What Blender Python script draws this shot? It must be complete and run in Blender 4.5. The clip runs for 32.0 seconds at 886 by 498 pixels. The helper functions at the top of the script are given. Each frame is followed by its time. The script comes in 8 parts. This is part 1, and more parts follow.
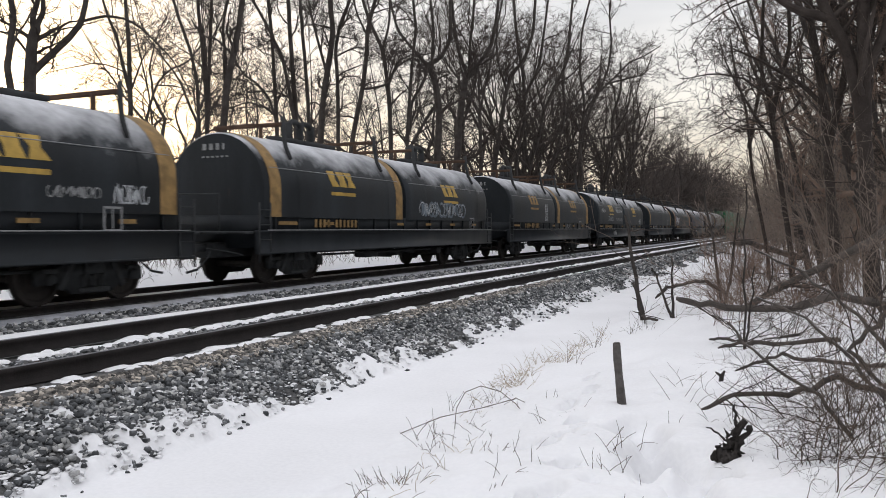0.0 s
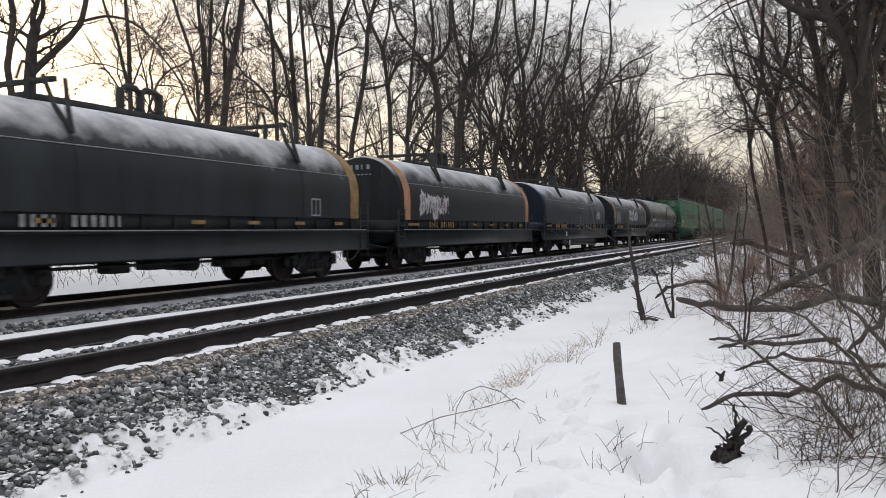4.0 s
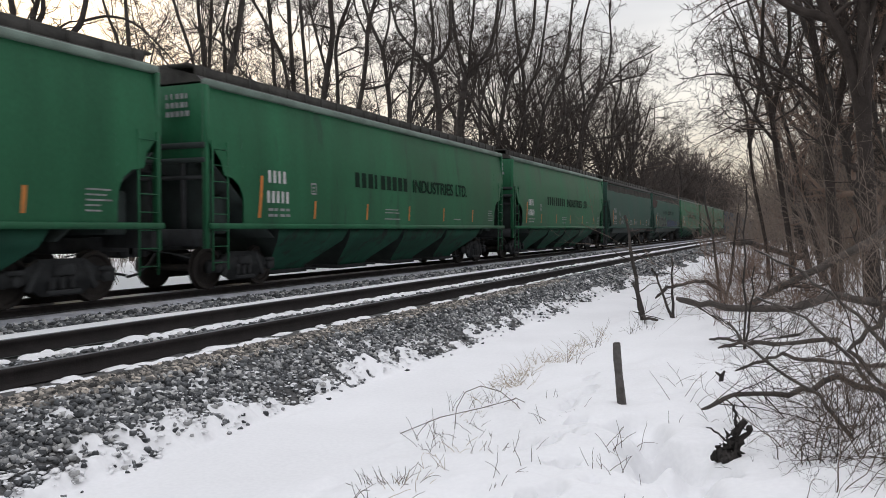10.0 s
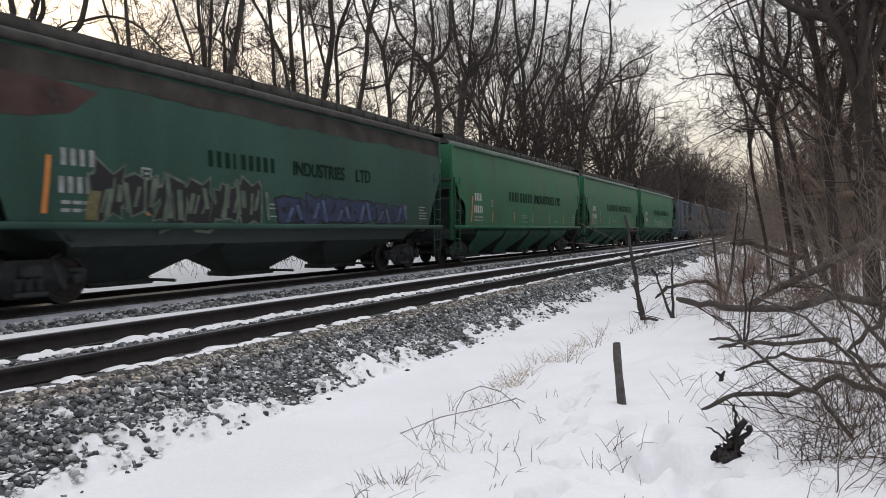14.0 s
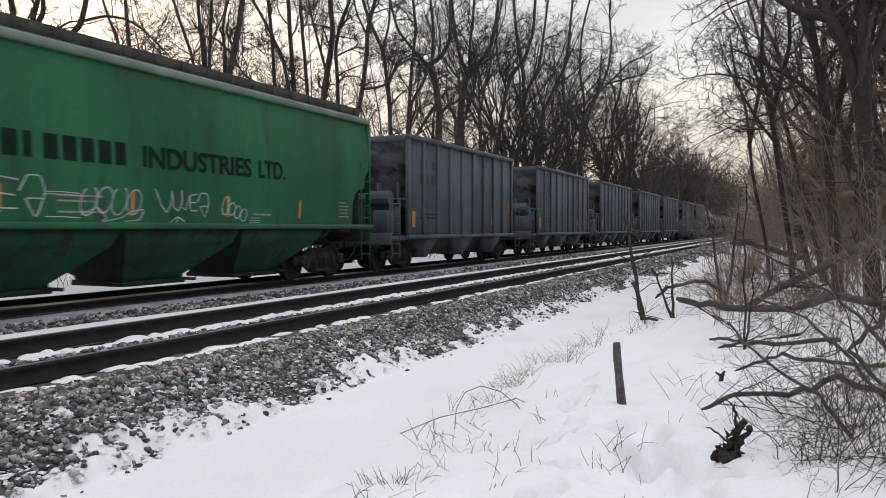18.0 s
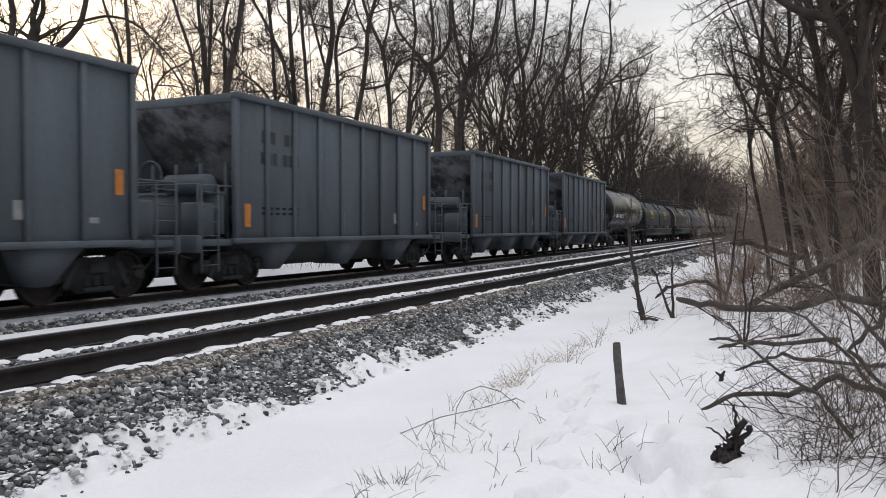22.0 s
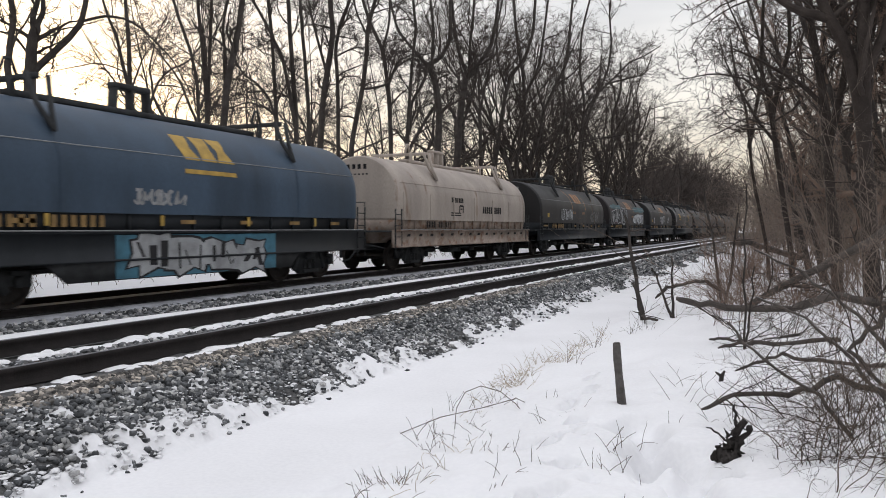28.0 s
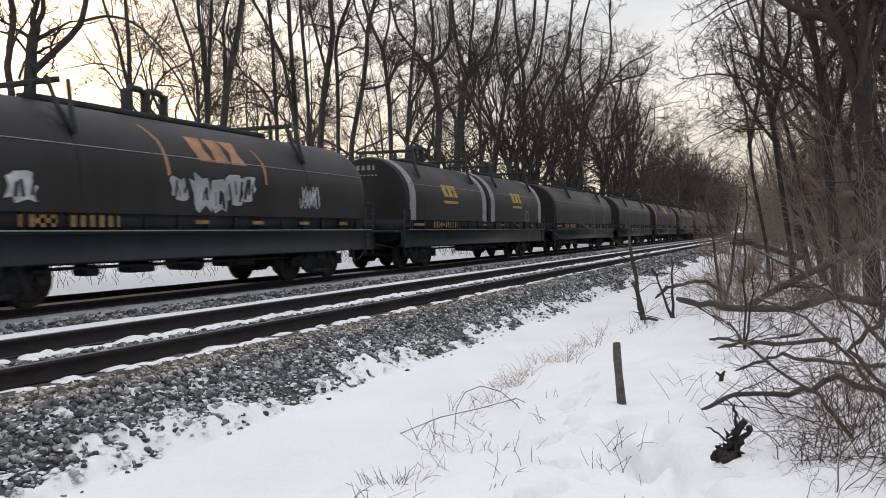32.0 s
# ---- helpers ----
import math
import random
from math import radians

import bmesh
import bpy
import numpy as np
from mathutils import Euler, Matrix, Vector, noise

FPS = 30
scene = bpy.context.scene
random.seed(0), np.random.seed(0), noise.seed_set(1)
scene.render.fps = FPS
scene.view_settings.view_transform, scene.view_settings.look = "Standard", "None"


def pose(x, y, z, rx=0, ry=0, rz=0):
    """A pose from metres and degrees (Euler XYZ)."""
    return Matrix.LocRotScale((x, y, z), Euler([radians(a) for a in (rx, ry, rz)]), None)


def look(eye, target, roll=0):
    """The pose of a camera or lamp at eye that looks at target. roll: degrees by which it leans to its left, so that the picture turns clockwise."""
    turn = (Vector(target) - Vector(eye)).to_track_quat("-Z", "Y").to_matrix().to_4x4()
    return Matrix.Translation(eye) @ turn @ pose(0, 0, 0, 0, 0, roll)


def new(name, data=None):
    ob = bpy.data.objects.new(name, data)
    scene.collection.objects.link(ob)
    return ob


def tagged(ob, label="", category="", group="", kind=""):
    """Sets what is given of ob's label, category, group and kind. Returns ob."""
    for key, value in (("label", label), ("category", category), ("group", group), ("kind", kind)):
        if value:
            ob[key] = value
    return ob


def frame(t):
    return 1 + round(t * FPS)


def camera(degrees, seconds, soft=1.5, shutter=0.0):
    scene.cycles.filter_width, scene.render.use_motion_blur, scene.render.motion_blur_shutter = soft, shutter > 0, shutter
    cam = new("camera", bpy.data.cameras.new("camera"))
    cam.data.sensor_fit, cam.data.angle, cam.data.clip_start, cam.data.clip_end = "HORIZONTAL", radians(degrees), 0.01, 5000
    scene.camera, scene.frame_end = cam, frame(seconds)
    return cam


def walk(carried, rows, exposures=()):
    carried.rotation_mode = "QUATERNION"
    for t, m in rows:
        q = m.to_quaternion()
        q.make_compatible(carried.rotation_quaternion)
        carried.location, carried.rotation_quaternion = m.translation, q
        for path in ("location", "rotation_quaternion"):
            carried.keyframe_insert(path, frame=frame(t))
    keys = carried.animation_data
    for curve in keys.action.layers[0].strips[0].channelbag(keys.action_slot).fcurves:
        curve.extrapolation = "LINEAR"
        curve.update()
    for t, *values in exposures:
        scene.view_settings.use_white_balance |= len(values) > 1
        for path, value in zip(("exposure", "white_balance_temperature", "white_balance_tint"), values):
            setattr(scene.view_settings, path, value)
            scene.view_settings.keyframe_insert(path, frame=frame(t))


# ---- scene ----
# World: +y runs along the tracks, x is across them (tracks at negative x), z = 0 is the near railhead.
AHEAD, DOWN = 24.384, 1.547
cam = camera(59.56, 32.0, soft=0.9, shutter=0.15)
STAND = look((0, 0, 1.32), (-math.sin(radians(AHEAD)), math.cos(radians(AHEAD)), 1.32 - math.tan(radians(DOWN))))
walk(cam, [(0, STAND), (32, STAND)])

# ---- light ----
world = bpy.data.worlds.new("overcast_dusk")
scene.world = world
world.use_nodes = True
wt = world.node_tree
wt.nodes.clear()
sky = wt.nodes.new("ShaderNodeTexSky")
sky.sky_type = 'NISHITA'
sky.sun_disc = False
sky.sun_elevation = radians(7)
sky.sun_rotation = radians(-56)
sky.air_density, sky.dust_density, sky.ozone_density = 1.0, 2.5, 1.0
cloud_noise = wt.nodes.new("ShaderNodeTexNoise")
cloud_noise.inputs["Scale"].default_value = 2.2
cloud_noise.inputs["Detail"].default_value = 5
cloud_map = wt.nodes.new("ShaderNodeMapping")
cloud_map.inputs["Scale"].default_value = (1, 1, 4)
cloud_co = wt.nodes.new("ShaderNodeTexCoord")
cloud_ramp = wt.nodes.new("ShaderNodeValToRGB")
cloud_ramp.color_ramp.elements[0].position, cloud_ramp.color_ramp.elements[1].position = 0.33, 0.68
cloud_ramp.color_ramp.elements[0].color = (0.86, 0.865, 0.89, 1)
cloud_ramp.color_ramp.elements[1].color = (1.26, 1.26, 1.26, 1)
# an overcast sky is three times as bright overhead as at the horizon
cloud_sep = wt.nodes.new("ShaderNodeSeparateXYZ")
cloud_high = wt.nodes.new("ShaderNodeValToRGB")
cloud_high.color_ramp.elements[0].position, cloud_high.color_ramp.elements[1].position = 0.0, 1.0
cloud_high.color_ramp.elements[0].color = (0.50, 0.45, 0.375, 1)
cloud_high.color_ramp.elements[1].color = (1.0, 0.995, 1.03, 1)
cloud_mid = cloud_high.color_ramp.elements.new(0.27)
cloud_mid.color = (0.555, 0.538, 0.522, 1)
cloud_low = cloud_high.color_ramp.elements.new(0.10)
cloud_low.color = (0.61, 0.55, 0.478, 1)
cloud_mul = wt.nodes.new("ShaderNodeMixRGB")
cloud_mul.blend_type = 'MULTIPLY'
cloud_mul.inputs[0].default_value = 1
sky_gain = wt.nodes.new("ShaderNodeMixRGB")
sky_gain.blend_type = 'MULTIPLY'
sky_gain.inputs[0].default_value = 1
sky_gain.inputs[2].default_value = (0.041, 0.044, 0.053, 1)
sky_add = wt.nodes.new("ShaderNodeMixRGB")
sky_add.blend_type = 'ADD'
sky_add.inputs[0].default_value = 1
back = wt.nodes.new("ShaderNodeBackground")
back.inputs["Strength"].default_value = 1.15
wout = wt.nodes.new("ShaderNodeOutputWorld")
wt.links.new(cloud_co.outputs["Generated"], cloud_map.inputs["Vector"])
wt.links.new(cloud_map.outputs[0], cloud_noise.inputs["Vector"])
wt.links.new(cloud_noise.outputs[0], cloud_ramp.inputs[0])
wt.links.new(sky.outputs[0], sky_gain.inputs[1])
wt.links.new(cloud_co.outputs["Generated"], cloud_sep.inputs[0])
wt.links.new(cloud_sep.outputs[2], cloud_high.inputs[0])
wt.links.new(cloud_ramp.outputs[0], cloud_mul.inputs[1])
wt.links.new(cloud_high.outputs[0], cloud_mul.inputs[2])
wt.links.new(cloud_mul.outputs[0], sky_add.inputs[1])
wt.links.new(sky_gain.outputs[0], sky_add.inputs[2])
wt.links.new(sky_add.outputs[0], back.inputs[0])
wt.links.new(back.outputs[0], wout.inputs[0])

sun = new("sun", bpy.data.lights.new("sun", 'SUN'))
sun.data.energy, sun.data.angle, sun.data.color = 0.4, radians(12), (1.0, 0.86, 0.66)
sun.matrix_world = look((-56 * 0.829, 56 * 0.559, 9), (0, 0, 0))


# ---- materials ----
def mat(name, color, rough=0.7, metal=0.0, var=0.25, scale=6.0, bump=0.25, second=None, amount=0.35, fine=60.0,
        snow=0.0, rust=0.0, streak=False, spec=0.4, island=False, bump_scale=None, drip=False):
    """Painted, rusty, woody or stony surface: base colour varied at two scales, with stains, relief and, on top faces, snow."""
    m = bpy.data.materials.new(name)
    m.use_nodes = True
    t = m.node_tree
    n, l = t.nodes, t.links
    b = n["Principled BSDF"]
    b.inputs["Roughness"].default_value = rough
    b.inputs["Metallic"].default_value = metal
    b.inputs["Specular IOR Level"].default_value = spec
    co = n.new("ShaderNodeTexCoord")
    mp = n.new("ShaderNodeMapping")
    if streak:
        mp.inputs["Scale"].default_value = (1.0, 1.0, 0.18)
    l.new(co.outputs["Object"], mp.inputs[0])
    big, small = n.new("ShaderNodeTexNoise"), n.new("ShaderNodeTexNoise")
    for node, sc in ((big, scale), (small, fine)):
        node.inputs["Scale"].default_value = sc
        node.inputs["Detail"].default_value = 4
        l.new(mp.outputs[0], node.inputs["Vector"])
    dark = [c * (1 - var) for c in color]
    light = [min(1, c * (1 + var)) for c in color]
    ramp = n.new("ShaderNodeValToRGB")
    ramp.color_ramp.elements[0].position, ramp.color_ramp.elements[1].position = 0.3, 0.7
    ramp.color_ramp.elements[0].color, ramp.color_ramp.elements[1].color = (*dark, 1), (*light, 1)
    l.new(big.outputs[0], ramp.inputs[0])
    mix = n.new("ShaderNodeMixRGB")
    mix.blend_type = 'OVERLAY'
    mix.inputs[0].default_value = 0.35
    l.new(ramp.outputs[0], mix.inputs[1])
    l.new(small.outputs[0], mix.inputs[2])
    last = mix.outputs[0]
    if island:
        geo = n.new("ShaderNodeNewGeometry")
        vr = n.new("ShaderNodeValToRGB")
        vr.color_ramp.elements[0].color, vr.color_ramp.elements[1].color = (0.16, 0.17, 0.18, 1), (3.1, 3.0, 2.86, 1)
        vr.color_ramp.elements.new(0.6).color = (1.0, 1.02, 1.03, 1)
        l.new(geo.outputs["Random Per Island"], vr.inputs[0])
        mm = n.new("ShaderNodeMixRGB")
        mm.blend_type, mm.inputs[0].default_value = 'MULTIPLY', 1
        l.new(last, mm.inputs[1])
        l.new(vr.outputs[0], mm.inputs[2])
        last = mm.outputs[0]
    if second or rust:
        sec = second or (0.16, 0.075, 0.035)
        amt = amount if second else rust
        nz = n.new("ShaderNodeTexNoise")
        nz.inputs["Scale"].default_value, nz.inputs["Detail"].default_value = scale * 1.7, 8
        nz.inputs["Roughness"].default_value = 0.65
        l.new(mp.outputs[0], nz.inputs["Vector"])
        cut = n.new("ShaderNodeValToRGB")
        cut.color_ramp.elements[0].position, cut.color_ramp.elements[1].position = 0.72 - 0.4 * amt, 0.82 - 0.3 * amt
        l.new(nz.outputs[0], cut.inputs[0])
        m2 = n.new("ShaderNodeMixRGB")
        l.new(cut.outputs[0], m2.inputs[0])
        l.new(last, m2.inputs[1])
        m2.inputs[2].default_value = (*sec, 1)
        last = m2.outputs[0]
    if snow:
        geo = n.new("ShaderNodeNewGeometry")
        sep = n.new("ShaderNodeSeparateXYZ")
        l.new(geo.outputs["Normal"], sep.inputs[0])
        nz = n.new("ShaderNodeTexNoise")
        nz.inputs["Scale"].default_value, nz.inputs["Detail"].default_value = 1.1, 8
        nz.inputs["Roughness"].default_value = 0.62
        if drip:
            ms = n.new("ShaderNodeMapping")
            ms.inputs["Scale"].default_value = (0.7, 2.4, 0.7)
            ms.inputs["Rotation"].default_value = (0.25, 0, 0)
            l.new(co.outputs["Object"], ms.inputs["Vector"])
            l.new(ms.outputs[0], nz.inputs["Vector"])
        else:
            l.new(co.outputs["Object"], nz.inputs["Vector"])
        ad = n.new("ShaderNodeMath")
        ad.operation = 'ADD'
        l.new(sep.outputs[2], ad.inputs[0])
        l.new(nz.outputs[0], ad.inputs[1])
        sub = n.new("ShaderNodeMapRange")
        sub.inputs["From Min"].default_value, sub.inputs["From Max"].default_value = (1.50 - 0.45 * snow, 2.10 - 0.42 * snow) if streak else (1.62 - 0.5 * snow, 1.82 - 0.42 * snow)
        l.new(ad.outputs[0], sub.inputs[0])
        m3 = n.new("ShaderNodeMixRGB")
        l.new(sub.outputs[0], m3.inputs[0])
        l.new(last, m3.inputs[1])
        m3.inputs[2].default_value = (0.68, 0.69, 0.72, 1) if streak else (0.74, 0.75, 0.78, 1)
        last = m3.outputs[0]
    l.new(last, b.inputs["Base Color"])
    rr = n.new("ShaderNodeMapRange")
    rr.inputs["To Min"].default_value, rr.inputs["To Max"].default_value = max(0.05, rough - 0.15), min(1, rough + 0.15)
    l.new(big.outputs[0], rr.inputs[0])
    l.new(rr.outputs[0], b.inputs["Roughness"])
    if bump:
        bp = n.new("ShaderNodeBump")
        bp.inputs["Strength"].default_value = bump
        bp.inputs["Distance"].default_value = 0.02
        if bump_scale:
            bn = n.new("ShaderNodeTexNoise")
            bn.inputs["Scale"].default_value, bn.inputs["Detail"].default_value = bump_scale, 6
            l.new(mp.outputs[0], bn.inputs["Vector"])
            l.new(bn.outputs[0], bp.inputs["Height"])
        else:
            l.new(small.outputs[0], bp.inputs["Height"])
        l.new(bp.outputs[0], b.inputs["Normal"])
    return m


SNOW = mat("snow", (0.84, 0.841, 0.853), 0.75, var=0.04, scale=0.7, bump=0.18, fine=25, spec=0.3, bump_scale=9)
GRAVEL = mat("gravel_bed", (0.085, 0.085, 0.085), 0.95, var=0.5, scale=14, bump=0.9, fine=45)
DIRTY_SNOW = mat("dirty_snow", (0.36, 0.37, 0.40), 0.85, var=0.3, scale=3, bump=0.4, fine=20, second=(0.10, 0.10, 0.10), amount=0.2)
STONE_WARM = mat("ballast_stone_rusty", (0.172, 0.158, 0.143), 0.85, var=0.35, scale=9, bump=0.3, fine=70, island=True, snow=0.1)
STONE = mat("ballast_stone", (0.160, 0.164, 0.168), 0.85, var=0.35, scale=9, bump=0.3, fine=70, island=True, snow=0.18)
STONE_SNOW = mat("ballast_stone_snowy", (0.160, 0.164, 0.168), 0.85, var=0.25, scale=9, bump=0.3, fine=70, island=True, snow=0.55)
RAIL = mat("rail_rust", (0.023, 0.020, 0.0195), 0.8, var=0.3, scale=5, bump=0.3, spec=0.2)
RAILHEAD = mat("railhead_steel", (0.20, 0.20, 0.21), 0.5, metal=0.9, var=0.2, scale=3, bump=0.05)
TIE = mat("tie_wood", (0.055, 0.042, 0.034), 0.9, var=0.35, scale=5, bump=0.6, second=(0.8, 0.81, 0.84), amount=0.25)
BARK = mat("bark_grey_brown", (0.057, 0.050, 0.046), 0.95, var=0.35, scale=3, bump=0.7, fine=30, spec=0.15)
BARK2 = mat("bark_dark", (0.045, 0.037, 0.033), 0.95, var=0.35, scale=3, bump=0.7, fine=30, spec=0.15)
TWIG = mat("twig_brown", (0.060, 0.050, 0.045), 0.95, var=0.3, scale=2, bump=0, spec=0.1)
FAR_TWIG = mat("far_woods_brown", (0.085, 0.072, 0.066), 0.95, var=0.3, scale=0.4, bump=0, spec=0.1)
BRUSH = mat("brush_red_brown", (0.185, 0.132, 0.104), 0.95, var=0.35, scale=2, bump=0, spec=0.1)
BRUSH_PALE = mat("pale_brush", (0.20, 0.162, 0.136), 0.95, var=0.35, scale=2, bump=0, spec=0.1)
DRYGRASS = mat("dry_grass", (0.40, 0.33, 0.235), 0.9, var=0.3, scale=4, bump=0, spec=0.15)
WEED = mat("dry_weed_stem", (0.12, 0.095, 0.075), 0.9, var=0.3, scale=4, bump=0, spec=0.15)
DEADWOOD = mat("dead_wood", (0.080, 0.070, 0.063), 0.95, var=0.35, scale=4, bump=0.8, fine=24, spec=0.15, snow=0.35)
ROTTEN = mat("rotten_wood", (0.040, 0.036, 0.034), 0.95, var=0.4, scale=8, bump=0.9, fine=30, spec=0.1)
STAKEWOOD = mat("weathered_stake", (0.105, 0.097, 0.092), 0.9, var=0.3, scale=7, bump=0.7, fine=40, spec=0.2)

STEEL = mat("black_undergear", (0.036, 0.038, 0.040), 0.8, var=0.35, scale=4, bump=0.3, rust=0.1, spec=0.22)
WHEEL = mat("wheel_steel", (0.035, 0.030, 0.028), 0.7, metal=0.3, var=0.35, scale=6, bump=0.2, rust=0.25)
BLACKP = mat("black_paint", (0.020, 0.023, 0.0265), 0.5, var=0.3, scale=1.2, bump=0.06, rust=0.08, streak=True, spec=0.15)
COIL_BLACK = mat("black_hood_frosted", (0.016, 0.0195, 0.023), 0.55, var=0.5, scale=1.3, bump=0.08, rust=0.12, streak=True, snow=1.25, spec=0.22)
COIL_CLEAN = mat("dark_hood_paint", (0.018, 0.023, 0.026), 0.5, var=0.3, scale=1.2, bump=0.06, rust=0.12, streak=True, spec=0.22)
COIL_DARK = mat("neutral_black_hood", (0.020, 0.0195, 0.0205), 0.5, var=0.35, scale=1.2, bump=0.06, rust=0.16, streak=True, spec=0.24)
COIL_BROWN = mat("brown_black_hood", (0.029, 0.025, 0.026), 0.55, var=0.35, scale=1.2, bump=0.08, rust=0.30, streak=True, spec=0.22)
NAVY = mat("navy_hood_frosted", (0.011, 0.0175, 0.033), 0.5, var=0.25, scale=1.2, bump=0.05, rust=0.05, streak=True, snow=1.25, spec=0.22)
BLUE = mat("slate_blue_paint", (0.040, 0.062, 0.092), 0.5, var=0.34, scale=1.1, bump=0.05, rust=0.04, streak=True, spec=0.22)
CREAM = mat("dirty_white_paint", (0.35, 0.305, 0.268), 0.65, var=0.2, scale=1.4, bump=0.06, rust=0.30, streak=True)
CREAM_DIRTY = mat("rusty_white_paint", (0.27, 0.22, 0.185), 0.75, var=0.35, scale=2.2, bump=0.1, rust=0.55)
GREEN = mat("green_hopper_paint", (0.019, 0.105, 0.050), 0.48, var=0.26, scale=0.9, bump=0.04, streak=True, second=(0.020, 0.058, 0.036), amount=0.38, spec=0.2)
# bays: base darker than the side sheets' green, grimy patches over it
GREEN_LOW = mat("dark_grimy_green_paint", (0.016, 0.066, 0.044), 0.7, var=0.35, scale=1.4, bump=0.08, second=(0.022, 0.028, 0.026), amount=0.5, spec=0.15)
DUST = mat("brown_road_dust", (0.052, 0.047, 0.043), 0.9, var=0.4, scale=1.3, bump=0.05, second=(0.035, 0.060, 0.048), amount=0.3, spec=0.1)
PRIMER = mat("faded_red_primer", (0.062, 0.039, 0.037), 0.85, var=0.4, scale=1.5, bump=0.05, second=(0.052, 0.047, 0.043), amount=0.45, spec=0.1)
SOOT = mat("soot_streaked_grey", (0.088, 0.095, 0.106), 0.75, var=0.3, scale=0.9, bump=0.1, second=(0.018, 0.019, 0.021), amount=0.75, spec=0.15)
GREEN_OLD = mat("faded_green_paint", (0.031, 0.070, 0.055), 0.6, var=0.22, scale=0.9, bump=0.05, streak=True, second=(0.045, 0.046, 0.040), amount=0.28, spec=0.14)
ROOF_DARK = mat("grimy_roof", (0.050, 0.048, 0.044), 0.85, var=0.4, scale=2.5, bump=0.35, fine=25, second=(0.15, 0.15, 0.14), amount=0.15)
GREEN_ROOF = mat("dusty_chord", (0.15, 0.20, 0.17), 0.75, var=0.3, scale=1.5, bump=0.2, snow=0.2)
GREY = mat("grey_hopper_paint", (0.084, 0.100, 0.117), 0.6, var=0.26, scale=1.0, bump=0.06, streak=True, second=(0.085, 0.085, 0.09), amount=0.3, spec=0.22)
# darker grey for the open hoppers' belly, centre sill and bars
GREY_DARK = mat("dark_grey_paint", (0.040, 0.043, 0.048), 0.7, var=0.3, scale=1.0, bump=0.1, rust=0.08)
TANKB = mat("tank_black", (0.0085, 0.0105, 0.0135), 0.24, var=0.25, scale=1.0, bump=0.03, streak=True, spec=0.24)
TANKB_SNOW = mat("tank_black_frosted", (0.0095, 0.0115, 0.0145), 0.30, var=0.45, scale=1.0, bump=0.03, streak=True, snow=0.68, spec=0.28, drip=True)
YELLOW = mat("yellow_marking", (0.40, 0.26, 0.055), 0.6, var=0.25, scale=5, bump=0.05, rust=0.12)
YELLOW_OLD = mat("worn_yellow_marking", (0.24, 0.150, 0.055), 0.7, var=0.35, scale=5, bump=0.05, rust=0.35)
ORANGE = mat("orange_reflector", (0.48, 0.18, 0.04), 0.6, var=0.2, scale=6, bump=0.0)
RUSTY_BAR = mat("rusty_brown_bar", (0.075, 0.048, 0.034), 0.85, var=0.35, scale=4, bump=0.2, spec=0.15)
TANBAND = mat("peeled_orange_band", (0.34, 0.18, 0.09), 0.7, var=0.3, scale=3, bump=0.1, rust=0.25)
WHITEM = mat("white_marking", (0.50, 0.50, 0.50), 0.6, var=0.12, scale=6, bump=0.0)
GREYM = mat("faded_white_marking", (0.24, 0.245, 0.25), 0.7, var=0.3, scale=6, bump=0.0)
DARKM = mat("dark_green_lettering", (0.006, 0.021, 0.013), 0.6, var=0.2, scale=6, bump=0.0, spec=0.08)
BLACKM = mat("black_lettering", (0.016, 0.016, 0.018), 0.6, var=0.2, scale=6, bump=0.0, spec=0.08)
PAINT_W = mat("spray_white", (0.42, 0.44, 0.46), 0.7, var=0.35, scale=4, bump=0.0)
PAINT_G = mat("spray_grey_green", (0.085, 0.11, 0.085), 0.7, var=0.4, scale=3, bump=0.0)
PAINT_L = mat("spray_pale_blue", (0.06, 0.085, 0.16), 0.7, var=0.4, scale=3, bump=0.0)
PAINT_B = mat("spray_blue", (0.022, 0.032, 0.070), 0.7, var=0.35, scale=4, bump=0.0)
PAINT_C = mat("spray_cyan", (0.05, 0.15, 0.21), 0.7, var=0.35, scale=3, bump=0.0)
PAINT_T = mat("spray_teal", (0.045, 0.10, 0.115), 0.7, var=0.35, scale=3, bump=0.0)
PAINT_K = mat("spray_black", (0.012, 0.012, 0.014), 0.7, var=0.2, scale=4, bump=0.0)
PAINT_F = mat("faded_spray", (0.10, 0.125, 0.15), 0.7, var=0.5, scale=3, bump=0.0)
PAINT_Y = mat("spray_ochre", (0.11, 0.10, 0.045), 0.7, var=0.45, scale=3, bump=0.0)
PAINT_S = mat("spray_silver", (0.30, 0.31, 0.32), 0.55, var=0.3, scale=3, bump=0.0)
PAINT_P = mat("spray_maroon", (0.11, 0.045, 0.06), 0.7, var=0.3, scale=3, bump=0.0)
# near-black green: shade of open ends and bay slopes put into the colour
CUTOUT = mat("shade_dark_end", (0.026, 0.036, 0.034), 0.8, var=0.3, scale=3, bump=0.1)


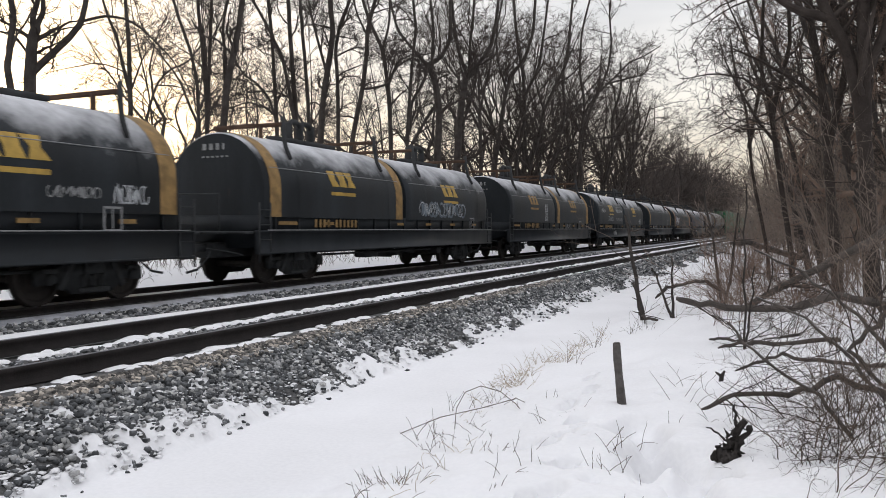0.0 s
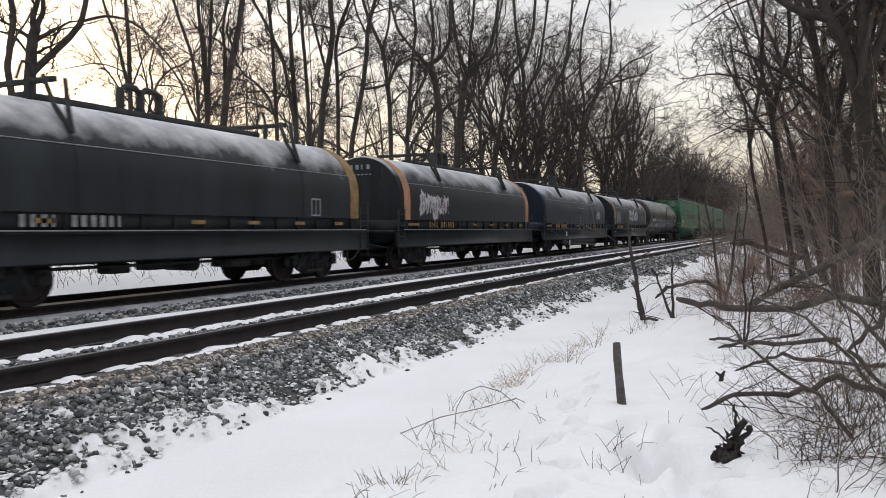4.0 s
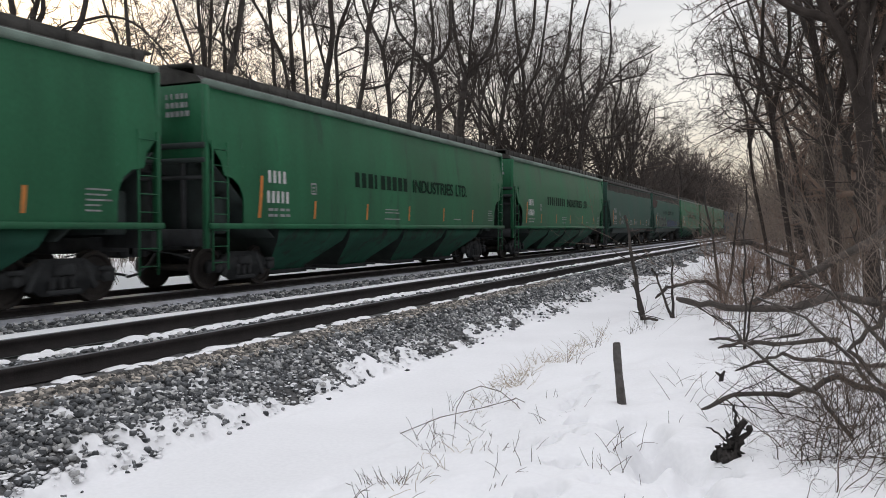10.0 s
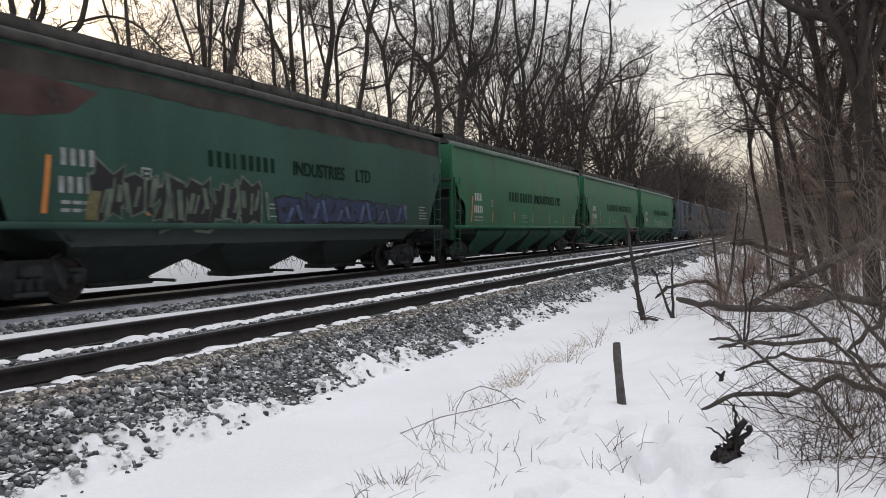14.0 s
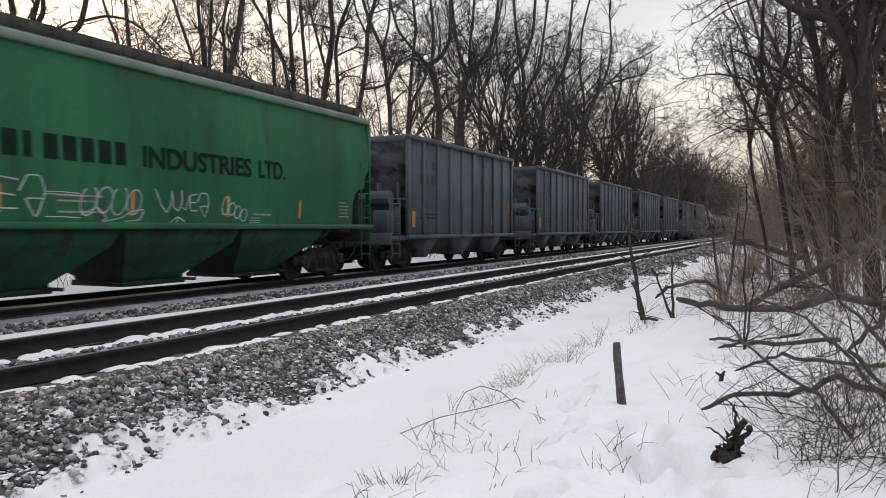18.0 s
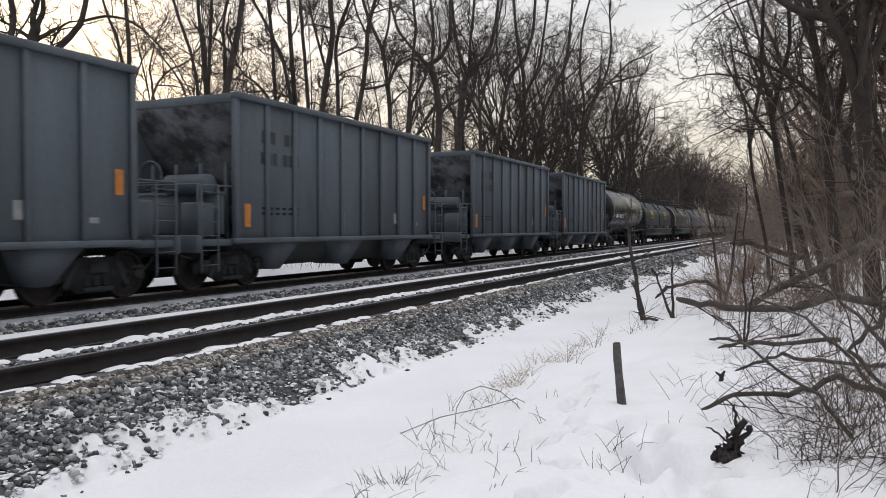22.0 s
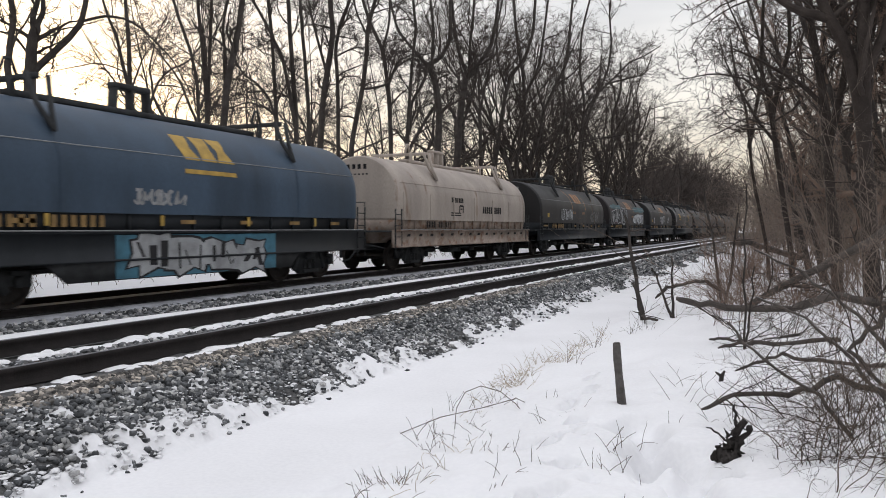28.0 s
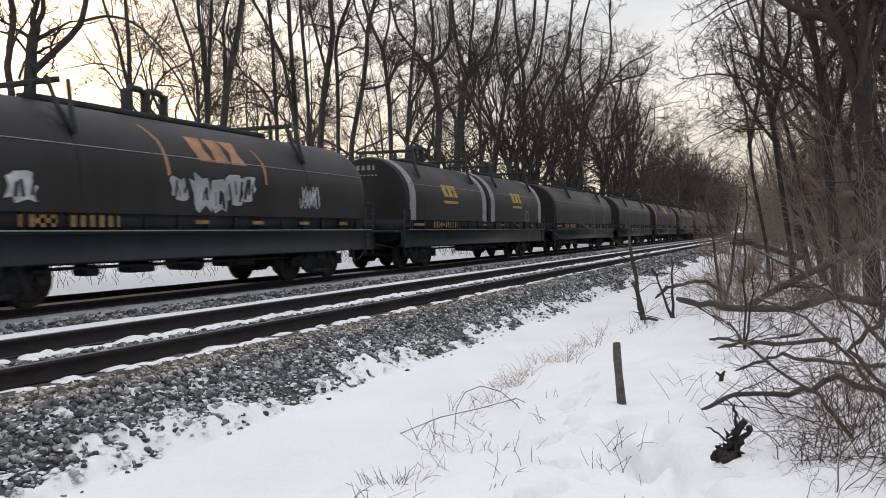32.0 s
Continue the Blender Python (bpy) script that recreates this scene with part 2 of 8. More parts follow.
# ---- mesh helpers ----
class Geo:
    """Gathers vertices and faces in arrays and turns them into one mesh."""

    def __init__(self):
        self.v, self.q, self.t, self.p, self.n = [], [], [], [], 0

    def add(self, v, quads=None, tris=None, polys=None):
        v = np.asarray(v, dtype=np.float64).reshape(-1, 3)
        if quads is not None and len(quads):
            self.q.append(np.asarray(quads, dtype=np.int64).reshape(-1, 4) + self.n)
        if tris is not None and len(tris):
            self.t.append(np.asarray(tris, dtype=np.int64).reshape(-1, 3) + self.n)
        for p in polys or ():
            self.p.append([i + self.n for i in p])
        self.v.append(v)
        self.n += len(v)
        return self

    def box(self, c, s, bevel=0.012, rz=0.0, rx=0.0, ry=0.0):
        """A box with chamfered edges, turned about its own centre."""
        h = np.array(s) / 2
        b = min(bevel, h.min() * 0.45)
        vs = []
        for sx in (-1, 1):
            for sy in (-1, 1):
                for sz in (-1, 1):
                    k = np.array((sx, sy, sz))
                    for a in range(3):
                        o = h - b
                        o[a] = h[a]
                        vs.append(k * o)
        def i(sx, sy, sz, a):
            return ((sx > 0) * 4 + (sy > 0) * 2 + (sz > 0)) * 3 + a
        polys = []
        for a in range(3):
            u, w = (a + 1) % 3, (a + 2) % 3
            for s0 in (-1, 1):
                loop = []
                for su, sw in ((-1, -1), (1, -1), (1, 1), (-1, 1)):
                    k = [0, 0, 0]
                    k[a], k[u], k[w] = s0, su, sw
                    loop.append(i(*k, a))
                polys.append(loop if s0 > 0 else loop[::-1])
        for a in range(3):
            u, w = (a + 1) % 3, (a + 2) % 3
            for su in (-1, 1):
                for sw in (-1, 1):
                    k0, k1 = [0, 0, 0], [0, 0, 0]
                    k0[a], k1[a] = -1, 1
                    k0[u] = k1[u] = su
                    k0[w] = k1[w] = sw
                    loop = [i(*k0, u), i(*k1, u), i(*k1, w), i(*k0, w)]
                    polys.append(loop if su * sw < 0 else loop[::-1])
        tris = []
        for sx in (-1, 1):
            for sy in (-1, 1):
                for sz in (-1, 1):
                    t = [i(sx, sy, sz, 0), i(sx, sy, sz, 1), i(sx, sy, sz, 2)]
                    tris.append(t if sx * sy * sz > 0 else t[::-1])
        vs = np.array(vs)
        if rx or ry or rz:
            r = np.array(Euler((radians(rx), radians(ry), radians(rz))).to_matrix())
            vs = vs @ r.T
        return self.add(vs + np.array(c), tris=tris, quads=polys)

    def tube(self, pts, rad, n=6, caps=True):
        pts = np.asarray(pts, dtype=np.float64)
        m = len(pts)
        rad = np.full(m, rad) if np.isscalar(rad) else np.asarray(rad, dtype=np.float64)
        t = np.gradient(pts, axis=0)
        t /= np.linalg.norm(t, axis=1)[:, None] + 1e-9
        d = pts[-1] - pts[0]
        ref = np.array((1.0, 0, 0)) if abs(d[0]) < 0.7 * np.linalg.norm(d) + 1e-9 else np.array((0, 0, 1.0))
        if np.any(np.abs(t @ ref) > 0.97):
            ref = np.array((0.31, 0.77, 0.55))
        u = np.cross(t, ref)
        u /= np.linalg.norm(u, axis=1)[:, None] + 1e-9
        w = np.cross(t, u)
        a = np.arange(n) * 2 * math.pi / n
        v = pts[:, None] + rad[:, None, None] * (np.cos(a)[None, :, None] * u[:, None] + np.sin(a)[None, :, None] * w[:, None])
        k = np.arange(m - 1)[:, None] * n
        j = np.arange(n)[None]
        j2 = (j + 1) % n
        q = np.stack((k + j, k + j2, k + n + j2, k + n + j), axis=-1).reshape(-1, 4)
        return self.add(v.reshape(-1, 3), quads=q, polys=[list(range(n))[::-1], [(m - 1) * n + i for i in range(n)]] if caps else None)

    def sweep(self, prof, ys, scale=None, caps=True, closed=True):
        """Lofts a profile of (x, z) pairs along y. scale: for each y, the factors (sx, sz, z0) of the profile about z0."""
        prof = np.asarray(prof, dtype=np.float64)
        n, m = len(prof), len(ys)
        v = np.zeros((m, n, 3))
        for i, y in enumerate(ys):
            sx, sz, z0 = scale[i] if scale else (1, 1, 0)
            v[i, :, 0], v[i, :, 1], v[i, :, 2] = prof[:, 0] * sx, y, z0 + (prof[:, 1] - z0) * sz
        k = np.arange(m - 1)[:, None] * n
        j = np.arange(n if closed else n - 1)[None]
        j2 = (j + 1) % n
        q = np.stack((k + j, k + n + j, k + n + j2, k + j2), axis=-1).reshape(-1, 4)
        return self.add(v.reshape(-1, 3), quads=q, polys=[list(range(n)), [(m - 1) * n + i for i in range(n)][::-1]] if caps else None)

    def plate(self, poly, thick, axis="x"):
        """A flat plate: a polygon of (y, z) pairs at x = poly[0][2] (axis x), thick to both sides."""
        n = len(poly)
        a = np.array([(p[2], p[0], p[1]) for p in poly], dtype=np.float64)
        off = np.array({"x": (thick, 0, 0), "y": (0, thick, 0), "z": (0, 0, thick)}[axis]) / 2
        if axis == "y":
            a = np.array([(p[0], p[2], p[1]) for p in poly], dtype=np.float64)
        v = np.concatenate((a - off, a + off))
        q = [(i, (i + 1) % n, n + (i + 1) % n, n + i) for i in range(n)]
        return self.add(v, quads=q, polys=[list(range(n))[::-1], list(range(n, 2 * n))])

    def disc(self, c, prof, n=20):
        """A body turned about the x axis: prof is a list of (x, radius)."""
        a = np.arange(n) * 2 * math.pi / n
        v = np.array([[(x, r * math.cos(q), r * math.sin(q)) for q in a] for x, r in prof]).reshape(-1, 3) + np.array(c)
        m = len(prof)
        k = np.arange(m - 1)[:, None] * n
        j = np.arange(n)[None]
        j2 = (j + 1) % n
        q = np.stack((k + j, k + n + j, k + n + j2, k + j2), axis=-1).reshape(-1, 4)
        return self.add(v, quads=q, polys=[list(range(n)), [(m - 1) * n + i for i in range(n)][::-1]])

    def mesh(self, name, material, smooth=False):
        me = bpy.data.meshes.new(name)
        v = np.concatenate(self.v) if self.v else np.zeros((0, 3))
        idx, start, pos = [], [], 0
        for arr, k in ((self.q, 4), (self.t, 3)):
            if arr:
                a = np.concatenate(arr)
                idx.append(a.ravel())
                start.append(pos + np.arange(len(a)) * k)
                pos += a.size
        for p in self.p:
            idx.append(np.array(p))
            start.append(np.array([pos]))
            pos += len(p)
        idx, start = np.concatenate(idx).astype(np.int32), np.concatenate(start).astype(np.int32)
        me.vertices.add(len(v))
        me.vertices.foreach_set("co", v.astype(np.float32).ravel())
        me.loops.add(len(idx))
        me.loops.foreach_set("vertex_index", idx)
        me.polygons.add(len(start))
        me.polygons.foreach_set("loop_start", start)
        if smooth:
            me.polygons.foreach_set("use_smooth", np.ones(len(start), dtype=bool))
        me.update(calc_edges=True)
        me.validate()
        if smooth:
            me.set_sharp_from_angle(angle=radians(40))
        me.materials.append(material)
        return me


class Marks(Geo):
    """Paint marks on a side sheet, piece by piece."""
    pieces = ()


def part(name, geo, material, parent=None, label="", smooth=False, at=None):
    """Links a mesh as one part; marks that can be told apart become a part each."""
    pieces = geo.pieces if isinstance(geo, Marks) else []
    for g in pieces[1:]:
        one_part(name, g, material, parent, label, smooth, at)
    return one_part(name, pieces[0] if pieces else geo, material, parent, label, smooth, at)


def one_part(name, geo, material, parent=None, label="", smooth=False, at=None):
    """One mesh object, under a thing or a part."""
    me = geo if isinstance(geo, bpy.types.Mesh) else geo.mesh(name, material, smooth)
    ob = new(name, me)
    ob.parent = parent
    if at is not None:
        ob.matrix_basis = at
    if label:
        ob["label"] = label
    return ob


# ---- ground ----
def bumps(x, y, s, seed=0.0):
    return noise.noise(Vector((x * s + seed, y * s - seed, seed)))


def profile(x):
    """Height of the snow across the tracks."""
    xs = (-3000, -120, -60, -30, -18, -16.3, -14.9, -12.3, -7.4, -5.3, -4.7, -3.7, -3.0, -1.6, 0, 2, 6, 20, 60, 3000)
    zs = (-0.5, 0.3, 0.3, 0.4, 0.3, 0.05, -0.70, -0.9, -0.9, -0.74, -0.72, -0.72, -0.62, -0.5, -0.36, -0.22, 0.1, 0.4, 0.8, 1.0)
    return float(np.interp(x, xs, zs))


TRAIL = ((-1.64, 5.74), (-1.5, 5.65), (-1.89, 6.41), (-1.84, 6.68), (-1.89, 7.33), (-2.14, 7.9), (-2.13, 8.15), (-2.3, 9.56), (-2.14, 8.85), (-1.62, 4.94), (-1.5, 5.11))
TRODDEN = ((-1.08, 6.82), (-0.95, 6.19), (-1.37, 6.96), (-0.97, 8.77), (-1.1, 6.43), (-0.83, 6.38), (-0.55, 5.81), (-0.8, 5.62))
PRINTS = [(x, y, 0.080, 0.15) for x, y in TRAIL]
rng = random.Random(5)
for k in range(14):
    x, y = TRAIL[k % len(TRAIL)]
    PRINTS.append((x + rng.uniform(-0.22, 0.22), y + rng.uniform(-0.3, 0.3), rng.uniform(0.05, 0.08), 0.09))
for x, y in TRODDEN:
    for k in range(3):
        PRINTS.append((x + rng.gauss(0, 0.12), y + rng.gauss(0, 0.16), rng.uniform(0.10, 0.19), rng.uniform(0.10, 0.19)))


def ground_z(x, y):
    z = profile(x)
    if -6.0 < x < -4.95 and -5 < y < 90:
        # snow drifted unevenly over the toe of the ballast
        f = (x + 6.0) / 1.05
        drift = -0.07 + 0.13 * f + 0.07 * bumps(x, y, 0.8, 2.0) + 0.12 * bumps(x, y, 2.4, 8.0) + 0.10 * bumps(x, y, 6.0, 4.0)
        slope = -0.22 - 0.58 * max(0.0, min(1.0, (x + 5.95 + 0.22 * bumps(0, y, 0.45, 7.0) + 0.10 * bumps(0, y, 1.4, 2.0)) / 0.85))
        return max(z + 0.03 * bumps(x, y, 1.0, 3.0), slope + drift) * min(1.0, (-4.95 - x) / 0.25) + (z + 0.03 * bumps(x, y, 1.0, 3.0)) * max(0.0, 1 - (-4.95 - x) / 0.25)
    if -40 < x < 30 and -10 < y < 120 and not -14.5 < x < -5.6:
        z += 0.05 * bumps(x, y, 0.45, 3.0) + 0.018 * bumps(x, y, 1.7, 9.0)
        if x < -16:
            z += 0.12 * bumps(x, y, 0.12, 5.0)
        if x > -3.4:
            z += 0.09 * bumps(x, y, 0.9, 1.0) + 0.05 * bumps(x, y, 2.6, 6.0) + (0.018 * bumps(x, y, 6.5, 2.0) if y < 10 else 0.0)
        if -3 < x < 0.5 and 4 < y < 10:
            for px, py, r, deep in PRINTS:
                d = ((x - px) ** 2 + ((y - py) * 0.7) ** 2) / (r * r)
                if d < 6:
                    z -= deep * math.exp(-d * d)
    return z


def axis(parts):
    out = []
    for a, b, step in parts:
        n = max(1, round((b - a) / step))
        out += [a + (b - a) * i / n for i in range(n)]
    return out + [parts[-1][1]]


gx = axis([(-3000, -300, 900), (-300, -60, 40), (-60, -18, 3), (-18, -14, 0.5), (-14, -6.1, 2), (-6.1, -4.9, 0.045), (-4.9, -3.4, 0.13), (-3.4, -2.6, 0.06), (-2.6, -0.2, 0.034), (-0.2, 0.6, 0.06), (0.6, 4, 0.4), (4, 20, 2), (20, 120, 20), (120, 3000, 720)])
gy = axis([(-3000, -300, 900), (-300, -20, 40), (-20, 3, 2), (3, 4.4, 0.08), (4.4, 8.2, 0.036), (8.2, 9, 0.07), (9, 11, 0.1), (11, 20, 0.22), (20, 60, 1.2), (60, 150, 6), (150, 600, 50), (600, 3000, 600)])
gv = np.array([(x, y, ground_z(x, y)) for y in gy for x in gx])
nx = len(gx)
gi = (np.arange(len(gy) - 1)[:, None] * nx + np.arange(nx - 1)[None]).reshape(-1)
ground = part("ground", Geo().add(gv, quads=np.stack((gi, gi + 1, gi + nx + 1, gi + nx), axis=-1)), SNOW, smooth=True)
tagged(ground, "snow-covered ground with footprints beside the ballast", "ground", kind="structure")

# ---- track bed, ties and rails ----
NEAR_C, FAR_C = -7.49, -12.35
FAR_EDGE = 700.0


def bed_z(x):
    xs = (-15.1, -14.0, -13.3, -12.9, -11.8, -11.4, -10.6, -9.6, -9.0, -8.55, -6.1, -5.95, -5.1)
    zs = (-0.80, -0.20, -0.16, -0.11, -0.11, -0.14, -0.15, -0.16, -0.16, -0.19, -0.19, -0.22, -0.80)
    return float(np.interp(x, xs, zs))


by = axis([(-700, -20, 85), (-20, 2, 1.0), (2, 20, 0.15), (20, 50, 0.5), (50, 120, 2), (120, 700, 58)])
bx = axis([(-15.1, -9, 0.3), (-9, -6.2, 0.15), (-6.2, -5.1, 0.06)])
bv = np.array([(x, y, bed_z(x) + (0.02 * bumps(x, y, 6.0) + 0.015 * bumps(x, y, 2.0, 4) if 0 < y < 50 else 0)) for y in by for x in bx])
nb = len(bx)
bi = (np.arange(len(by) - 1)[:, None] * nb + np.arange(nb - 1)[None]).reshape(-1)
bed = part("track_bed", Geo().add(bv, quads=np.stack((bi, bi + 1, bi + nb + 1, bi + nb), axis=-1)), GRAVEL)
tagged(bed, "grey crushed-stone ballast bed dusted with snow", "track bed", kind="structure")

ICO = np.array([(0, 0, 1)] + [(math.cos(a) * 0.894, math.sin(a) * 0.894, 0.447) for a in np.arange(5) * 1.2566]
               + [(math.cos(a + 0.628) * 0.894, math.sin(a + 0.628) * 0.894, -0.447) for a in np.arange(5) * 1.2566] + [(0, 0, -1)])
ICO_T = np.array([(0, i + 1, (i + 1) % 5 + 1) for i in range(5)] + [(i + 1, i + 6, (i + 1) % 5 + 1) for i in range(5)]
                 + [((i + 1) % 5 + 1, i + 6, (i + 1) % 5 + 6) for i in range(5)] + [(11, (i + 1) % 5 + 6, i + 6) for i in range(5)])
nrng = np.random.default_rng(7)


def stones(xs, ys, zs, size, high=0.8):
    """Crushed stones: uneven angular lumps, each turned its own way."""
    n = len(xs)
    v = np.repeat(ICO[None], n, axis=0)
    v = v / np.abs(v).max(axis=-1, keepdims=True) ** 0.5 * nrng.uniform(0.45, 1.25, (n, 12, 1))
    v *= (np.asarray(size)[:, None] * nrng.uniform(0.5, 1.35, (n, 3)))[:, None, :]
    a, b = nrng.uniform(0, 6.283, n), nrng.uniform(-1.1, 1.1, n)
    ca, sa, cb, sb = np.cos(a), np.sin(a), np.cos(b), np.sin(b)
    y1 = v[..., 1] * cb[:, None] - v[..., 2] * sb[:, None]
    z1 = v[..., 1] * sb[:, None] + v[..., 2] * cb[:, None]
    x1 = v[..., 0] * ca[:, None] - y1 * sa[:, None]
    y2 = v[..., 0] * sa[:, None] + y1 * ca[:, None]
    p = np.stack((x1 + np.asarray(xs)[:, None], y2 + np.asarray(ys)[:, None], z1 * high + np.asarray(zs)[:, None]), axis=-1)
    t = ICO_T[None] + (np.arange(n) * 12)[:, None, None]
    return Geo().add(p.reshape(-1, 3), tris=t.reshape(-1, 3))


def scatter(n, x0, x1, y0, y1, near=True):
    x = nrng.uniform(x0, x1, n)
    y = y0 + (y1 - y0) * nrng.random(n) ** (1.6 if near else 1.0)
    return x, y


def lay(n, x0, x1, y0, y1, size, name, material, label, thin=None, lift=0.0):
    x, y = scatter(n, x0, x1, y0, y1)
    if thin is not None:
        keep = nrng.random(n) < np.array([thin(a, b) for a, b in zip(x, y)])
        x, y = x[keep], y[keep]
    z = np.array([max(bed_z(a), ground_z(a, b)) for a, b in zip(x, y)]) + lift
    s = nrng.uniform(0.65, 1.35, len(x)) * size * (1 + np.clip((y - 14) / 40, 0, 1.4))
    ob = part(name, stones(x, y, z + s * 0.15, s, 0.8 if "stone" in name else 0.4), material)
    return tagged(ob, label, "ballast" if "stone" in name else "snow", kind="stuff")


def toe(x, y):
    if bed_z(x) > ground_z(x, y) - 0.01:
        return 1.0
    return float(np.clip((-5.16 - x + 0.25 * bumps(x, y, 0.9, 2) + 0.25 * bumps(x, y, 3.0, 8)) / 0.5, 0.0, 1) * 0.8 + (0.02 if x < -4.95 else 0.0))


lay(7000, -6.35, -5.92, 2.0, 22, 0.031, "ballast_stones", STONE_WARM, "loose brownish crushed stones beside the tie ends")
lay(8000, -5.98, -5.5, 2.0, 22, 0.032, "ballast_stones", STONE, "loose grey crushed stones on the shoulder of the track")
lay(4600, -6.35, -5.45, 22, 75, 0.044, "ballast_stones", STONE, "loose grey crushed stones along the distant shoulder")
lay(10000, -5.75, -4.75, 2.0, 40, 0.032, "ballast_stones", STONE_SNOW, "grey crushed stones half buried in snow at the toe of the shoulder", toe)
def patchy(x, y):
    return 1.0 if bumps(x, y, 1.9, 12.0) + 0.6 * bumps(x, y, 6.0, 3.0) + 0.55 * (x + 5.75) > 0.12 else 0.04


lay(3600, -6.05, -5.15, 2.0, 26, 0.028, "snow_crumbs", SNOW, "crumbs of snow caught between the stones", patchy, 0.012)
lay(3800, -10.75, -9.7, 4.0, 45, 0.046, "ballast_stones", STONE, "dark crushed stones between the two tracks")
lay(2400, -7.9, -7.0, 3.5, 30, 0.040, "ballast_stones", STONE, "grey crushed stones between the rails")

RAILPROF = [(-0.075, -0.186), (0.075, -0.186), (0.075, -0.172), (0.012, -0.150), (0.009, -0.055), (0.036, -0.040), (0.037, -0.010),
            (0.030, 0), (-0.030, 0), (-0.037, -0.010), (-0.036, -0.040), (-0.009, -0.055), (-0.012, -0.150), (-0.075, -0.172)]
CROSS = {NEAR_C: (0.0, 0.034), FAR_C: (0.0, 0.0)}


def track(center, label):
    thing = new("railway_track")
    tagged(thing, label, "railway track", "railway tracks", "structure")
    thing.location = (center, 0, 0)
    for side in (1, -1):
        z = CROSS[center][0 if side > 0 else 1]
        r = part("rail", Geo().sweep([(x, zz + z) for x, zz in RAILPROF], [-700, 0, 60, 700]), RAIL, thing, "rusty steel rail")
        r.location = (side * 0.7525, 0, 0)
        part("railhead", Geo().sweep([(-0.029, 0.001), (0.029, 0.001), (0.027, 0.004), (-0.027, 0.004)], [-700, 0, 60, 700]), RAILHEAD, r,
             "polished running surface").location = (0, 0, z)
    tie = Geo().box((0, 0, -0.28), (2.6, 0.225, 0.17), 0.015).mesh("tie", TIE)
    y, k = 1.2, 0
    while y < 62:
        o = part("tie", tie, TIE, thing)
        o.location = (0.02 * math.sin(k * 2.3), y, 0)
        y += 0.55
        k += 1
    rest = Geo()
    for i in range(120):
        rest.box((0, 62.2 + i * 0.55, -0.28), (2.6, 0.225, 0.17))
    part("ties", rest, TIE, thing)["kind"] = "stuff"
    return thing


near_track = track(NEAR_C, "near railway track with rusty rails and snow on its wooden ties")
far_track = track(FAR_C, "far railway track under the moving train")


def mound(g, x, y, z, sx, sy, h, seed):
    """A low lump of snow with an uneven rim."""
    n, rings = 12, 4
    r0 = random.Random(seed)
    rim = [r0.uniform(0.75, 1.2) for _ in range(n)]
    vs, qs = [], []
    for k in range(rings):
        f = k / (rings - 1)
        for i in range(n):
            a = i * 2 * math.pi / n
            rr = math.cos(f * math.pi / 2) * rim[i] if k < rings - 1 else 0.06
            vs.append((x + sx * rr * math.cos(a), y + sy * rr * math.sin(a), z + h * math.sin(f * math.pi / 2) * r0.uniform(0.9, 1.1)))
    for k in range(rings - 1):
        for i in range(n):
            j = (i + 1) % n
            qs.append((k * n + i, k * n + j, (k + 1) * n + j, (k + 1) * n + i))
    g.add(vs, quads=qs, polys=[[(rings - 1) * n + i for i in range(n)]])


def snow_rows():
    """Snow lying on the tie ends against the rails, and in strips beside them."""
    g = Geo()
    k = 0
    y = 1.2
    while y < 95:
        k += 1
        r = random.Random(k)
        for m in range(6):
            e = r.uniform(-0.28, 0.28)
            if r.random() < 0.9:
                mound(g, NEAR_C - 0.7525 + r.uniform(0.14, 0.32), y + e, -0.19, r.uniform(0.06, 0.15), r.uniform(0.09, 0.24), r.uniform(0.02, 0.065), k * 10 + m)
            if r.random() < 0.68:
                mound(g, NEAR_C + 0.7525 + r.uniform(0.10, 0.34), y + e, -0.2, r.uniform(0.05, 0.14), r.uniform(0.08, 0.26), r.uniform(0.015, 0.045), k * 10 + m + 9000)
        if r.random() < 0.4:
            mound(g, NEAR_C + 0.45, y, -0.20, 0.14, 0.11, 0.035, k + 5000)
        mound(g, NEAR_C - 0.7525 - r.uniform(0.5, 0.62), y, -0.21, r.uniform(0.22, 0.32), r.uniform(0.32, 0.45), r.uniform(0.12, 0.15), k + 2000)
        y += 0.55
    return g


snow_lumps = part("snow_drift", snow_rows(), SNOW, smooth=True)
tagged(snow_lumps, "lumps of snow on the ties against the rails", "snow", kind="stuff")
strip = Geo()
sx = np.linspace(-1, 1, 7)
ys = axis([(-5, 40, 0.3), (40, 120, 2)])
WHITE = Geo()
for g, cx, wid, h, seed in ((strip, -11.02, 0.42, 0.05, 1.0), (WHITE, -9.45, 0.36, 0.06, 4.0), (WHITE, -14.3, 0.5, 0.1, 8.0), (strip, FAR_C, 0.5, 0.06, 5.0)):
    v = []
    for y in ys:
        w = wid * (1 + 0.30 * bumps(0, y, 0.7, seed) + 0.25 * bumps(0, y, 2.6, seed))
        c = cx + 0.10 * bumps(3, y, 0.5, seed)
        for s in sx:
            x = c + s * w
            v.append((x, y, bed_z(x) - 0.02 + (h + 0.02) * (1 - s * s)))
    i = (np.arange(len(ys) - 1)[:, None] * 7 + np.arange(6)[None]).reshape(-1)
    g.add(v, quads=np.stack((i, i + 1, i + 8, i + 7), axis=-1))
tagged(part("snow_strip", WHITE, SNOW, smooth=True), "clean white strips of snow beside the rails", "snow", kind="stuff")
tagged(part("snow_strip", strip, DIRTY_SNOW, smooth=True), "long strips of dirty packed snow between the tracks", "snow", kind="stuff")

# ---- woods ----
def unit(v):
    return v / (np.linalg.norm(v) + 1e-9)


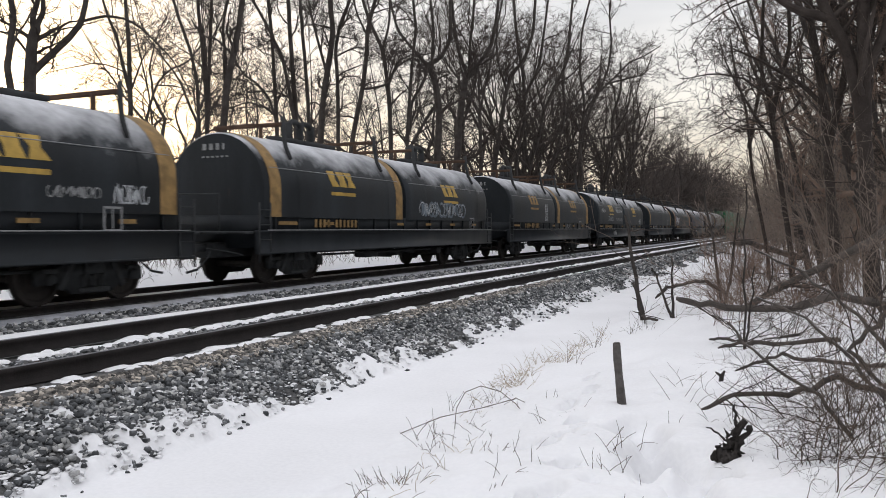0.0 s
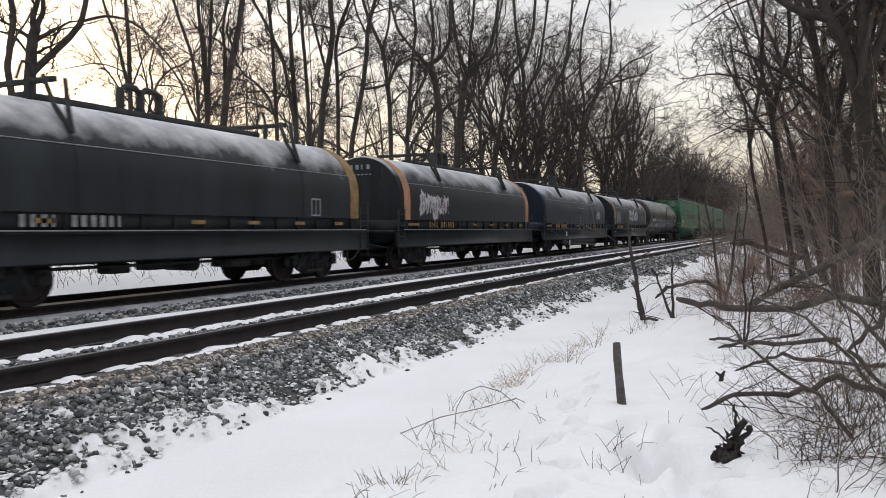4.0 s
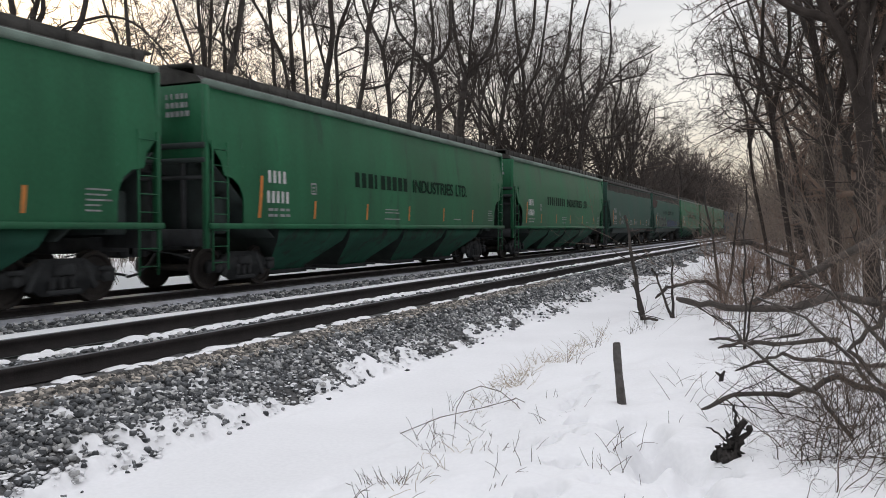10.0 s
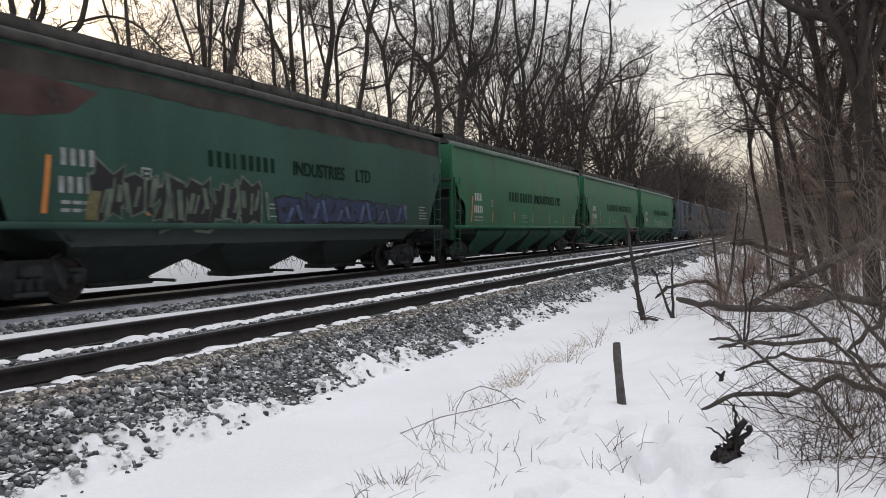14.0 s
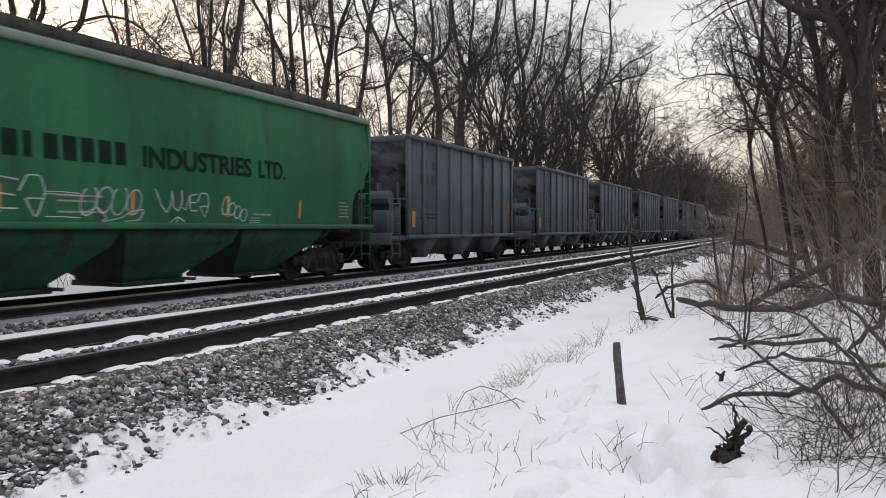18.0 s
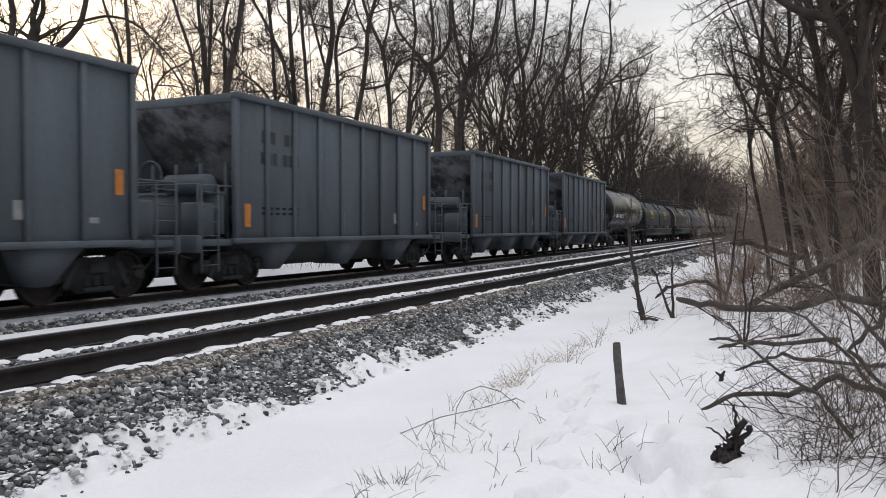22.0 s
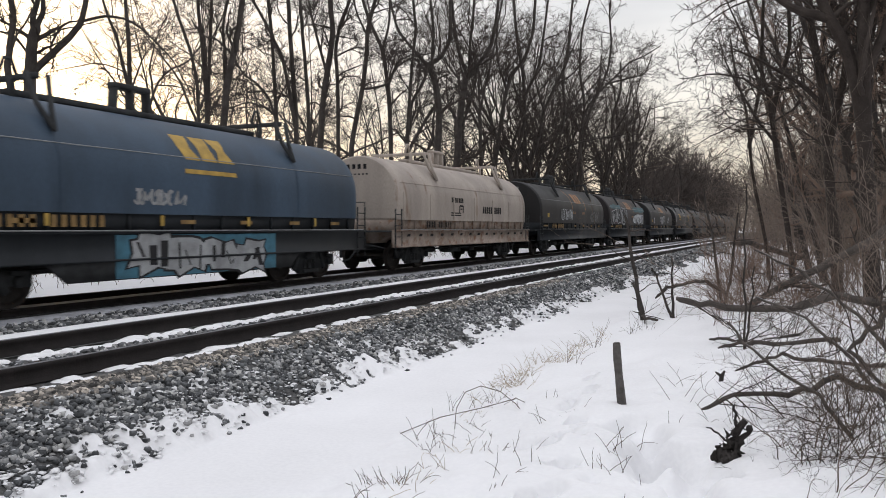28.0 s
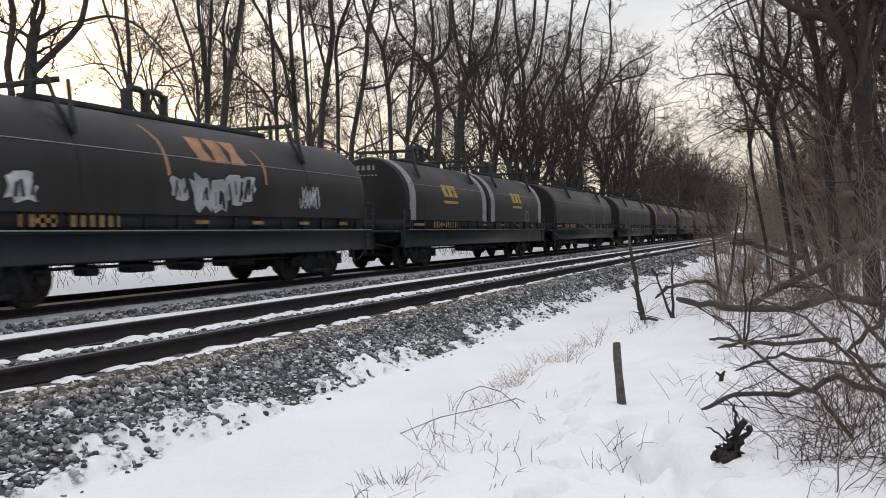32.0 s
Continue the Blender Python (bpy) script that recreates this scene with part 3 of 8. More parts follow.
def units(v):
    return v / (np.linalg.norm(v, axis=-1, keepdims=True) + 1e-9)


def crossed(a, b):
    return np.stack((a[..., 1] * b[..., 2] - a[..., 2] * b[..., 1], a[..., 2] * b[..., 0] - a[..., 0] * b[..., 2], a[..., 0] * b[..., 1] - a[..., 1] * b[..., 0]), axis=-1)


def bough(r, p, d, length, rad, steps, wander, rise, taper=0.35):
    """The line of one branch: points and radii, wandering and rising as it goes."""
    pts, rads = [np.array(p, dtype=float)], [rad]
    d = unit(np.array(d, dtype=float))
    for i in range(steps):
        d = unit(d + np.array([r.gauss(0, wander), r.gauss(0, wander), r.gauss(0, wander) + rise]))
        pts.append(pts[-1] + d * length / steps)
        rads.append(rad * (1 - (1 - taper) * (i + 1) / steps))
    return pts, rads


def aside(r, d, spread):
    """A direction that leaves d by the given angle."""
    d = np.array(d, dtype=float)
    a = unit(np.cross(d, np.array([r.gauss(0, 1), r.gauss(0, 1), r.gauss(0, 1)])))
    return unit(d * math.cos(spread) + a * math.sin(spread))


def grow(q, start, way, length, steps, wander, rise, bend=0.0):
    """Many branches at once: arrays of starts, directions and lengths. Gives points (m, steps + 1, 3)."""
    m = len(start)
    d = units(way)
    turn = q.normal(0, 1, (m, 3)) * bend
    pts = [start]
    for i in range(steps):
        d = units(d + q.normal(0, wander, (m, 3)) + turn + np.array((0, 0, rise)))
        pts.append(pts[-1] + d * (length / steps)[:, None])
    return np.stack(pts, axis=1)


def sprout(q, pts, n, f0, f1, s0, s1, lift=0.0):
    """n side shoots on each branch: starts, directions, the branch each comes from, and how far along it."""
    m, k = len(pts), pts.shape[1] - 1
    src = np.repeat(np.arange(m), n)
    f = q.uniform(f0, f1, m * n)
    x = f * k
    i = np.minimum(x.astype(int), k - 1)
    a, b = pts[src, i], pts[src, i + 1]
    start = a + (b - a) * (x - i)[:, None]
    d = units(b - a)
    side = units(crossed(d, q.normal(0, 1, (m * n, 3))))
    s = q.uniform(s0, s1, m * n)[:, None]
    return start, units(d * np.cos(s) + side * np.sin(s) + np.array((0, 0, lift))), src, f


def tubes(g, pts, r0, r1, n=3, spike=False):
    """Tapering stems along many lines at once; spikes run out to a point."""
    m, k = pts.shape[0], pts.shape[1]
    t = units(np.gradient(pts, axis=1))
    ref = np.where(np.abs(t[:, :1, 0:1]) < 0.8, np.array((1.0, 0.13, 0.07)), np.array((0.1, 0.2, 1.0)))
    u = units(crossed(t, np.broadcast_to(ref, t.shape)))
    w = crossed(t, u)
    rad = np.asarray(r0)[:, None] + (np.asarray(r1) - np.asarray(r0))[:, None] * np.linspace(0, 1, k)[None]
    a = np.arange(n) * 2 * math.pi / n
    rings = k - 1 if spike else k
    v = pts[:, :rings, None] + rad[:, :rings, None, None] * (np.cos(a)[None, None, :, None] * u[:, :rings, None] + np.sin(a)[None, None, :, None] * w[:, :rings, None])
    v = v.reshape(m, rings * n, 3)
    if spike:
        v = np.concatenate((v, pts[:, -1:]), axis=1)
    per = v.shape[1]
    base = (np.arange(m) * per)[:, None, None]
    j = np.arange(n)
    j2 = (j + 1) % n
    quads = tris = None
    if rings > 1:
        kk = (np.arange(rings - 1) * n)[:, None]
        qd = np.stack((kk + j, kk + j2, kk + n + j2, kk + n + j), axis=-1).reshape(1, -1, 4)
        quads = (qd + base).reshape(-1, 4)
    if spike:
        tr = np.stack(((rings - 1) * n + j, (rings - 1) * n + j2, np.full(n, rings * n)), axis=-1).reshape(1, -1, 3)
        tris = (tr + base).reshape(-1, 3)
    g.add(v.reshape(-1, 3), quads=quads, tris=tris)


def clothe(q, g, stems, limbs, boughs, twigs, twiglets, low, height, spread=0.9, rise=0.03, fine=0.009, limb_len=(0.16, 0.36), crook=0.22):
    """Limbs, branches, twigs and twiglets on a tree's stems."""
    for si, (pts, r0, r1) in enumerate(stems):
        n = limbs if si else max(3, int(limbs * 0.7))
        st, dr, src, f = sprout(q, pts[None], n, low if si == 0 else 0.08, 0.98, 0.45 * spread + 0.1, 1.25 * spread + 0.1, 0.18)
        length = q.uniform(limb_len[0], limb_len[1], n) * height * (1.12 - 0.5 * f)
        rr = np.maximum(0.014, (r0 + (r1 - r0) * f) * q.uniform(0.34, 0.62, n))
        lp = grow(q, st, dr, length, 9, crook, rise, 0.10)
        tubes(g, lp, rr, rr * 0.18, 5)
        st, dr, s1, f1 = sprout(q, lp, boughs, 0.12, 1.0, 0.35, 1.0, 0.06)
        bl = length[s1] * q.uniform(0.20, 0.48, len(s1)) * (1.15 - 0.5 * f1)
        br = np.maximum(0.0075, rr[s1] * (1 - 0.7 * f1) * 0.55)
        bp = grow(q, st, dr, bl, 4, 0.27, rise, 0.08)
        tubes(g, bp, br, br * 0.35, 3)
        if twigs:
            st, dr, s2, f2 = sprout(q, bp, twigs, 0.1, 1.0, 0.3, 0.95, 0.03)
            tl = bl[s2] * q.uniform(0.22, 0.52, len(s2))
            tp = grow(q, st, dr, tl, 2, 0.34, rise * 0.6)
            tubes(g, tp, np.full(len(s2), fine), np.full(len(s2), fine * 0.5), 3, True)
            if twiglets:
                st, dr, s3, f3 = sprout(q, tp, twiglets, 0.15, 0.95, 0.35, 0.9, 0.02)
                wp = grow(q, st, dr, tl[s3] * q.uniform(0.35, 0.7, len(s3)), 1, 0.1, 0.0)
                tubes(g, wp, np.full(len(s3), fine * 0.72), np.full(len(s3), fine * 0.4), 3, True)


def tree_mesh(seed, height, rad, lean=(0, 0), fork=0.45, limbs=9, boughs=6, twigs=7, low=0.22, wander=0.05, twiglets=1, spread=0.92, rise=0.03, fine=0.0105, limb_len=(0.16, 0.36)):
    """A bare broadleaf tree: a trunk that forks, rising limbs, branches and fine twigs. Gives trunk and crown."""
    r, q = random.Random(seed), np.random.default_rng(seed)
    trunk, crown = Geo(), Geo()
    pts, rads = bough(r, (0, 0, -0.25), (lean[0], lean[1], 1.0), height * (fork or 1.0), rad, 10, wander, 0.02, 0.75 if fork else 0.12)
    rads[0] = rad * 1.35
    trunk.tube(pts, rads, 9)
    stems = [(np.array(pts), rads[1], rads[-1])]
    if fork:
        top, d = pts[-1], unit(pts[-1] - pts[-2])
        for k in range(r.choice((2, 2, 3))):
            dd = unit(aside(r, d, r.uniform(0.22, 0.55)) + np.array([0, 0, 0.2]))
            ln = height * (1 - fork) * r.uniform(0.8, 1.05)
            s0 = rads[-1] * r.uniform(0.6, 0.88)
            p2, r2 = bough(r, top - d * 0.1, dd, ln, s0, 10, wander * 1.9, 0.06, 0.1)
            trunk.tube(p2, r2, 7)
            stems.append((np.array(p2), s0, s0 * 0.1))
    clothe(q, crown, stems, limbs, boughs, twigs, twiglets, low, height, spread, rise, fine, limb_len)
    return trunk, crown


TREE_KINDS = {}


def plant(tm, cm, bark, twig, x, y, turn, size, label, group, name="tree"):
    ob = new(name)
    part("trunk", tm, bark, ob)
    part("crown", cm, twig, ob)
    ob.matrix_basis = pose(x, y, ground_z(x, y) if x > -16 else -0.9, 0, 0, turn) @ Matrix.Scale(size, 4)
    return tagged(ob, label, "tree", group)


def tree(kind, x, y, turn=0.0, size=1.0, label="", group="bare trees behind the train"):
    """Plants a tree of one of the kinds; trees of a kind share their meshes."""
    if kind not in TREE_KINDS:
        args = dict(KINDS[kind])
        bark, twig = args.pop("bark", BARK), args.pop("twig", TWIG)
        tr, cr = tree_mesh(**args)
        TREE_KINDS[kind] = (tr.mesh("trunk", bark, True), cr.mesh("crown", twig), bark, twig)
    return plant(*TREE_KINDS[kind], x, y, turn, size, label or "tall bare deciduous tree standing in snow", group)


def shaped_tree(x, y, stems, seed, label, limbs=8, boughs=6, twigs=7, low=0.3, height=14, bark=None, spread=0.95, rise=0.03, limb_len=(0.16, 0.36), fine=0.0072, group="bare trees behind the train"):
    """A tree whose main stems are given: each a list of (across, up) in metres with its first and last radius; across runs at right angles to the line of sight."""
    bark = bark or BARK
    r, q = random.Random(seed), np.random.default_rng(seed)
    sight = unit(np.array((x, y, 0.0)))
    right = np.array((sight[1], -sight[0], 0.0))
    trunk, crown, made = Geo(), Geo(), []
    for line, r0, r1 in stems:
        depth = r.uniform(-0.25, 0.25)
        key = np.array([right * a + np.array((0, 0, b)) + sight * depth * (b - line[0][1]) * (0 if line is stems[0][0] else 1) for a, b in line])
        f = np.linspace(0, len(key) - 1, (len(key) - 1) * 4 + 1)
        pts = np.stack([np.interp(f, np.arange(len(key)), key[:, i]) for i in range(3)], axis=1)
        pts[1:-1] = (pts[:-2] + 2 * pts[1:-1] + pts[2:]) / 4
        pts += np.cumsum(q.normal(0, 0.012, pts.shape), axis=0) * np.linspace(0, 1, len(pts))[:, None]
        trunk.tube(pts, np.linspace(r0, r1, len(pts)), 9)
        made.append((pts, r0, r1))
    clothe(q, crown, made, limbs, boughs, twigs, 1, low, height, spread, rise, fine * 1.15, limb_len)
    return plant(trunk.mesh("trunk", bark, True), crown.mesh("crown", TWIG), bark, TWIG, x, y, 0, 1.0, label, group)


KINDS = {
    "fork_a": dict(seed=1, low=0.36, height=20, rad=0.22, fork=0.30, limbs=9, boughs=6, twigs=6, wander=0.11),
    "fork_b": dict(seed=2, low=0.42, height=20, rad=0.20, fork=0.42, limbs=9, boughs=6, twigs=6, lean=(0.05, 0.05), wander=0.10),
    "fork_c": dict(seed=3, low=0.36, height=22, rad=0.25, fork=0.22, limbs=10, boughs=6, twigs=6, wander=0.12),
    "fork_d": dict(seed=14, low=0.36, height=21, rad=0.19, fork=0.34, limbs=9, boughs=6, twigs=6, wander=0.13, spread=1.05),
    "pole_a": dict(seed=4, height=19, rad=0.15, fork=0.6, limbs=10, boughs=6, twigs=6, low=0.4, wander=0.10),
    "pole_b": dict(seed=5, height=17, rad=0.12, fork=0, limbs=22, boughs=6, twigs=7, low=0.38, lean=(0.08, 0.02), wander=0.11),
    "pole_c": dict(seed=6, height=21, rad=0.17, fork=0.5, limbs=10, boughs=6, twigs=6, low=0.45, wander=0.05),
    "slim": dict(seed=7, height=13, rad=0.075, fork=0, limbs=18, boughs=6, twigs=7, low=0.32, wander=0.12),
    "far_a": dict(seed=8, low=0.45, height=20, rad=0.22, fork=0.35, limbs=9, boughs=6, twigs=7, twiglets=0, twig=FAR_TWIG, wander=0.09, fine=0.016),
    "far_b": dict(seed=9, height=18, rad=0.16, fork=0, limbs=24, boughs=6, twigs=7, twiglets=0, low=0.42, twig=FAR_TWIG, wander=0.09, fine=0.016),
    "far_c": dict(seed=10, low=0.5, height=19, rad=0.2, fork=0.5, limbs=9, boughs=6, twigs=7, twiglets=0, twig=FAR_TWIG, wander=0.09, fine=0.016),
    "side_a": dict(seed=11, height=15, rad=0.14, fork=0.25, limbs=12, boughs=7, twigs=8, low=0.3, bark=BARK, twig=BRUSH, lean=(-0.1, 0), spread=1.0, rise=0.015, limb_len=(0.10, 0.27), fine=0.0055),
    "side_b": dict(seed=12, height=17, rad=0.2, fork=0.3, limbs=12, boughs=7, twigs=8, low=0.45, bark=BARK2, lean=(-0.14, -0.02), spread=1.0, rise=0.015, limb_len=(0.10, 0.27), fine=0.0055),
    "side_c": dict(seed=13, height=12, rad=0.09, fork=0, limbs=34, boughs=7, twigs=8, low=0.2, bark=BARK, twig=BRUSH, lean=(-0.16, 0), spread=1.05, rise=0.01, limb_len=(0.10, 0.27), fine=0.0055),
}

# trees whose stems stand out against the sky along the edge of the wood
shaped_tree(-16.88, 12.50, [([(0.02, -0.2), (0.02, 3.6), (0.05, 5.3), (-0.06, 6.0), (-0.02, 6.5), (0.05, 7.2), (-0.04, 7.8), (-0.09, 9.5), (0.11, 11.5)], 0.092, 0.054), ([(0.01, 6.3), (0.16, 6.8), (0.4, 7.2), (0.46, 7.5)], 0.031, 0.015)], 201, "curving bare tree at the wood's edge", 3, 6, 7, 0.6, 8)
shaped_tree(-17.09, 13.05, [([(0.02, -0.2), (0.02, 3.2), (0.07, 5.2), (0.13, 6.0), (0.18, 6.6), (0.25, 7.1)], 0.165, 0.118), ([(0.21, 7.0), (0.19, 7.4), (0.3, 7.8), (0.23, 8.6), (0.45, 11.2)], 0.078, 0.039), ([(0.29, 7.2), (0.42, 7.5), (0.42, 8.0), (0.68, 9.5), (0.64, 11.4)], 0.071, 0.031), ([(0.15, 6.0), (0.51, 6.4), (0.96, 6.9), (1.24, 7.3), (1.35, 7.9), (1.36, 8.8), (1.71, 11.2)], 0.094, 0.047), ([(1.27, 7.4), (1.81, 7.6), (2.34, 7.6), (2.88, 7.3), (3.51, 6.7), (4.01, 5.8)], 0.039, 0.016), ([(0.06, 6.5), (-0.21, 6.9), (-0.51, 7.0), (-0.97, 6.8)], 0.031, 0.016)], 202, "thick dark tree with a crooked double fork", 3, 6, 7, 0.6, 8)
shaped_tree(-19.53, 18.64, [([(0.02, -0.2), (0.02, 3.6), (0.03, 6.1), (0.01, 7.7), (-0.03, 8.5), (-0.09, 9.5), (-0.08, 13.5)], 0.089, 0.049), ([(0.02, 6.5), (-0.22, 7.7), (-0.35, 8.4), (-0.62, 9.1), (-1.02, 10.5), (-1.23, 12.9)], 0.059, 0.030), ([(0.07, 6.7), (0.37, 7.6), (0.47, 7.9), (0.41, 8.5)], 0.030, 0.015)], 203, "slender upright bare tree with two stems", 7, 7, 8, 0.25, 11)
shaped_tree(-18.56, 18.21, [([(0.02, -0.2), (0.02, 4.1), (0.11, 5.7), (0.41, 6.7), (0.77, 7.2), (1.33, 7.5), (1.71, 8.0)], 0.047, 0.024), ([(0.41, 6.7), (0.9, 6.7), (1.58, 6.5)], 0.028, 0.014)], 204, "thin bare tree leaning over with a bent top", 7, 7, 8, 0.25, 11)
shaped_tree(-19.34, 21.61, [([(0.02, -0.2), (0.02, 3.7), (0.01, 5.6), (-0.03, 7.3), (-0.21, 8.4), (-0.58, 9.5), (-0.86, 10.4), (-1.48, 13.3)], 0.074, 0.042)], 205, "slim bare tree leaning towards the clearing", 9, 7, 8, 0.25, 11)
shaped_tree(-19.79, 22.54, [([(0.02, -0.2), (0.02, 3.8), (0.01, 5.6), (-0.03, 7.5), (-0.14, 9.0), (-0.29, 10.6), (-0.45, 14.7)], 0.088, 0.055), ([(0.04, 6.7), (0.12, 8.6), (0.19, 9.8), (0.3, 14.8)], 0.077, 0.044)], 206, "slim bare tree with paired stems", 7, 7, 8, 0.25, 11)
shaped_tree(-18.84, 22.05, [([(0.02, -0.2), (0.02, 3.5), (0.13, 5.4), (0.3, 7.4), (0.58, 8.6), (0.79, 9.8), (0.93, 10.8), (1.11, 14.9)], 0.148, 0.085), ([(0.19, 6.4), (0.28, 8.2), (0.18, 9.4), (0.42, 10.8), (0.33, 14.0)], 0.064, 0.032), ([(0.54, 8.4), (-0.0, 9.0), (-0.48, 9.1), (-0.86, 9.7)], 0.042, 0.021)], 207, "stout dark bare tree leaning gently", 7, 7, 8, 0.25, 11)
shaped_tree(-19.59, 26.55, [([(0.01, -0.2), (0.01, 3.5), (-0.02, 5.8), (-0.06, 7.2), (-0.1, 8.2), (-0.18, 9.8), (-0.35, 11.6), (-0.46, 16.2)], 0.096, 0.060), ([(-0.06, 6.7), (-0.31, 7.6), (-0.81, 8.2), (-1.37, 8.6), (-1.74, 9.2), (-1.92, 10.2)], 0.060, 0.030), ([(-0.08, 6.9), (-0.47, 7.2), (-1.15, 7.4), (-1.83, 7.1)], 0.048, 0.024)], 208, "tall bare tree with a limb sweeping aside", 9, 9, 9, 0.25, 11)
shaped_tree(-18.99, 26.99, [([(0.01, -0.2), (0.01, 3.5), (0.04, 5.5), (0.05, 7.0), (-0.06, 8.7), (-0.16, 10.5), (-0.22, 11.9), (-0.29, 16.8)], 0.120, 0.072), ([(0.0, 6.4), (-0.27, 8.1), (-0.51, 9.3), (-1.15, 10.5), (-1.75, 11.5), (-2.3, 14.3)], 0.084, 0.036), ([(-0.02, 7.5), (-0.52, 7.8), (-1.21, 7.9), (-1.89, 7.8)], 0.048, 0.024)], 209, "tall bare tree forking low", 9, 9, 9, 0.25, 11)
shaped_tree(-19.09, 28.13, [([(0.01, -0.2), (0.01, 3.3), (-0.0, 5.6), (-0.02, 7.7), (-0.15, 9.6), (-0.34, 11.5), (-0.4, 16.8)], 0.099, 0.062)], 210, "straight tall bare tree", 11, 9, 9, 0.25, 11)
shaped_tree(-20.47, 30.82, [([(0.01, -0.2), (0.01, 3.1), (0.13, 5.9), (0.27, 8.2), (0.54, 9.8), (0.8, 11.4), (0.73, 12.9), (0.86, 18.2)], 0.176, 0.108), ([(0.46, 9.5), (-0.01, 11.3), (-0.39, 12.9), (-0.51, 16.0)], 0.068, 0.041)], 211, "heavy bare tree crossing its neighbour", 9, 9, 9, 0.25, 11)
shaped_tree(-20.20, 32.18, [([(0.01, -0.2), (0.01, 3.2), (0.02, 6.0), (0.0, 9.2), (-0.13, 10.8), (0.07, 12.1), (0.53, 13.2), (1.19, 17.3)], 0.111, 0.069), ([(-0.07, 10.5), (0.77, 11.0), (1.45, 11.0)], 0.042, 0.021)], 212, "tall bare tree with a wavy stem", 9, 9, 9, 0.25, 11)
shaped_tree(-21.30, 35.03, [([(0.01, -0.2), (0.01, 2.9), (0.14, 6.5), (0.4, 8.1), (0.7, 9.5), (0.91, 11.2), (0.98, 12.7), (1.42, 14.2), (2.17, 18.6)], 0.150, 0.090), ([(0.7, 9.5), (1.5, 9.6), (2.15, 9.9), (2.51, 11.0), (3.35, 11.4)], 0.075, 0.037), ([(0.98, 12.3), (0.33, 13.5), (-0.04, 15.9)], 0.060, 0.030)], 213, "bare tree with a crooked side limb", 9, 9, 9, 0.25, 11)
shaped_tree(-20.28, 37.92, [([(0.0, -0.2), (0.0, 2.7), (-0.08, 7.3), (-0.17, 9.2), (-0.26, 10.1), (-0.57, 12.0), (-1.19, 13.2), (-1.71, 14.6), (-2.25, 18.4)], 0.141, 0.078), ([(-0.2, 10.1), (0.2, 11.1), (1.29, 11.7), (2.23, 11.8)], 0.078, 0.031), ([(-0.54, 11.9), (-0.1, 13.5), (-0.09, 17.8)], 0.078, 0.047)], 214, "bare tree with a wide flat fork", 9, 9, 9, 0.25, 11)
shaped_tree(-20.07, 39.15, [([(0.0, -0.2), (0.0, 2.7), (0.1, 6.8), (0.17, 8.7), (0.36, 11.3), (0.59, 13.5), (0.37, 15.1), (0.56, 19.8)], 0.128, 0.064)], 215, "narrow upright bare tree", 11, 9, 9, 0.25, 11)
shaped_tree(-19.06, 40.77, [([(0.0, -0.2), (0.0, 2.4), (0.13, 6.0), (0.33, 8.9), (0.1, 10.5), (-0.39, 11.6)], 0.230, 0.181), ([(-0.36, 11.6), (0.4, 12.1), (0.98, 13.1), (0.95, 15.4), (1.21, 19.9)], 0.148, 0.082), ([(-0.36, 11.6), (-1.24, 12.6), (-2.11, 13.7), (-2.53, 15.4), (-2.85, 18.3)], 0.099, 0.049), ([(-0.13, 11.2), (0.0, 13.8), (-0.26, 15.7), (-0.09, 19.9)], 0.099, 0.049), ([(-1.44, 7.6), (-1.3, 9.5), (-0.58, 10.6), (-0.36, 11.6)], 0.099, 0.082)], 216, "broad dark tree with many rising forks", 7, 9, 9, 0.25, 11)
shaped_tree(-18.78, 43.09, [([(-0.0, -0.2), (-0.0, 2.4), (0.14, 5.4), (0.3, 8.5), (0.54, 10.4), (0.81, 11.4)], 0.257, 0.189), ([(0.81, 11.3), (0.27, 12.8), (-0.04, 14.6), (-0.14, 16.0), (-0.48, 20.3)], 0.120, 0.069), ([(0.85, 11.4), (1.56, 12.2), (2.24, 13.1), (2.58, 14.9), (2.91, 19.3)], 0.154, 0.069), ([(0.88, 11.3), (0.95, 13.3), (1.22, 15.3), (1.15, 20.0)], 0.103, 0.051), ([(0.41, 8.2), (1.09, 10.1), (1.39, 11.9)], 0.086, 0.051)], 217, "bare tree with a strong Y-shaped fork", 7, 9, 9, 0.25, 11)
shaped_tree(-19.24, 50.46, [([(-0.0, -0.2), (-0.0, 2.0), (0.26, 6.3), (0.69, 9.4), (1.07, 11.8), (1.54, 12.9), (2.47, 14.1), (3.0, 16.0), (3.15, 18.7), (3.52, 22.5)], 0.177, 0.079), ([(1.11, 11.8), (0.45, 13.7), (0.37, 15.6), (0.83, 18.0)], 0.099, 0.049), ([(0.69, 9.5), (2.01, 10.1), (2.99, 9.7)], 0.059, 0.039)], 218, "bare tree bending towards the track", 9, 9, 9, 0.25, 13)
shaped_tree(-17.87, 52.02, [([(-0.0, -0.2), (-0.0, 2.0), (-0.06, 7.2), (0.61, 9.9), (0.44, 13.1), (-0.12, 15.9), (-0.41, 20.6)], 0.161, 0.080), ([(0.53, 11.5), (1.58, 13.5), (1.85, 15.8), (2.35, 19.7)], 0.120, 0.060)], 219, "bare tree with spreading limbs", 9, 9, 9, 0.25, 13)
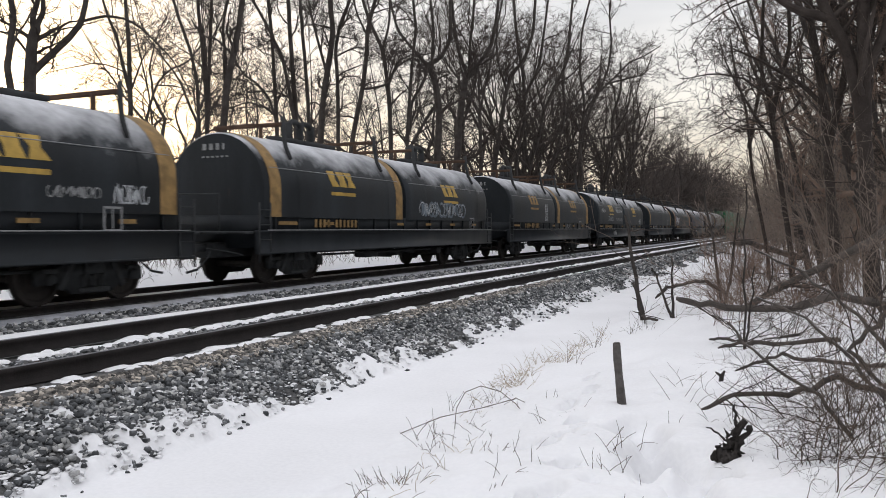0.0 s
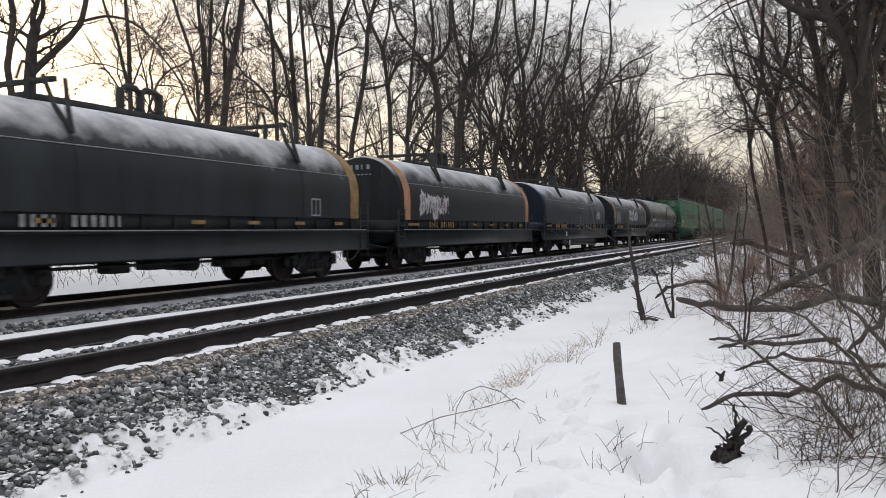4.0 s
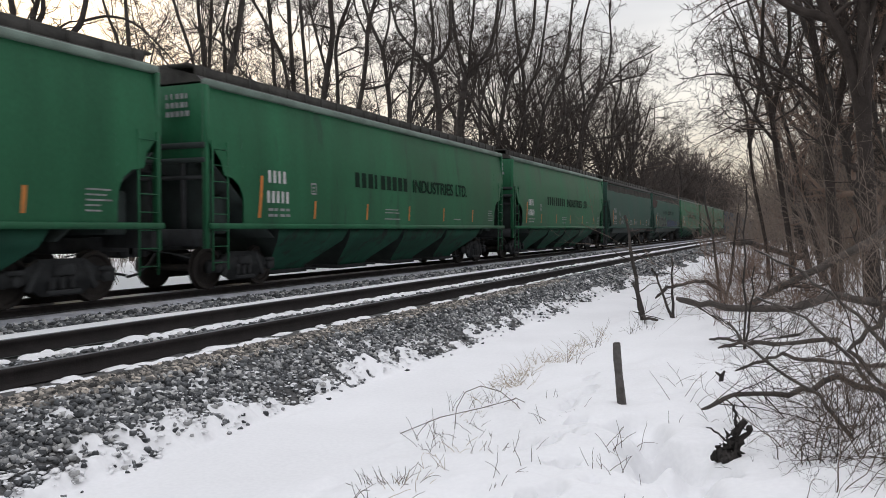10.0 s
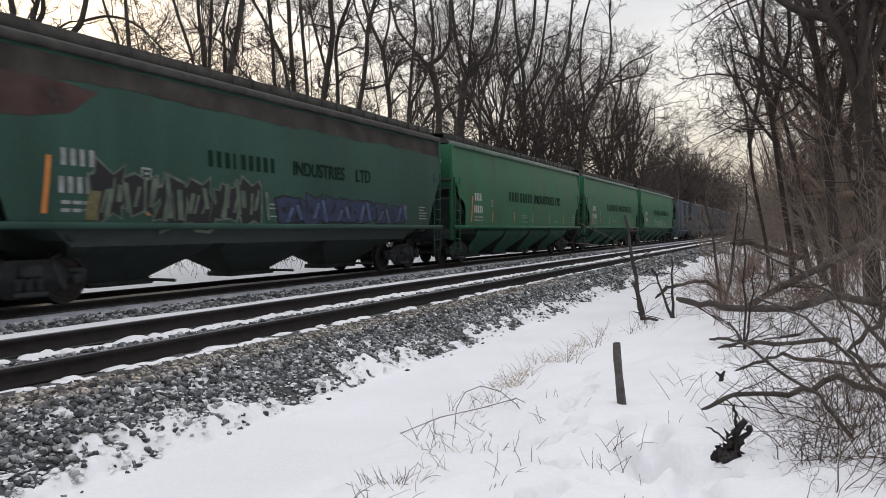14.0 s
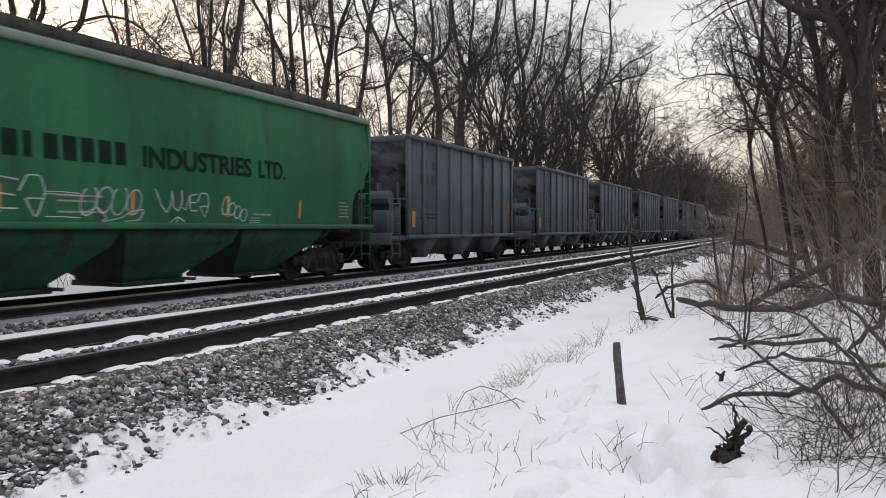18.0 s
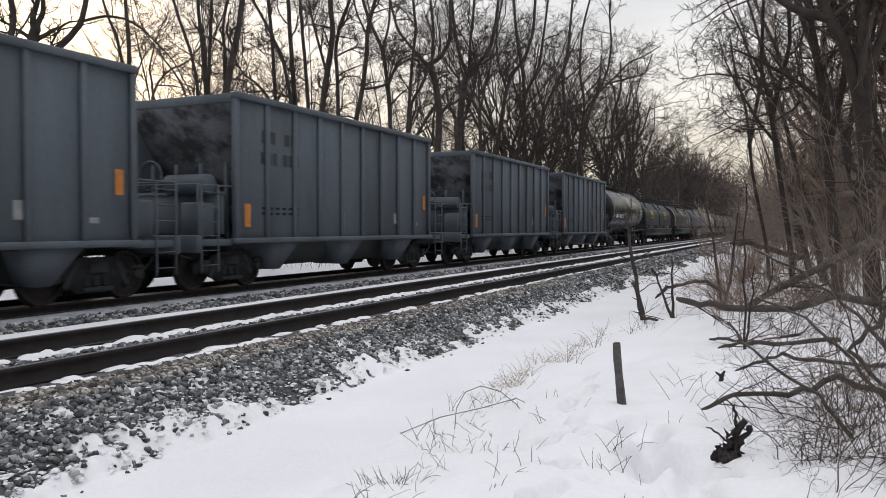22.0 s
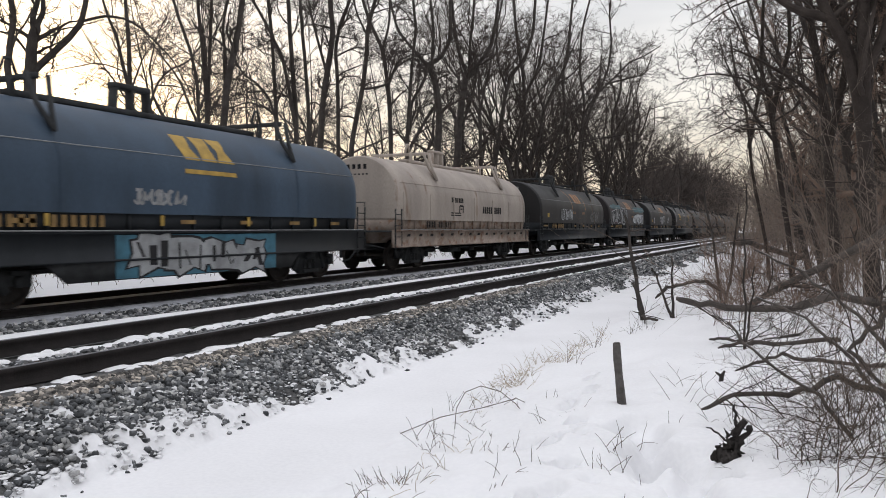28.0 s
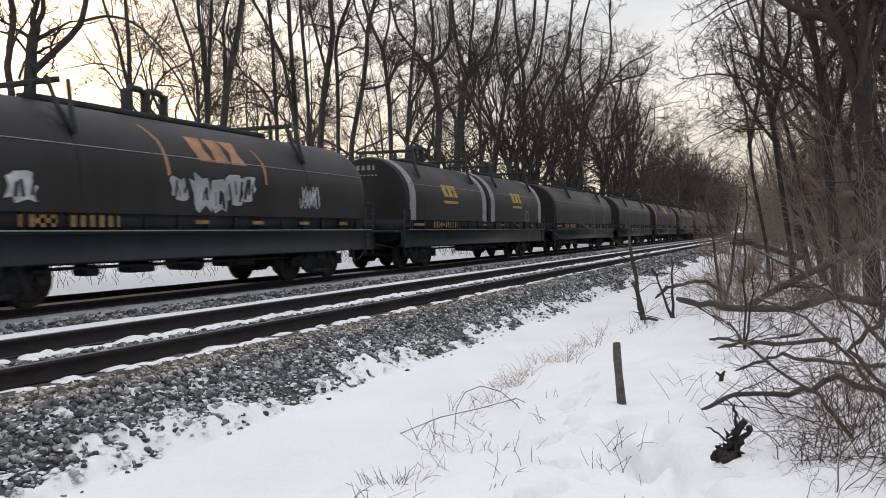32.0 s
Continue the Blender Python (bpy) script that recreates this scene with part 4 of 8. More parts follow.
shaped_tree(-18.21, 55.07, [([(-0.0, -0.2), (-0.0, 2.0), (0.32, 7.2), (0.89, 8.9), (1.3, 11.0), (2.12, 12.8), (2.94, 14.5), (3.09, 16.9), (3.44, 21.4)], 0.169, 0.074), ([(1.3, 11.0), (0.59, 13.3), (0.99, 15.7)], 0.085, 0.042), ([(2.12, 12.8), (3.27, 13.4), (4.5, 14.8)], 0.085, 0.042)], 220, "leaning bare tree with fanning branches", 9, 9, 9, 0.25, 13)
shaped_tree(-17.81, 57.30, [([(-0.0, -0.2), (-0.0, 2.0), (0.41, 6.3), (1.26, 8.0), (1.89, 11.0), (1.66, 14.0), (2.29, 17.0)], 0.175, 0.088), ([(1.22, 7.9), (2.33, 8.6), (4.44, 9.0), (6.25, 9.2)], 0.099, 0.044), ([(1.89, 10.8), (2.74, 11.6), (4.43, 11.7)], 0.077, 0.033)], 221, "bare tree with a long snow-lined limb", 9, 9, 9, 0.25, 13)
shaped_tree(-16.80, 61.76, [([(-0.01, -0.2), (-0.01, 1.9), (0.43, 6.1), (1.18, 10.2), (2.24, 12.9), (3.13, 14.8), (3.43, 16.9), (3.19, 19.4), (3.48, 22.3)], 0.140, 0.058), ([(2.33, 13.1), (3.53, 14.2), (4.72, 15.4), (5.95, 15.9), (7.17, 16.6)], 0.093, 0.035), ([(2.87, 13.8), (4.64, 14.2), (6.05, 14.5), (6.65, 16.1)], 0.082, 0.035)], 222, "tall open bare tree leaning to the gap", 9, 9, 9, 0.25, 13)
shaped_tree(-16.64, 63.87, [([(-0.01, -0.2), (-0.01, 1.9), (0.44, 6.2), (0.19, 9.5), (0.64, 12.3), (0.16, 15.6), (0.38, 18.4), (1.29, 22.1)], 0.169, 0.072), ([(0.6, 11.8), (1.79, 13.7), (2.01, 16.5)], 0.096, 0.048)], 223, "bare tree with twisting stems", 9, 9, 9, 0.25, 13)
shaped_tree(-16.53, 72.13, [([(-0.01, -0.2), (-0.01, 1.9), (0.28, 6.1), (1.14, 9.3), (0.97, 12.4), (1.87, 15.0), (1.75, 17.6)], 0.189, 0.081), ([(1.08, 10.8), (2.4, 12.9), (2.79, 15.5)], 0.108, 0.054)], 224, "bare tree at the bend of the wood", 9, 9, 9, 0.25, 13)
shaped_tree(-16.31, 82.40, [([(-0.01, -0.2), (-0.01, 1.9), (0.25, 6.6), (0.92, 9.6), (0.79, 12.5), (1.63, 15.5)], 0.184, 0.092), ([(0.8, 10.6), (1.94, 12.8), (2.49, 14.8)], 0.123, 0.061)], 225, "bare tree at the bend of the wood", 9, 9, 9, 0.25, 13)

EDGE = [
    ("slim", -23, 23.0, 10, 1.0), ("slim", -25, 30.0, 200, 1.0), ("pole_b", -27, 29.0, 150, 0.85), ("slim", -24, 36.0, 90, 1.1),
    ("pole_b", -25, 49.0, 0, 0.95), ("pole_c", -22, 52.0, 45, 0.9), 
    ("fork_a", -20, 63.0, 10, 1.0), ("pole_c", -18, 66.0, 210, 0.9), ("fork_d", -18, 70.0, 250, 1.0), ("fork_b", -17.5, 75.0, 310, 1.0),
    ("fork_c", -21, 72.0, 200, 1.0), ("far_c", -17, 80.0, 60, 1.05), ("far_a", -16.8, 85.0, 200, 1.05), ("far_a", -16.8, 90.0, 130, 1.05), ("far_c", -16.8, 95.0, 20, 1.05),
    ("far_a", -16.8, 101.0, 95, 1.0), ("far_c", -16.8, 107.0, 275, 1.0), ("far_a", -16.8, 114.0, 33, 0.95), ("far_c", -17, 122.0, 160, 0.95), ("far_a", -17, 131.0, 10, 0.85),
    ("far_a", -22, 82.0, 70, 1.05), ("far_b", -21, 98.0, 300, 1.0), ("far_c", -20, 110.0, 40, 1.0), ("far_b", -19, 87.0, 150, 1.0), ("far_b", -18, 104.0, 10, 0.95),
    ("far_b", -18, 118.0, 80, 0.95), ("far_b", -18, 127.0, 220, 0.9),
    ("pole_c", -19, 47.8, 45, 0.95), ("fork_b", -18.5, 50.5, 15, 1.05), ("fork_d", -18, 54.0, 100, 1.0), ("fork_c", -17.5, 57.5, 170, 1.0), ("fork_a", -19, 56.0, 10, 1.05),
    ("fork_a", -17.0, 65.0, 30, 1.05), ("fork_b", -17, 72.5, 310, 1.1), ("fork_c", -17.5, 69.0, 200, 1.1), ("fork_c", -16.8, 77.0, 60, 1.1), ("fork_a", -16.8, 82.0, 200, 1.1),
    ("fork_d", -16.8, 87.0, 130, 1.1), ("fork_b", -16.8, 92.0, 20, 1.1), ("fork_c", -16.8, 98.0, 95, 1.0), ("fork_a", -16.8, 105.0, 275, 0.95), ("fork_d", -16.8, 112.0, 33, 0.9),
    ("fork_a", -20, 74.0, 150, 1.1), 
    ("pole_b", -21, 50.0, 30, 1.05), ("slim", -19.5, 52.0, 60, 1.2), ("pole_a", -19, 61.0, 100, 1.0),
    ("slim", -22, 40.0, 20, 1.15), ("slim", -24, 27.0, 130, 1.0),
    ("fork_c", -21, 63.0, 300, 1.0), ("fork_a", -22, 55.0, 70, 1.0), ("fork_b", -23, 68.0, 40, 1.0), ("fork_d", -21, 79.0, 10, 1.05), ("fork_a", -24, 48.0, 210, 0.9), ("pole_a", -23, 44.0, 80, 0.95),
]
for kind, x, y, turn, size in EDGE:
    tree(kind, x, y, turn, size)

for i, (x, y) in enumerate(((-33, 47), (-36, 55), (-40, 52), (-31, 56), (-44, 62), (-38, 66), (-34, 42), (-47, 70), (-36, 74), (-30, 66), (-42, 46), (-52, 64))):
    tree(("far_a", "far_c", "far_b")[i % 3], x, y, 67 * i, 0.9 + 0.03 * (i % 5), "bare tree deep in the wood", "bare trees deep in the wood")
wrng = random.Random(21)
count = 0
while count < 20:
    x, y = -wrng.uniform(23, 62), wrng.uniform(10, 140)
    if y < -x * 0.45 - 4 or (y < -x * 2.05 and wrng.random() < 0.6):
        continue
    tree(wrng.choice(("far_a", "far_b", "far_c")), x, y, wrng.uniform(0, 360), wrng.uniform(0.75, 1.15), "bare tree deep in the wood", "bare trees deep in the wood")
    count += 1


def thicket(seed, box, n, h0, h1, rad, twigs, lean=0.25, steps=4, fine=2):
    """Undergrowth that nobody could count: thin bare stems with side twigs."""
    q = np.random.default_rng(seed)
    g = Geo()
    x, y = q.uniform(box[0], box[1], n), q.uniform(box[2], box[3], n)
    z = np.array([ground_z(a, b) for a, b in zip(x, y)]) - 0.05
    h = q.uniform(h0, h1, n)
    way = np.stack((q.normal(0, lean, n), q.normal(0, lean, n), np.ones(n)), axis=1)
    p = grow(q, np.stack((x, y, z), axis=1), way, h, steps, 0.22, 0.02, 0.07)
    rr = rad * q.uniform(0.6, 1.3, n)
    tubes(g, p, rr, rr * 0.35, 3)
    st, dr, src, f = sprout(q, p, twigs, 0.2, 1.0, 0.45, 1.15, 0.04)
    tl = h[src] * q.uniform(0.14, 0.36, len(src))
    tp = grow(q, st, dr, tl, 2, 0.18, 0.05)
    tubes(g, tp, rr[src] * 0.42, rr[src] * 0.2, 3, True)
    if fine:
        st, dr, s2, f = sprout(q, tp, fine, 0.15, 0.95, 0.35, 0.9, 0.02)
        tubes(g, grow(q, st, dr, tl[s2] * q.uniform(0.3, 0.6, len(s2)), 1, 0.1, 0), rr[src][s2] * 0.26, rr[src][s2] * 0.1, 3, True)
    return g


def stuff(name, g, material, label, category):
    return tagged(part(name, g, material), label, category, kind="stuff")


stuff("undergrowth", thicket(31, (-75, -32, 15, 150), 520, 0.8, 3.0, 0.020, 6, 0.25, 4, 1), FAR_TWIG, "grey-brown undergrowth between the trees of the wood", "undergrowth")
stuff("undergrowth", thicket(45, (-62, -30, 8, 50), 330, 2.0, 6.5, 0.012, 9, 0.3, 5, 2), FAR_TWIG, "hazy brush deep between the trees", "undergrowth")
stuff("undergrowth", thicket(39, (-22, -15.9, 6, 46), 3800, 0.15, 0.85, 0.008, 4, 0.35, 4, 1), WEED, "dry brown weeds in the snow beyond the tracks", "weeds")
stuff("undergrowth", thicket(32, (-30, -18, 10, 120), 450, 0.4, 1.8, 0.009, 5), TWIG, "low bare brush at the edge of the wood", "undergrowth")
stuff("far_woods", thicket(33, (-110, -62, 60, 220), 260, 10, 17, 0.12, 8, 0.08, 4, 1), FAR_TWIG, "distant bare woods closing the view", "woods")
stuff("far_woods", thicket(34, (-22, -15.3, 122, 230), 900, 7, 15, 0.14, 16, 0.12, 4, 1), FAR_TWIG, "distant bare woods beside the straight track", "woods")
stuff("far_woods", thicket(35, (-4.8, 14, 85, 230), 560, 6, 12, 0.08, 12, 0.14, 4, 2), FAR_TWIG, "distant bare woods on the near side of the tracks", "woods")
stuff("undergrowth", thicket(36, (-4.6, 6, 40, 100), 700, 2.0, 6.0, 0.020, 9, 0.2, 5, 1), BRUSH_PALE, "hazy grey scrub beside the near track", "undergrowth")
stuff("undergrowth", thicket(37, (0.6, 6.0, 22, 46), 260, 2.5, 7.5, 0.016, 11, 0.2, 5, 3), BRUSH_PALE, "dense brown saplings of the near thicket", "undergrowth")

stuff("undergrowth", thicket(44, (0.9, 9.0, 27, 62), 320, 4.0, 9.5, 0.022, 12, 0.16, 5, 2), FAR_TWIG, "dark brown saplings standing close together in the near thicket", "undergrowth")
stuff("undergrowth", thicket(43, (0.8, 2.4, 12.5, 18.5), 60, 1.5, 5.5, 0.008, 10, 0.5, 8, 3), BRUSH_PALE, "tangle of thin brown stems before the near trees", "undergrowth")

# unseen woods added behind the camera to shade this side of the train
KINDS["back"] = dict(seed=41, height=15, rad=0.2, fork=0.3, limbs=9, boughs=5, twigs=2, twiglets=0, low=0.1, twig=FAR_TWIG, fine=0.06)
brng = random.Random(8)
for i in range(34):
    x, y = brng.uniform(7, 28), brng.uniform(-42, 8) if i < 24 else brng.uniform(8, 70)
    tree("back", max(x, 0.16 * y + 2), y, brng.uniform(0, 360), brng.uniform(0.85, 1.15), "unseen bare tree added to shade the train's near side", "trees of the near wood")
stuff("undergrowth", thicket(38, (5, 26, -45, 10), 400, 2.0, 8.0, 0.06, 6, 0.2, 3, 0), FAR_TWIG, "unseen brush added to shade the train's near side", "undergrowth")

# ---- trees and brush beside the camera ----
NEAR_WOOD = "trees of the near thicket"
shaped_tree(1.53, 19.35, [([(0.1, -0.2), (0.03, 0.5), (-0.07, 2.49), (-0.2, 4.11), (-0.49, 5.5), (-1.01, 6.68), (-1.67, 8.31), (-1.93, 10.14)], 0.2, 0.08), ([(-0.14, 3.73), (-0.2, 5.83), (-0.2, 7.79), (-0.12, 10.21)], 0.15, 0.07),
            ([(-0.84, 6.28), (-1.53, 6.57), (-2.01, 6.95), (-2.75, 7.72), (-3.53, 9.05)], 0.11, 0.03), ([(-0.26, 4.48), (0.15, 5.79), (0.56, 7.18)], 0.12, 0.05)],
            81, "thick dark tree leaning over the thicket", 10, 7, 7, 0.35, 10, BARK2, 1.15, 0.0, (0.14, 0.34), 0.006, NEAR_WOOD)
shaped_tree(0.92, 21.27, [([(0.1, -0.2), (0.03, 0.7), (-0.15, 3.06), (-0.27, 4.72), (-0.54, 6.41), (-0.66, 8.08), (-0.83, 10.05)], 0.14, 0.06), ([(-0.24, 4.58), (-0.78, 5.18), (-1.69, 5.86), (-2.44, 6.33)], 0.07, 0.015),
            ([(-0.18, 3.61), (0.22, 5.51), (0.07, 7.16), (0.17, 8.77)], 0.1, 0.05)], 82, "dark bare tree with a long drooping limb", 11, 7, 7, 0.35, 10, BARK2, 1.15, 0.0, (0.14, 0.36), 0.006, NEAR_WOOD)
shaped_tree(-0.14, 24.08, [([(0.15, -0.2), (0.07, 1.11), (-0.27, 3.36), (-0.53, 5.3), (-0.8, 6.45), (-0.74, 8.21), (-0.92, 10.63)], 0.085, 0.035), ([(-0.37, 4.17), (-0.86, 4.84), (-1.63, 6.36), (-1.95, 7.37)], 0.05, 0.015),
            ([(-0.48, 4.98), (0.01, 6.85), (-0.16, 9.09)], 0.08, 0.03)], 83, "slender dark tree spreading its twigs over the track side", 12, 7, 7, 0.3, 10, BARK2, 1.15, 0.0, (0.16, 0.40), 0.006, NEAR_WOOD)
shaped_tree(-0.91, 28.12, [([(0.2, -0.2), (0.07, 1.25), (-0.41, 3.72), (-0.61, 5.82), (-0.98, 6.98), (-1.17, 8.33)], 0.065, 0.028), ([(-0.51, 4.49), (-0.1, 7.11), (-0.21, 9.37)], 0.07, 0.03)],
            84, "slender dark tree spreading its twigs over the track side", 12, 7, 7, 0.25, 9, BARK2, 1.15, 0.0, (0.16, 0.42), 0.006, NEAR_WOOD)
SIDE = [("side_a", 1.9, 22.5, 40, 1.15), ("side_c", 0.9, 26.0, 10, 1.1), ("side_a", 3.0, 29.0, 350, 1.1), ("side_b", 2.75, 19.6, 330, 0.95),
        ("side_c", 0.6, 34.0, 30, 1.2), ("side_b", 1.8, 37.0, 15, 1.0), ("side_c", 3.8, 24.0, 340, 1.15), ("side_a", 0.4, 44.0, 20, 1.05), ("side_c", 2.0, 46.0, 0, 1.25),
        ("side_b", 3.6, 52.0, 25, 1.05), ("side_c", 0.0, 54.0, 15, 1.1), ("side_c", 2.6, 20.6, 350, 0.9), ("side_a", 3.2, 23.0, 10, 1.0),
        ("side_c", -0.6, 66.0, 5, 1.0), ("side_a", 0.4, 75.0, 0, 0.95), ("side_b", 3.0, 26.0, 120, 1.1), ("side_a", 1.5, 31.0, 80, 1.2)]
for kind, x, y, turn, size in SIDE:
    tree(kind, x, y, turn, size, "dark leaning bare tree in the roadside thicket", "trees of the near thicket")


def shrub(x, y, seed, stems, height, spread, rad, material, label, twigs=6, rise=0.0):
    """A many-stemmed bare bush: arching canes with side twigs."""
    q = np.random.default_rng(seed)
    ob = new("shrub")
    canes, fine = Geo(), Geo()
    a = q.uniform(0, 6.283, stems)
    sp = spread * q.random(stems)
    start = np.stack((q.normal(0, 0.12, stems), q.normal(0, 0.12, stems), np.full(stems, -0.05)), axis=1)
    h = height * q.uniform(0.5, 1.1, stems)
    p = grow(q, start, np.stack((np.cos(a) * sp, np.sin(a) * sp, np.ones(stems)), axis=1), h, 9, 0.2, rise - 0.05, 0.08)
    rr = rad * q.uniform(0.6, 1.3, stems)
    tubes(canes, p, rr, rr * 0.3, 4)
    st, dr, src, f = sprout(q, p, twigs, 0.15, 1.0, 0.3, 0.9, 0.02)
    tl = height * q.uniform(0.12, 0.36, len(src))
    tp = grow(q, st, dr, tl, 4, 0.26, 0.0)
    tubes(fine, tp, rr[src] * 0.45, rr[src] * 0.2, 3, True)
    st, dr, s2, f = sprout(q, tp, 3, 0.15, 0.95, 0.4, 0.9)
    tubes(fine, grow(q, st, dr, tl[s2] * 0.45, 2, 0.15, 0), rr[src][s2] * 0.3, rr[src][s2] * 0.12, 3, True)
    part("trunk", canes, material, ob)
    part("crown", fine, material, ob)
    ob.location = (x, y, ground_z(x, y))
    return tagged(ob, label, "shrub", "bare shrubs beside the track")


srng = random.Random(77)
for i in range(5):
    y = srng.uniform(8.5, 15)
    x = srng.uniform(-0.15 - y * 0.03, 0.3 + y * 0.085)
    shrub(x, y, 100 + i, 7, srng.uniform(0.9, 1.7), 1.4, 0.0055, BRUSH if srng.random() < 0.5 else BRUSH_PALE, "tangled bare brown shrub growing out of the snow", 6)
for i in range(5):
    y = srng.uniform(16, 26)
    x = srng.uniform(-1.6 + (y - 15) * 0.02, 0.6 + y * 0.06)
    shrub(x, y, 150 + i, 10, srng.uniform(1.2, 2.4), 0.9, 0.007, BRUSH if srng.random() < 0.5 else BRUSH_PALE, "tangled bare brown shrub growing out of the snow", 7)
for i in range(5):
    y = 15.0 + 1.4 * i
    shrub(-1.1 + 0.55 * (i % 3) + 0.02 * i, y, 240 + i, 13, 1.3 + 0.25 * (i % 4), 0.8, 0.0058, BRUSH, "reddish-brown brush before the near trees", 7)
for i in range(18):
    y = srng.uniform(17, 36)
    x = srng.uniform(-2.5 + (y - 16) * 0.05, 0.5)
    shrub(x, y, 200 + i, 14, srng.uniform(1.0, 2.0), 0.6, 0.008, BRUSH, "reddish-brown brush beside the ditch", 7)
for i in range(5):
    y = srng.uniform(7.5, 14)
    x = srng.uniform(-0.05 - y * 0.03, 0.2 + y * 0.085)
    shrub(x, y, 350 + i, 9, srng.uniform(0.8, 1.6), 2.0, 0.0042, WEED if i % 2 else TWIG, "fine tangled bare bramble over the snow", 8)
for i in range(5):
    x, y = srng.uniform(0.15, 0.9), srng.uniform(5.8, 9.0)
    shrub(x, y, 300 + i, 7, srng.uniform(0.8, 1.4), 1.5, 0.005, WEED, "low sprawling bare shrub in the snow", 6)
for i in range(13):
    y = srng.uniform(5.0, 7.8)
    shrub(srng.uniform(0.0, 0.11) * y - 0.05, y, 320 + i, 8, srng.uniform(0.7, 1.3), 2.2, 0.0036, WEED if i % 3 else TWIG, "thin bramble canes sprawling over the snow", 5)

for i in range(7):
    y = srng.uniform(4.9, 6.6)
    shrub(srng.uniform(0.03, 0.11) * y, y, 380 + i, 7, srng.uniform(0.6, 1.1), 2.2, 0.0034, WEED if i % 2 else TWIG, "thin bramble canes sprawling over the snow", 5)


def limb(pts, r0, r1, seed, label, branches=5, name="fallen_branch", material=None):
    """A dead limb lying in the brush, with broken side branches."""
    r = random.Random(seed)
    ob = new(name)
    o = np.array(pts[0])
    line = []
    for a, b in zip(pts[:-1], pts[1:]):
        a, b = np.array(a) - o, np.array(b) - o
        for k in range(4):
            line.append(a + (b - a) * k / 4 + np.array([r.gauss(0, 0.012), r.gauss(0, 0.012), r.gauss(0, 0.014)]))
    line.append(np.array(pts[-1]) - o)
    rads = [r0 + (r1 - r0) * i / (len(line) - 1) for i in range(len(line))]
    rads[0] *= 0.55
    rads = [a * r.uniform(0.85, 1.15) for a in rads]
    part("stem", Geo().tube(line, rads, 9), material or DEADWOOD, ob, smooth=True)
    side = Geo()
    for b in range(branches):
        k = r.randint(1, len(line) - 2)
        bp, bs = bough(r, line[k], aside(r, unit(line[k + 1] - line[k]), r.uniform(0.5, 1.0)), r.uniform(0.4, 1.1), rads[k] * 0.35, 6, 0.15, 0.02, 0.25)
        side.tube(bp, bs, 5, False)
        for w in range(3):
            wp, ws = bough(r, bp[r.randint(1, 4)], aside(r, unit(bp[-1] - bp[0]), 0.6), 0.4, rads[k] * 0.14, 4, 0.2, 0, 0.4)
            side.tube(wp, ws, 3, False)
    if branches:
        part("crown", side, TWIG, ob)
    ob.location = pts[0]
    return tagged(ob, label, "branch", "fallen branches")


limb([(-1.67, 12.39, 0.23), (-1.31, 12.55, 0.15), (-0.83, 12.77, 0.07), (-0.03, 13.13, 0.07), (0.61, 13.43, 0.29), (1.6, 13.9, 0.05)], 0.042, 0.07, 1, "thick grey fallen limb propped low over the snow", 6)
limb([(-0.77, 7.29, -0.32), (-0.47, 7.43, -0.18), (-0.01, 7.64, -0.18), (0.36, 7.81, -0.01), (1.1, 8.1, -0.3)], 0.016, 0.03, 2, "dark crooked dead branch lying over the snow", 8)
limb([(-0.61, 9.56, -0.33), (-0.37, 9.67, -0.23), (-0.1, 9.79, -0.14), (0.4, 10.02, -0.24), (1.2, 10.4, -0.3)], 0.013, 0.024, 3, "dark bent branch lying in the brush", 7)
limb([(-2.76, 17.38, -0.22), (-2.53, 17.49, 0.02), (-2.14, 17.67, 0.13), (-1.75, 17.85, 0.14), (-1.35, 18.0, -0.1)], 0.03, 0.045, 4, "arched grey fallen branch at the edge of the brush", 5)
limb([(-0.9, 16.9, -0.3), (-0.1, 17.2, 0.2), (0.75, 17.6, 0.65), (1.6, 18.0, 1.2), (2.2, 18.3, 1.6)], 0.06, 0.10, 5, "leaning dead trunk rising into the thicket", 6, "fallen_log")
limb([(-0.95, 11.4, -0.34), (-0.6, 11.55, -0.28), (-0.1, 11.8, -0.3), (0.6, 12.1, -0.24)], 0.02, 0.035, 6, "short broken branch on the snow", 4)
limb([(-1.15, 12.3, -0.36), (-0.9, 12.5, -0.37), (-0.5, 12.7, -0.42), (0.1, 12.9, -0.3)], 0.02, 0.03, 7, "dark stick lying on the snow", 4)
limb([(-3.0, 16.9, -0.55), (-2.9, 16.4, -0.48), (-2.75, 16.0, -0.52), (-2.45, 15.7, -0.5)], 0.03, 0.03, 8, "short dead branch at the foot of a sapling", 3)
limb([(-2.1, 30.0, 0.75), (-1.5, 30.4, 0.8), (-0.8, 31.0, 0.55), (0.2, 32.0, 0.2)], 0.08, 0.12, 9, "snow-topped fallen trunk in the brush", 4, "fallen_log")
limb([(0.9, 8.9, -0.3), (0.5, 8.6, 0.1), (0.75, 8.75, 0.35), (1.0, 9.0, 0.7)], 0.02, 0.03, 10, "grey broken limb standing in the shrubs", 6)
limb([(0.45, 6.6, -0.3), (0.2, 7.0, -0.05), (-0.25, 7.7, 0.1), (-0.6, 8.4, 0.35)], 0.016, 0.012, 11, "thin grey limb leaning through the shrubs", 9)
limb([(0.85, 7.3, -0.26), (0.5, 7.9, 0.1), (0.1, 8.8, 0.4), (-0.4, 9.9, 0.5)], 0.018, 0.012, 12, "thin grey limb leaning through the shrubs", 9)
